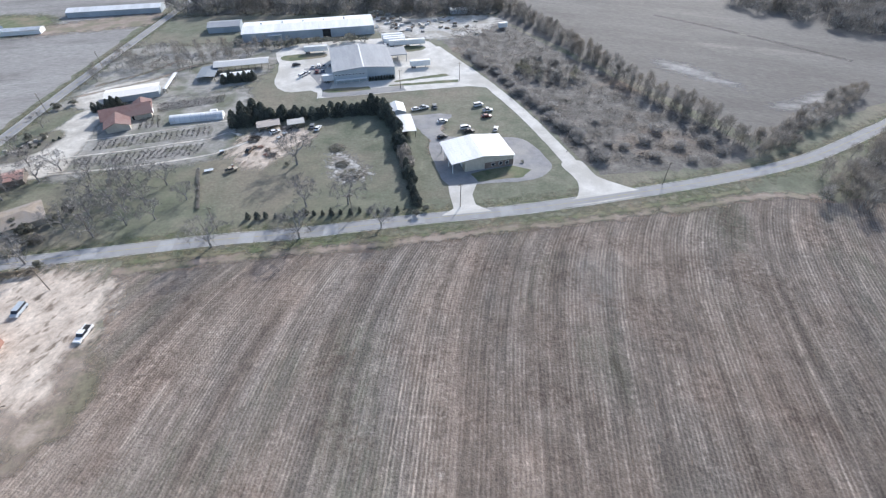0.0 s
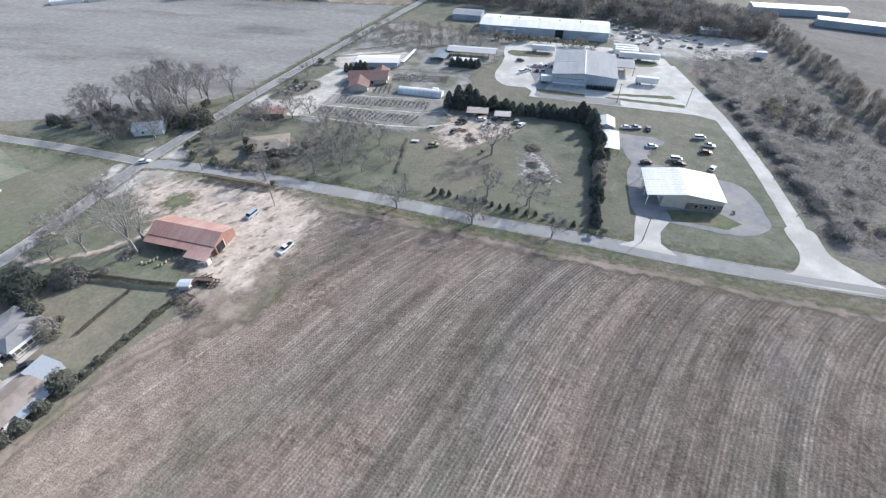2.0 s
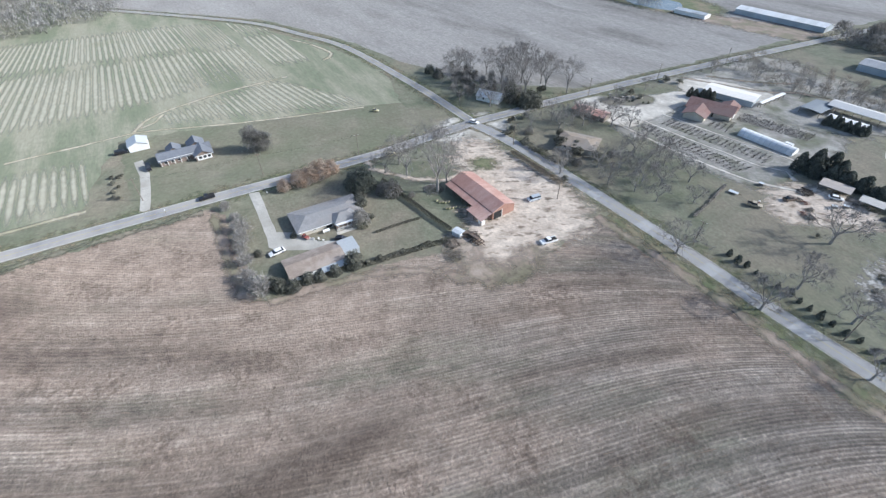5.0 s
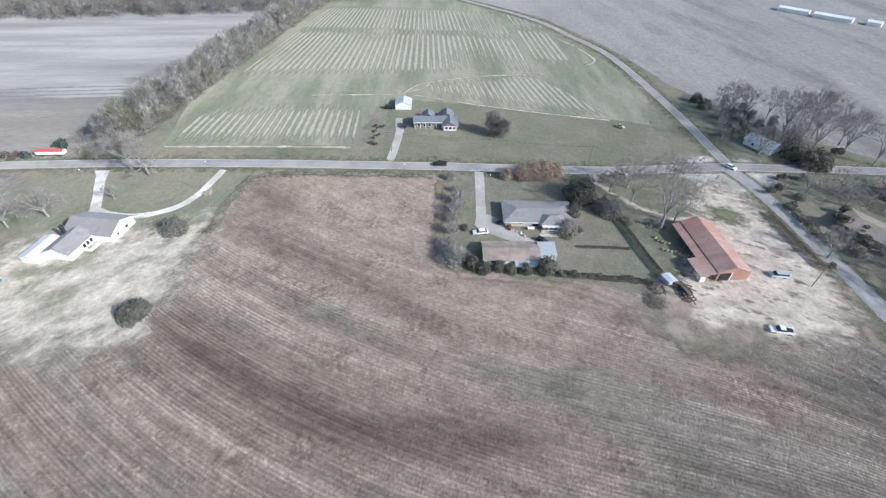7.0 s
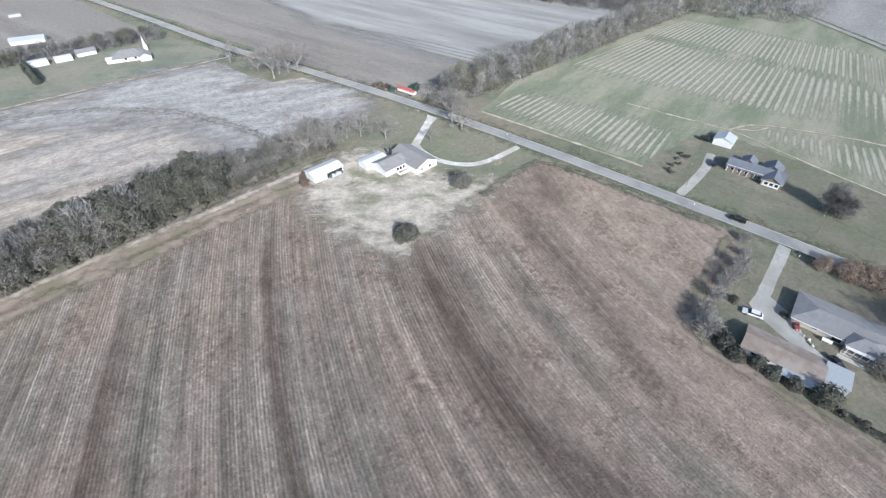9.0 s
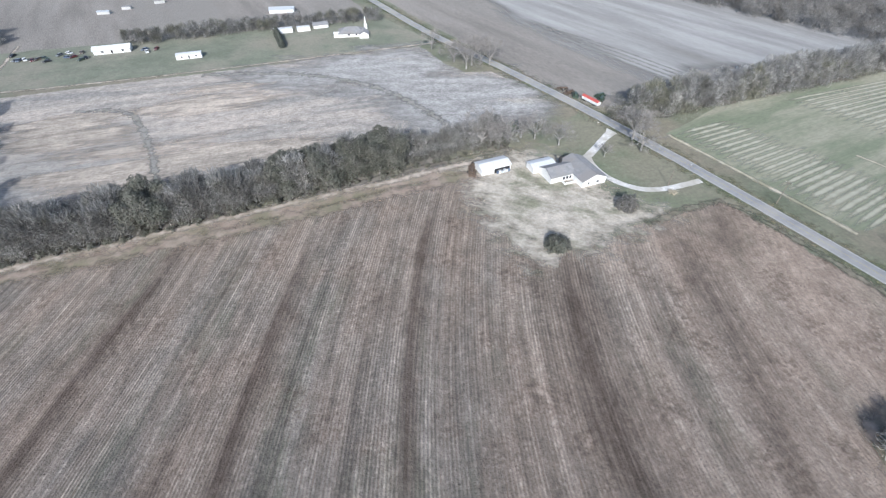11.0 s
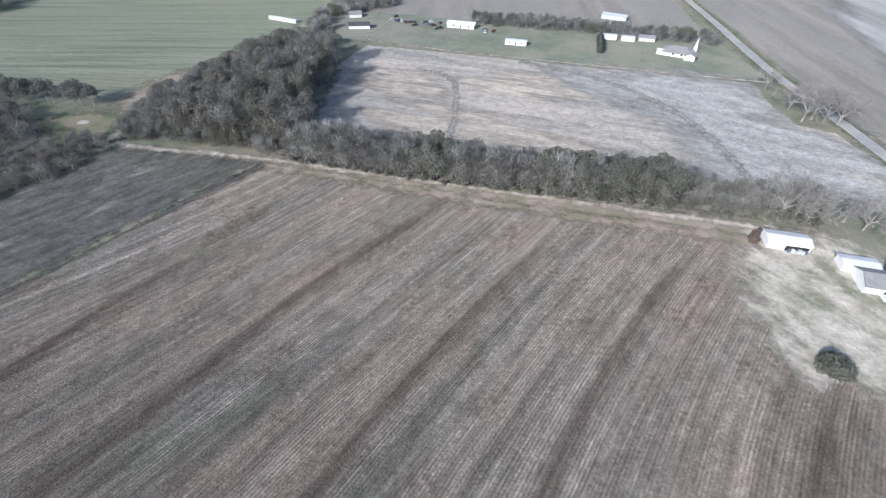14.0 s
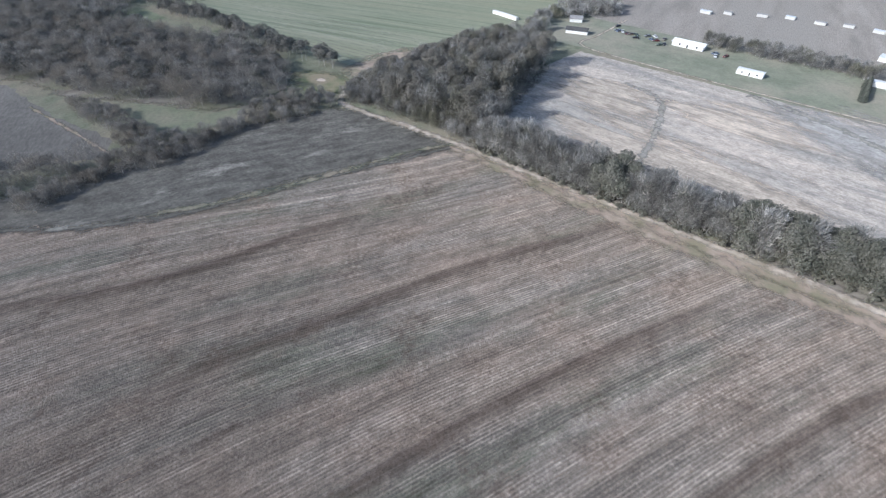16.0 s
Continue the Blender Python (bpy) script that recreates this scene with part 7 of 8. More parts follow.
# the far brick house with its white garage
far = building("brick_house", -196.8, -38.0, 99, 19.5, 8, 2.6, 1.8, BRICK, BLUEGREY_SHINGLE, "long brick house with a blue-grey roof", "house", "x", 0.5, openings=[("front", -7.5, 0.8, 1.4, 1.5), ("front", -5, 0.8, 1.4, 1.5), ("front", -2.5, 0.8, 1.4, 1.5), ("front", 0.5, 0.1, 1.2, 2.2, dict(kind="door")), ("front", 3, 0.8, 1.4, 1.5)])
wing(far, 6.4, -3.2, 6.5, 8, 2.9, 1.9, BRICK, BLUEGREY_SHINGLE, "y", 0.5)
wing(far, 5.0, 5.0, 6, 6, 2.9, 2.2, BRICK, BLUEGREY_SHINGLE, "y", 0.5)
wing(far, -3.5, 4.6, 5, 5, 2.9, 1.8, BRICK, BLUEGREY_SHINGLE, "y", 0.5)
box_part("bay_window", (4.4, 8.4, -7.35, -7.21, 0.8, 2.3), WHITE_PAINT, far)
box_part("gutter", (-9.9, 3.0, -4.62, -4.5, 2.72, 2.86), WHITE_PAINT, far)
for i in range(6):
    box_part("porch_post", (-9.4 + 2.4 * i, -9.2 + 2.4 * i, -4.5, -4.3, 0, 2.2), WHITE_PAINT, far)
box_part("fascia", (3.0, 9.8, -7.75, -7.6, 2.25, 2.5), WHITE_PAINT, far)
box_part("gable_panel", (3.6, 9.2, -7.3, -7.22, 0.3, 2.3), WHITE_PAINT, far, "white gable panel")
for k in range(3):
    f = box_part("window", (4.2 + 1.7 * k, 5.5 + 1.7 * k, -7.42, -7.36, 0.9, 2.1), WHITE_PAINT, far)
    box_part("pane", (4.3 + 1.7 * k, 5.4 + 1.7 * k, -7.44, -7.425, 1.0, 2.0), GLASS, f)
building("garage", -213.2, -56.6, 99, 7.5, 7.5, 2.9, 1.7, WHITE_PAINT, paint("pale_metal_roof", (0.55, 0.58, 0.6), 0.5), "white detached garage with a pale metal roof", "garage", "y", 0.3, openings=[("front", 0, 0.05, 4.6, 2.2, dict(kind="door", pane=WHITE_METAL))])

# the white house
white = building("white_house", -102.4, -132.6, 2, 10.6, 16.0, 3.3, 2.5, WHITE_PAINT, GREY_SHINGLE, "white house with grey roofs, gabled wings and a white canopy", "house", "y", 0.35, openings=[("back", -1.5, 0.9, 1.3, 1.2), ("back", 2.6, 0.9, 0.9, 1.2)])
wing(white, 9.6, -2.8, 10.6, 8.6, 3.2, 2.3, WHITE_PAINT, GREY_SHINGLE, "x", 0.3)
wing(white, 12.4, -9.9, 10.0, 5.4, 2.9, 0.7, WHITE_PAINT, WHITE_METAL, "x", 0.3)
box_part("porch_wall", (5.35, 10.2, 3.9, 4.1, 0, 1.1), WHITE_PAINT, white, "low white porch wall")
box_part("porch_wall", (10.0, 10.2, 1.6, 3.9, 0, 1.1), WHITE_PAINT, white, "low white porch wall")
box_part("patio", (5.32, 10.0, 1.55, 3.9, 0, 0.12), WHITE_PAINT, white, "white paved patio")
for k in range(3):
    f = box_part("window", (5.7 + 1.45 * k, 6.9 + 1.45 * k, 1.505, 1.56, 0.7, 2.2), WHITE_PAINT, white)
    box_part("pane", (5.8 + 1.45 * k, 6.8 + 1.45 * k, 1.565, 1.58, 0.8, 2.1), GLASS, f)
# added dark block that stands in for a roof slope in shade
box_part("chimney", (5.6, 6.5, -6.9, -6.1, 2.4, 6.0), DARK, white, "dark stack in place of a shaded roof slope")
pole_shed = building("pole_shed", -71.4, -148.0, 183, 12.6, 6.5, 3.2, 1.0, WHITE_PAINT, WHITE_METAL, "white metal pole shed with an open cluttered bay", "shed", "x", 0.3, openings=[("front", 2.4, 0.05, 7.0, 2.2, dict(kind="door", pane=DARK))], seams=1.2)
for px, w, h, c in ((0.2, 0.8, 1.2, "blue"), (1.2, 0.9, 1.3, "white"), (2.3, 0.7, 0.9, "pale_blue"), (3.2, 1.0, 1.5, "silver"), (4.3, 0.6, 1.0, "white"), (5.1, 0.8, 1.2, "blue")):
    box_part("stored_box", (px - w / 2, px + w / 2, -4.3, -3.5, 0, h), paint(c, {"white": (0.8, 0.8, 0.8), "pale_blue": (0.48, 0.53, 0.58), "silver": (0.5, 0.52, 0.54), "blue": (0.13, 0.17, 0.24)}[c]), pole_shed)
# far houses in the south
building("mobile_home", 47.5, -322.5, 0, 14, 5, 3.0, 0.5, WHITE_PAINT, WHITE_METAL, "white mobile home on a green lot", "mobile home", "x", 0.15, openings=[("back", -4, 1, 1.2, 1), ("back", 0, 0.1, 1, 2, dict(kind="door", pane=DARK)), ("back", 4, 1, 1.2, 1)])
building("long_white_house", 92, -349.5, 0, 20, 8, 3.0, 1.6, WHITE_PAINT, WHITE_METAL, "long white house with a pale roof and porch", "house", "x", 0.6, openings=[("back", -6, 0.9, 1.4, 1.2), ("back", 0, 0.1, 1.2, 2, dict(kind="door", pane=DARK)), ("back", 5, 0.9, 1.4, 1.2)])
building("mobile_home", -10, -353, 2, 12, 5, 3.0, 0.4, WHITE_PAINT, WHITE_METAL, "white mobile home beside a hedge", "mobile home", "x", 0.1)
building("mobile_home", -23.4, -353, 2, 8.5, 5, 2.8, 0.4, WHITE_PAINT, WHITE_METAL, "short white mobile home", "mobile home", "x", 0.1)
building("cottage", -35.5, -357, 2, 10, 6, 2.6, 1.4, WHITE_PAINT, GREY_SHINGLE, "small white cottage with grey roof", "house", "x", 0.4)
church = building("church", -53, -333, -12, 17, 11, 2.6, 3.4, WHITE_PAINT, GREY_SHINGLE, "low church hall with wide grey roof and white porch", "church", hip=5.5, over=0.6, openings=[("back", -3, 0.9, 1.4, 1.4), ("back", 2, 0.9, 1.4, 1.4)])
wing(church, -8, 5, 6, 8, 3.0, 1.8, WHITE_PAINT, GREY_SHINGLE, "y", 0.4)
wing(church, 9.5, 3, 4.5, 4.5, 2.6, 0.8, WHITE_PAINT, WHITE_METAL, "x", 0.2)
steeple = empty("steeple", -64.5, -343, 0, label="slender white church steeple", category="steeple")
box_part("base", (-1, 1, -1, 1, 0, 3.0), WHITE_PAINT, steeple)
bm = bmesh.new()
rod(bm, (0, 0, 3), (0, 0, 4.6), 0.8, 0.7, 8)
part("drum", bm, WHITE_PAINT, steeple)
bm = bmesh.new()
rod(bm, (0, 0, 4.6), (0, 0, 8.4), 0.65, 0.03, 8)
part("spire", bm, WHITE_PAINT, steeple)
building("farm_house", 162, -326, 20, 15, 7, 2.7, 1.8, WHITE_PAINT, DARK_SHINGLE, "white farm house with a dark roof", "house", "x", 0.4)
building("farm_house", 177, -351, 30, 9, 6, 3.0, 1.8, WHITE_PAINT, GREY_SHINGLE, "small white farm house by the trees", "house", "x", 0.4)
building("poultry_house", 223.8, -324.9, -10, 26, 3.2, 2.2, 0.4, WHITE_PAINT, WHITE_METAL, "very long low white farm building", "barn", "x", 0.2)
for i, (x, y, L) in enumerate(((112, -443, 14), (98, -452, 10), (76, -463, 12), (58, -471, 11), (38, -470, 12), (21, -476, 11), (2, -474, 12), (-16, -480, 12))):
    building("mobile_home", x, y, -10 + 7 * (i % 3), L * 0.62, 3.4, 2.3, 0.5, paint("weathered_siding", (0.5, 0.5, 0.49), 0.7), TIN if i % 3 == 0 else GREY_SHINGLE, "distant white mobile home in a row", "mobile home", "x", 0.15, group="far row of homes")
building("long_white_house", -14, -405, -12, 18, 8, 2.8, 1.5, WHITE_PAINT, paint("pale_metal_roof", (0.55, 0.58, 0.6)), "distant long house with a pale roof", "house", "x", 0.4)
building("lumber_office", 11.9, 353.6, 12, 12, 7, 3.2, 0.6, TIN, WHITE_METAL, "small pale building at the lumber yard", "building", "x", 0.3)
# far buildings in the north
building("poultry_house", -236, 358, 12, 62, 13, 4, 1.8, BLUE_METAL, WHITE_METAL, "distant long white-roofed farm shed", "barn", "x", 0.3)
building("poultry_house", -274, 312, 14, 24, 8, 3, 1.2, WHITE_PAINT, TIN, "distant low tin-roofed sheds", "barn", "x", 0.3)
for x, y, L in ((-446, 217, 22), (-428, 238, 26), (-415, 261, 9)):
    building("poultry_house", x, y, 52, L, 7, 3, 1.2, WHITE_PAINT, WHITE_METAL, "distant low white farm building at the field's far edge", "barn", "x", 0.3, group="far white farm buildings")
for x, y, L, W, r in ((-120, 440, 70, 18, 8), (-62, 432, 50, 14, 5), (-66, 414, 16, 8, 10), (64, 428, 60, 14, 12), (104, 404, 60, 10, -2), (-20, 446, 40, 12, 4)):
    building("distant_factory", x, y, r, L, W, 5, 0.8, BLUE_METAL, WHITE_METAL, "distant white-roofed industrial building", "factory", "x", 0.2)
# ---- vehicles, poles and clutter ----
def wheels(base, xs, half, r=0.36, w=0.24):
    for x in xs:
        for s in (-1, 1):
            bm = bmesh.new()
            rod(bm, (x, s * (half - w), r), (x, s * half, r), r, r, 12)
            t = part("wheel", bm, TYRE, base)
            bm = bmesh.new()
            rod(bm, (x, s * (half + 0.004), r), (x, s * (half + 0.02), r), r * 0.6, r * 0.55, 10)
            part("rim", bm, CHROME, t)


def car(name, x, y, rot, colour, label, kind="car", L=4.7, W=1.85, category="car", group=""):
    base = empty(name, x, y, rot, label=label, category=category, group=group)
    body = paint(colour, PAINTS[colour])
    h = W / 2
    if kind == "pickup":
        low = [(-L / 2, 0.45), (L / 2, 0.45), (L / 2, 0.95), (L / 2 - 1.5, 1.08), (-L / 2, 1.08)]
        cab = [(L / 2 - 1.45, 1.09), (L / 2 - 2.1, 1.78), (L / 2 - 3.3, 1.8), (L / 2 - 3.6, 1.09)]
    elif kind == "van":
        low = [(-L / 2, 0.4), (L / 2, 0.4), (L / 2, 1.0), (L / 2 - 0.7, 1.2), (-L / 2, 1.2)]
        cab = [(L / 2 - 0.7, 1.21), (L / 2 - 1.4, 1.85), (-L / 2 + 0.15, 1.85), (-L / 2 + 0.05, 1.21)]
    else:
        low = [(-L / 2, 0.4), (L / 2, 0.4), (L / 2, 0.75), (L / 2 - 1.2, 0.95), (-L / 2 + 0.3, 1.0), (-L / 2, 0.9)]
        cab = [(L / 2 - 1.25, 0.96), (L / 2 - 2.0, 1.45), (-L / 2 + 1.0, 1.45), (-L / 2 + 0.4, 0.98)]
    bm = solid(bmesh.new(), low, -h, h, 1)
    bmesh.ops.bevel(bm, geom=list(bm.edges), offset=0.06, segments=1, affect="EDGES")
    part("body", bm, body, base)
    part("cabin_glass", solid(bmesh.new(), cab, -h * 0.86, h * 0.86, 1), GLASS, base, "dark glazed cabin")
    zt = max(v for _, v in cab)
    xs = [u for u, v in cab if v > zt - 0.1]
    box_part("cabin_roof", (min(xs) - 0.05, max(xs) + 0.05, -h * 0.84, h * 0.84, zt - 0.02, zt + 0.05), body, base)
    if kind == "pickup":
        box_part("bed", (-L / 2 + 0.12, L / 2 - 3.7, -h + 0.14, h - 0.14, 1.085, 1.1), DARK, base, "dark load bed")
        for s in (-1, 1):
            box_part("bed_side", (-L / 2, L / 2 - 3.6, s * (h - 0.06) - 0.06, s * (h - 0.06) + 0.06, 1.08, 1.35), body, base)
    for s in (-1, 1):
        box_part("headlight", (L / 2 - 0.02, L / 2 + 0.02, s * h * 0.7 - 0.18, s * h * 0.7 + 0.18, 0.62, 0.78), WHITE_PAINT, base)
        box_part("tail_light", (-L / 2 - 0.02, -L / 2 + 0.02, s * h * 0.8 - 0.1, s * h * 0.8 + 0.1, 0.6, 0.85), paint("red", PAINTS["red"]), base)
    wheels(base, (-L / 2 + 0.95, L / 2 - 0.95), h + 0.02)
    return base


PAINTS = {"white": (0.80, 0.80, 0.80), "silver": (0.5, 0.52, 0.54), "black": (0.02, 0.02, 0.025), "dark_red": (0.14, 0.03, 0.03), "red": (0.28, 0.07, 0.06), "blue": (0.13, 0.17, 0.24), "pale_blue": (0.48, 0.53, 0.58), "grey": (0.2, 0.21, 0.22), "tan": (0.42, 0.36, 0.27), "green": (0.07, 0.10, 0.075), "yellow": (0.55, 0.5, 0.3), "brown": (0.15, 0.115, 0.09)}
for a in (("pickup_truck", -91.8, 69.6, -93, "white", "white pickup truck parked on sand", "pickup", 5.6, 2.0, "truck"), ("car", -113.6, 77.4, -88, "pale_blue", "pale blue car beside the barn", "van", 4.8, 1.9), 
          ("car", -120.2, -10.9, -74, "white", "white sedan parked on the drive", "car", 5.0, 1.9), ("riding_mower", -124.0, -1.4, 40, "red", "small red riding mower by the brick house", "car", 2.4, 1.2, "mower"), ("car", -118.8, 9.1, 60, "black", "dark car beside the tin carport", "car", 4.4, 1.8), ("pickup_truck", -160.6, -30.5, -83, "black", "black pickup truck on the road", "pickup", 5.4, 2.0, "truck"),
          ("car", -209.5, -62.9, 100, "black", "dark car beside the white garage", "van"), ("pickup_truck", -191.5, -51.5, 10, "black", "dark vehicle in the far drive", "van"), ("car", -164, 40, 80, "yellow", "pale yellow car at the lane", "car"), ("car", -170.5, 63, 70, "grey", "grey car at the roadside", "car"), ("car", -177, 84, 40, "white", "white car at the crossing", "car"),
          ("car", -206.8, 45.8, 60, "yellow", "old pale yellow car standing in grass", "car", 3.6, 1.7)):
    car(a[0], a[1], a[2], a[3], a[4], a[5], a[6], *(a[7:9] if len(a) > 7 else ()), category=a[9] if len(a) > 9 else "car")
for x, y, r, c, k in ((-12, 197, 20, "white", "car"), (-8.5, 198.5, 25, "silver", "pickup"), (-3.5, 200, 100, "grey", "car"), (17, 201, 20, "white", "van"), (21, 195.5, 15, "white", "pickup"), (20, 189.5, 10, "dark_red", "car"), (0, 185, 20, "white", "car"), (10, 178.5, 15, "white", "van"), (11.5, 175.5, 15, "black", "pickup"), (23, 177.5, 75, "silver", "car"), (0, 171, 30, "black", "car")):
    car("parked_vehicle", x, y, r, c, {"van": "parked van behind the shop", "car": "parked car behind the shop", "pickup": "parked pickup behind the shop"}[k] + ", " + c.replace("_", " "), k, category="car", group="vehicles by the shop")
for x, y, r, c, k in ((-74, 237.6, 60, "white", "van"), (-72.5, 240.5, 65, "white", "pickup"), (-71, 249.5, 100, "silver", "car"), (-68, 250.5, 100, "white", "van"), (-65, 250.7, 95, "white", "pickup"), (-81, 253, 20, "black", "car"), (-62, 252, 100, "grey", "car"), (-67.5, 243, 100, "dark_red", "car"), (-64.5, 243.8, 100, "blue", "car")):
    car("parked_car", x, y, r, c, "vehicle parked beside the grey warehouse, " + c.replace("_", " "), k, group="warehouse car park")
for x, y, c, k, lab in ((-80.3, 146, "tan", "pickup", "old tan pickup in the junk yard"), (-78, 160.5, "brown", "pickup", "rusty pickup in the junk yard"), (-57, 181, "grey", "car", "grey wreck among cedars"), (-54, 179, "white", "car", "white wreck among cedars"), (-72, 176, "white", "car", "white car under the carport")):
    car("old_vehicle", x, y, 40 + 20 * (int(x) % 4), c, lab, k, group="junk yard vehicles")
for i in range(26):
    x, y = 147 - 3.1 * i + RNG.normal() * 1.5, -347 + RNG.normal() * 5.0
    if abs(x - 92) > 13:
        car("junk_car", x, y, RNG.random() * 180, ("black", "grey", "blue", "white", "dark_red", "brown", "green")[i % 7], "old car in the far scrap lot", "car", group="far scrap lot")


def semi_trailer(x, y, rot, L=13.5, label="white box semi-trailer parked in the yard"):
    base = empty("semi_trailer", x, y, rot, label=label, category="trailer", group="trailers in the yard")
    box_part("box", (-L / 2, L / 2, -1.25, 1.25, 1.1, 3.9), WHITE_METAL, base, bevel=0.05)
    box_part("chassis", (-L / 2 + 0.3, L / 2 - 0.3, -0.5, 0.5, 0.85, 1.09), DARK, base)
    wheels(base, (-L / 2 + 1.2, -L / 2 + 2.5), 1.22, 0.48, 0.5)
    for s in (-0.8, 0.8):
        box_part("landing_leg", (L / 2 - 2.8, L / 2 - 2.65, s - 0.08, s + 0.08, 0, 1.1), DARK, base)
    box_part("rear_door", (-L / 2 - 0.03, -L / 2 - 0.003, -1.15, 1.15, 1.2, 3.8), TIN, base)
    return base


for x, y, r, L in ((-74, 273.5, 12, 13.5), (-29.5, 291, 12, 13), (-27, 283, 12, 10), (-16.5, 285, 12, 12.5), (-12, 250, 11, 11), (-58.5, 230, 15, 6), (-29, 287.2, 12, 13), (-31, 295, 12, 13)):
    semi_trailer(x, y, r, L)
red = empty("farm_trailer", -143.2, -187.0, -79, label="long white farm trailer with a red cover", category="trailer")
box_part("box", (-5.4, 5.4, -1.2, 1.2, 0.8, 2.2), WHITE_PAINT, red, bevel=0.05)
part("cover", gable_roof(10.9, 2.5, 2.2, 0.7, 0.05, 0.06), paint("red_cover", (0.55, 0.12, 0.1), 0.6), red, "faded red cover")
wheels(red, (-3.6, -2.4, 3.4), 1.15, 0.45, 0.35)


def implement(x, y, rot, colour, label):
    """A farm implement: a beam frame with tines and two wheels."""
    base = empty("farm_implement", x, y, rot, label=label, category="implement", group="farm machines by the road")
    c = paint(colour, PAINTS[colour])
    for s in (-1.2, 0, 1.2):
        box_part("beam", (-3, 3, s - 0.1, s + 0.1, 0.8, 1.0), c, base)
    for i in range(6):
        box_part("tine", (-2.8 + i * 1.1, -2.65 + i * 1.1, -1.4, 1.4, 0.0, 0.8), c, base)
    box_part("hitch", (3, 4.4, -0.1, 0.1, 0.7, 0.9), c, base)
    box_part("seed_box", (-2.4, 1.6, -0.5, 0.5, 1.0, 1.7), c, base)
    wheels(base, (0,), 1.75, 0.55, 0.3)


for x, y, r, c in ((-139.5, -201, 20, "brown"), (-140.5, -196.5, 60, "green"), (-138.6, -206, -20, "brown"), (-150, -188, 40, "green"), (-152, -192, 10, "green"), (-66, -152.5, 30, "brown"), (-62.5, -148, 70, "brown"), (-104.5, 47.5, 70, "brown"), (-101.8, 48.5, 20, "brown")):
    implement(x, y, r, c, "rusty farm implement standing on grass" if c == "brown" else "green farm machine standing on grass")


def pole(name, x, y, h, label, arm=True, rot=0.0):
    base = empty(name, x, y, rot, label=label, category="pole", group="utility poles")
    part("mast", rod(bmesh.new(), (0, 0, -0.2), (0, 0, h), 0.16, 0.11, 8), WOOD, base)
    if arm:
        box_part("crossarm", (-1.1, 1.1, -0.06, 0.06, h - 0.7, h - 0.56), WOOD, base)
        for px in (-0.95, 0, 0.95):
            part("insulator", rod(bmesh.new(), (px, 0, h - 0.55), (px, 0, h - 0.3), 0.06, 0.04, 6), WHITE_PAINT, base)
    return base


POLES = [(-110.7, 85.3), (-111.8, 108.4), (-73, 111), (-30, 117.5), (6, 123.0), (80, 135.5), (-21, 221.5), (9, 231), (-169, -10.1), (-168.5, -52), (-169.5, 28), (-158, -92), (-149, -158), (-181, 150), (-183, 196), (-187, 250), (-129, -114.6), (-152, 90.5)]
for x, y in POLES:
    pole("utility_pole", x, y, 9.5 if (x, y) != (-129, -114.6) else 7, "weathered wooden utility pole beside the road", (x, y) != (-129, -114.6), 100 if x < -140 else 12)


def wire(a, b, z, sag=1.0):
    v = []
    for i in range(9):
        t = i / 8
        v.append((a[0] + (b[0] - a[0]) * t, a[1] + (b[1] - a[1]) * t, z - sag * 4 * t * (1 - t)))
    rim = ((0.02, 0.0), (-0.01, 0.017), (-0.01, -0.017))
    d = Vector((b[0] - a[0], b[1] - a[1], 0)).normalized()
    pts = [(p[0] - d.y * u, p[1] + d.x * u, p[2] + w) for p in v for u, w in rim]
    sides = [(3 * i + k, 3 * i + (k + 1) % 3, 3 * i + 3 + (k + 1) % 3, 3 * i + 3 + k) for i in range(8) for k in range(3)]
    me = bpy.data.meshes.new("power_line")
    me.from_pydata(pts, [], sides + [(2, 1, 0), (24, 25, 26)])
    me.update()
    me.materials.append(DARK)
    tagged(new("power_line", me), "thin overhead power line between poles", "cable", "overhead lines")


for a, b in ((POLES[0], POLES[1]), (POLES[8], POLES[9]), (POLES[8], POLES[10]), (POLES[9], POLES[11]), (POLES[0], POLES[17])):
    for d in (-0.8, 0.8):
        wire((a[0] + d * 0.5, a[1] + d), (b[0] + d * 0.5, b[1] + d), 9.0)


def white_post(x, y):
    base = empty("mailbox", x, y, 0, label="white mailbox on a post at the roadside", category="mailbox", group="mailboxes")
    box_part("post", (-0.06, 0.06, -0.06, 0.06, 0, 1.1), WOOD, base)
    box_part("box", (-0.25, 0.25, -0.14, 0.14, 1.1, 1.45), WHITE_PAINT, base, bevel=0.04)


for x, y in ((-154.5, -10), (-157, -44), (-146.5, -122), (-133, -166), (-165.5, 45)):
    white_post(x, y)
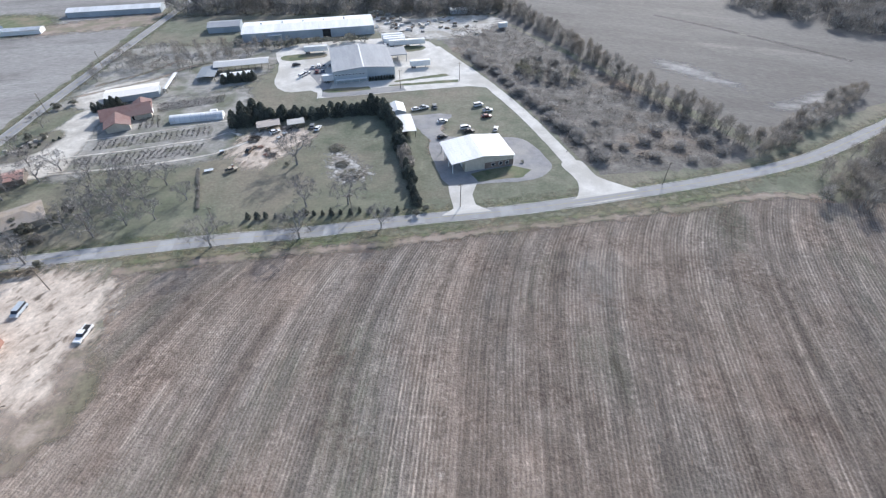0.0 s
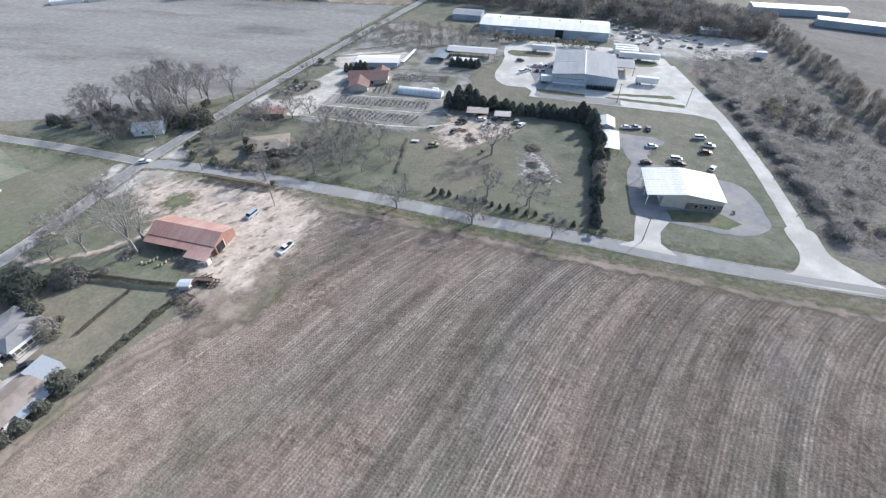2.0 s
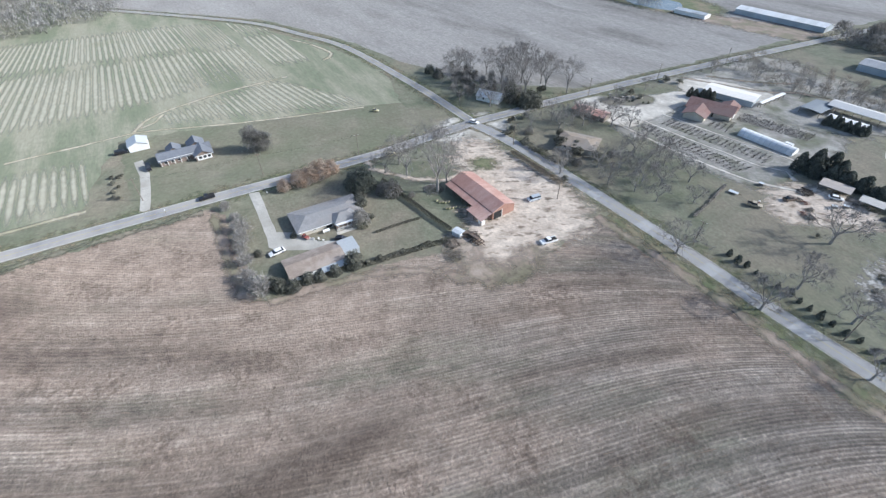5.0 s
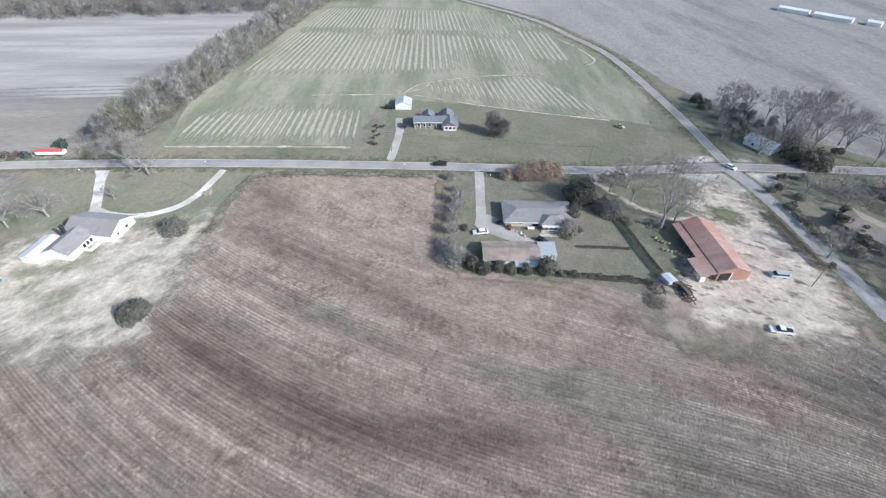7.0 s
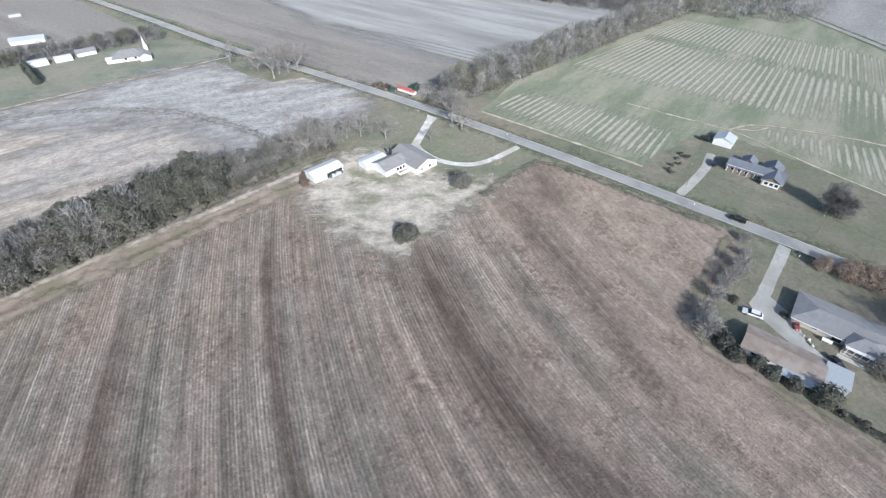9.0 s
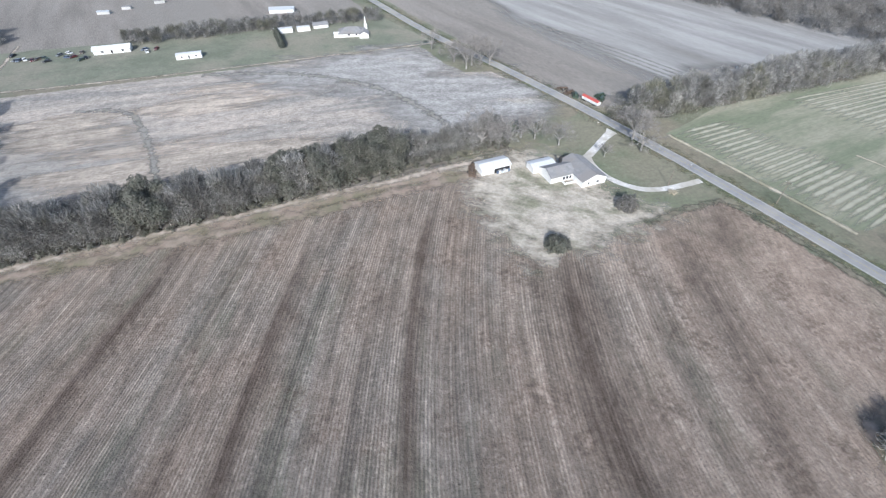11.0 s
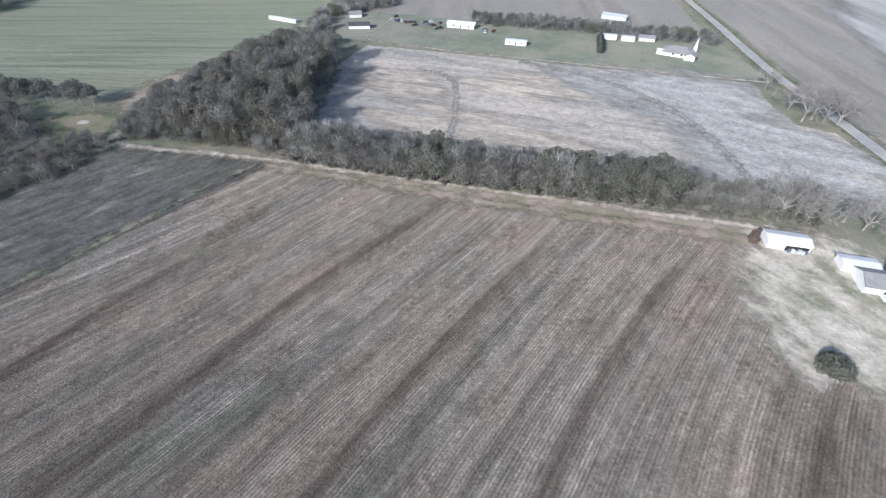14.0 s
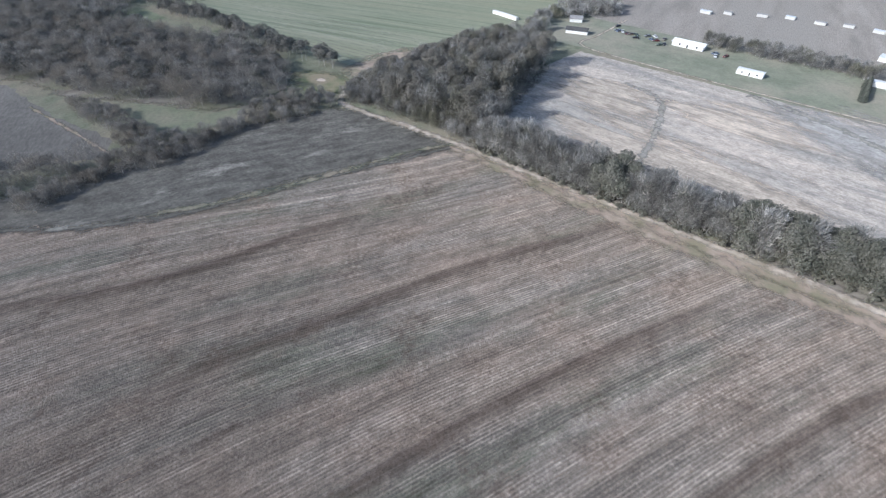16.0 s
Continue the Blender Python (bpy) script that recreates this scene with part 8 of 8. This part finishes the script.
# plant beds of the nursery: rows of dark pots
def plant_bed(corners, step, label, name="plant_bed", h=0.35):
    (ax, ay), (bx, by), (cx, cy), (dx, dy) = corners
    lump = Lump()
    n = int(math.hypot(bx - ax, by - ay) / step)
    for i in range(n):
        t = (i + 0.5) / n
        p, q = np.array((ax + (bx - ax) * t, ay + (by - ay) * t)), np.array((dx + (cx - dx) * t, dy + (cy - dy) * t))
        q = q + 0.04 * (np.array((bx - ax, by - ay)) / math.hypot(bx - ax, by - ay)) * np.linalg.norm(q - p) * (1 - t)
        k = int(np.linalg.norm(q - p) / 0.3)
        s = np.linspace(0, 1, max(k, 2))[:, None]
        c = np.concatenate([p + (q - p) * s + RNG.normal(scale=0.3, size=(len(s), 2)), 0.15 + h * RNG.random((len(s), 1))], 1)
        c = c[RNG.random(len(c)) < 0.72 + 0.28 * RNG.random()]
        lump.leaves(np.repeat(c, 4, 0) + RNG.normal(scale=0.22, size=(4 * len(c), 3)) * np.array((1, 1, 0.5)), 0.2)
    ob = lump.object(name, MULCH)
    return tagged(ob, label, "plants", kind="stuff")


for c, slant in (([(-143, 148), (-99, 158.5), (-98, 167.5), (-146, 155.5)], 2.1), ([(-143, 161.5), (-99, 174.5), (-101, 182.5), (-145, 169)], 2.1), ([(-133, 179), (-124, 182), (-129, 193.5), (-138, 192)], 2.1), ([(-132, 196), (-105, 207), (-107, 215), (-136, 205)], 1.2)):
    patch("bed_soil", c, BED_GROUND, 0.035, 0.4, 2, "weedy brown ground under the plant beds", "ground")
    plant_bed(c, slant, "slanting rows of dark potted plants in the nursery")


def heap(name, x, y, r, h, material, label, n=120, size=0.6):
    lump = Lump()
    a, t = RNG.random(n) * 6.28, RNG.random(n) ** 0.5
    c = np.stack([x + r * t * np.cos(a), y + r * t * np.sin(a), h * (1 - t ** 1.5) + 0.15], 1)
    for p in c:
        d = RNG.normal(size=3) * size
        d[2] *= 0.4
        lump.tube(p - d, p + d, 0.07, 0.04, 3)
    lump.leaves(c, size * 0.5)
    tagged(lump.object(name, material), label, "heap", kind="stuff")


heap("brush_pile", -43, 162.5, 3.2, 1.2, GREY_TWIG, "pile of grey cut brush", 160)
heap("brush_pile", -34, 143, 4.5, 0.7, GREY_TWIG, "burnt brush and ash heap", 160)
heap("brush_pile", -39, 150, 2.6, 0.6, GREY_TWIG, "thin heap of ash and sticks", 90)
heap("junk_heap", -79, 170, 2.6, 1.2, DARK_BRUSH, "heap of scrap wood and metal", 120)
heap("junk_heap", -68, 157.4, 1.6, 0.8, WOOD, "heap of scrap timber", 60)
heap("brush_pile", -103.0, 41.0, 2.6, 1.0, WOOD, "heap of pale scrap wood at the hedge's end", 120)
heap("brush_pile", -97.5, 39.0, 3.0, 0.6, GREY_TWIG, "dead brush at the field's corner", 110)
heap("brush_pile", -127.5, -110.5, 1.6, 0.6, STRAW, "small heap of straw and branches on the lawn", 60)
for x, y in [(-125.1, 46.0), (-124.8, 46.9), (-124.2, 47.8), (-124.0, 48.9), (-120.8, 46.7), (-120.4, 47.7), (-120.2, 48.9), (-120.2, 50.1), (-119.7, 51.1), (-119.2, 52.3), (-119.0, 53.3), (-126.6, 45.4)]:
    b = empty("garden_stake", x, y, 20, label="short weathered tan board standing in grass", category="board", group="boards behind the barn")
    box_part("board", (-0.16, 0.16, -0.45, 0.45, 0, 0.75), HAY, b)
    box_part("cap", (-0.2, 0.2, -0.5, 0.5, 0.75, 0.8), WOOD, b)
heap("brush_pile", -133.8, 46.7, 3.4, 1.0, PALE_TWIG, "heap of pale branches under the tall tree", 150)
# slabs of junk by the road: cart, pallets, well cover
def cart(x, y, rot, label):
    base = empty("flat_cart", x, y, rot, label=label, category="trailer")
    box_part("deck", (-1.6, 1.6, -0.8, 0.8, 0.55, 0.7), TIN, base)
    box_part("tongue", (1.6, 2.8, -0.05, 0.05, 0.5, 0.6), DARK, base)
    wheels(base, (-0.2,), 0.95, 0.3, 0.18)


cart(-128.7, 3.4, 60, "small white utility trailer by the house")
cart(-89, 146, 20, "flat trailer with pale tarpaulin")
for x, y in ((-108, 100.2), (-86, 104.0), (-62, 107.4), (-36, 111.2), (-8, 116.4), (22, 120.6)):
    b = patch("road_repair", [(x - 2.4, y - 3.0), (x + 2.2, y - 2.2), (x + 1.6, y + 2.6), (x - 2.8, y + 1.8)], PATCH_ASPHALT, 0.1, 0.15, 1, "paler repaired square in the asphalt", "marking")


for i in range(24):
    u = 13 * RNG.random() - 6.5
    x, y = -169 + 0.42 * u * 1.5 + RNG.normal() * 2.4, 166 + 1.45 * u + RNG.normal() * 1.5
    if i % 3 == 0:
        b = empty("stone_block", x, y, RNG.random() * 90, label="rough pale garden stone on display", category="stone", group="nursery display")
        box_part("slab", (-0.7, 0.7, -0.5, 0.5, 0, 0.5 + 0.4 * RNG.random()), paint("pale_stone", (0.5, 0.47, 0.42), 0.9), b, bevel=0.12)
        box_part("base", (-0.8, 0.8, -0.6, 0.6, -0.05, 0.08), CONCRETE, b)
    else:
        b = copy_thing(KEEP_SHRUB, Matrix.LocRotScale((x, y, 0), Euler((0, 0, i)), (0.7, 0.7, 0.45)))
        tagged(b, "dark potted evergreen on display in the nursery", group="nursery display plants")


def lumber_stack(x, y, rot, L, W, h, colour, label):
    """Boards stacked in bundles on bearers."""
    base = empty("lumber_stack", x, y, rot, label=label, category="stack", group="lumber yard")
    m = paint(colour, STACKS[colour], 0.8)
    for k in range(3):
        z = 0.2 + k * h / 3
        box_part("bundle", (-L / 2 + 0.2 * k, L / 2 - 0.1 * k, -W / 2, W / 2 - 0.15 * k, z, z + h / 3 - 0.12), m, base)
        for px in (-L / 3, L / 3):
            box_part("bearer", (px - 0.06, px + 0.06, -W / 2, W / 2, z - 0.12 if k else 0, z), WOOD, base)
    return base


STACKS = {"pale_boards": (0.55, 0.5, 0.42), "grey_boards": (0.33, 0.32, 0.3), "white_wrap": (0.68, 0.68, 0.67), "brown_boards": (0.26, 0.2, 0.15)}
for i in range(26):
    u, v = i % 7, i // 7
    x, y = -54 + 5.2 * u + 1.6 * v + RNG.normal() * 0.8, 342 - 4.6 * u - 1.0 * v + 5.5 * v + RNG.normal() * 0.8
    c = ("pale_boards", "grey_boards", "white_wrap", "brown_boards")[int(RNG.integers(4))]
    lumber_stack(x, y, 12 + 90 * (i % 5 == 0), 3.2 + 2 * RNG.random(), 1.4, 1.0 + 0.9 * RNG.random(), c, c.replace("_", " ") + " stacked in bundles on bare ground")
for i in range(26):
    x, y = -4 + 17 * RNG.normal(), 322 + 10 * RNG.normal()
    c = ("pale_boards", "grey_boards", "white_wrap", "brown_boards")[int(RNG.integers(4))]
    lumber_stack(x, y, 180 * RNG.random(), 2.2 + 2 * RNG.random(), 1.2, 0.7 + 0.9 * RNG.random(), c, c.replace("_", " ") + " stacked in bundles on bare ground")
semi_trailer(40.1, 316.4, 20, 6, "short white trailer standing in the scrub")
for i in range(22):
    x, y = -90 + 38 * RNG.random(), 143 + 36 * RNG.random()
    if not inside(x, y, [(-90, 160), (-82, 144), (-70, 146), (-56, 172), (-66, 180), (-86, 176)]):
        continue
    k = i % 4
    if k == 0:
        heap("scrap_heap", x, y, 1.1, 0.6, (WOOD, DARK_BRUSH, RED_WALL)[i % 3], "small heap of rusty scrap in the junk yard", 40, 0.45)
    elif k == 1:
        b = empty("crate", x, y, RNG.random() * 90, label="grey wooden crate in the junk yard", category="crate", group="junk yard clutter")
        box_part("side", (-0.8, 0.8, -0.6, 0.6, 0, 0.9), WOOD, b, bevel=0.04)
        box_part("lid", (-0.85, 0.85, -0.65, 0.65, 0.9, 0.98), TIN, b)
    else:
        b = empty("drum", x, y, 0, label="rusty white steel drum in the junk yard", category="drum", group="junk yard clutter")
        part("shell", rod(bmesh.new(), (0, 0, 0), (0, 0, 0.9), 0.32, 0.32, 10), (WHITE_METAL, RED_WALL)[i % 2], b)
        part("rim", rod(bmesh.new(), (0, 0, 0.88), (0, 0, 0.94), 0.34, 0.34, 10), TIN, b)
for c in KEEP_SHRUB.children_recursive + [KEEP_SHRUB]:
    bpy.data.objects.remove(c)
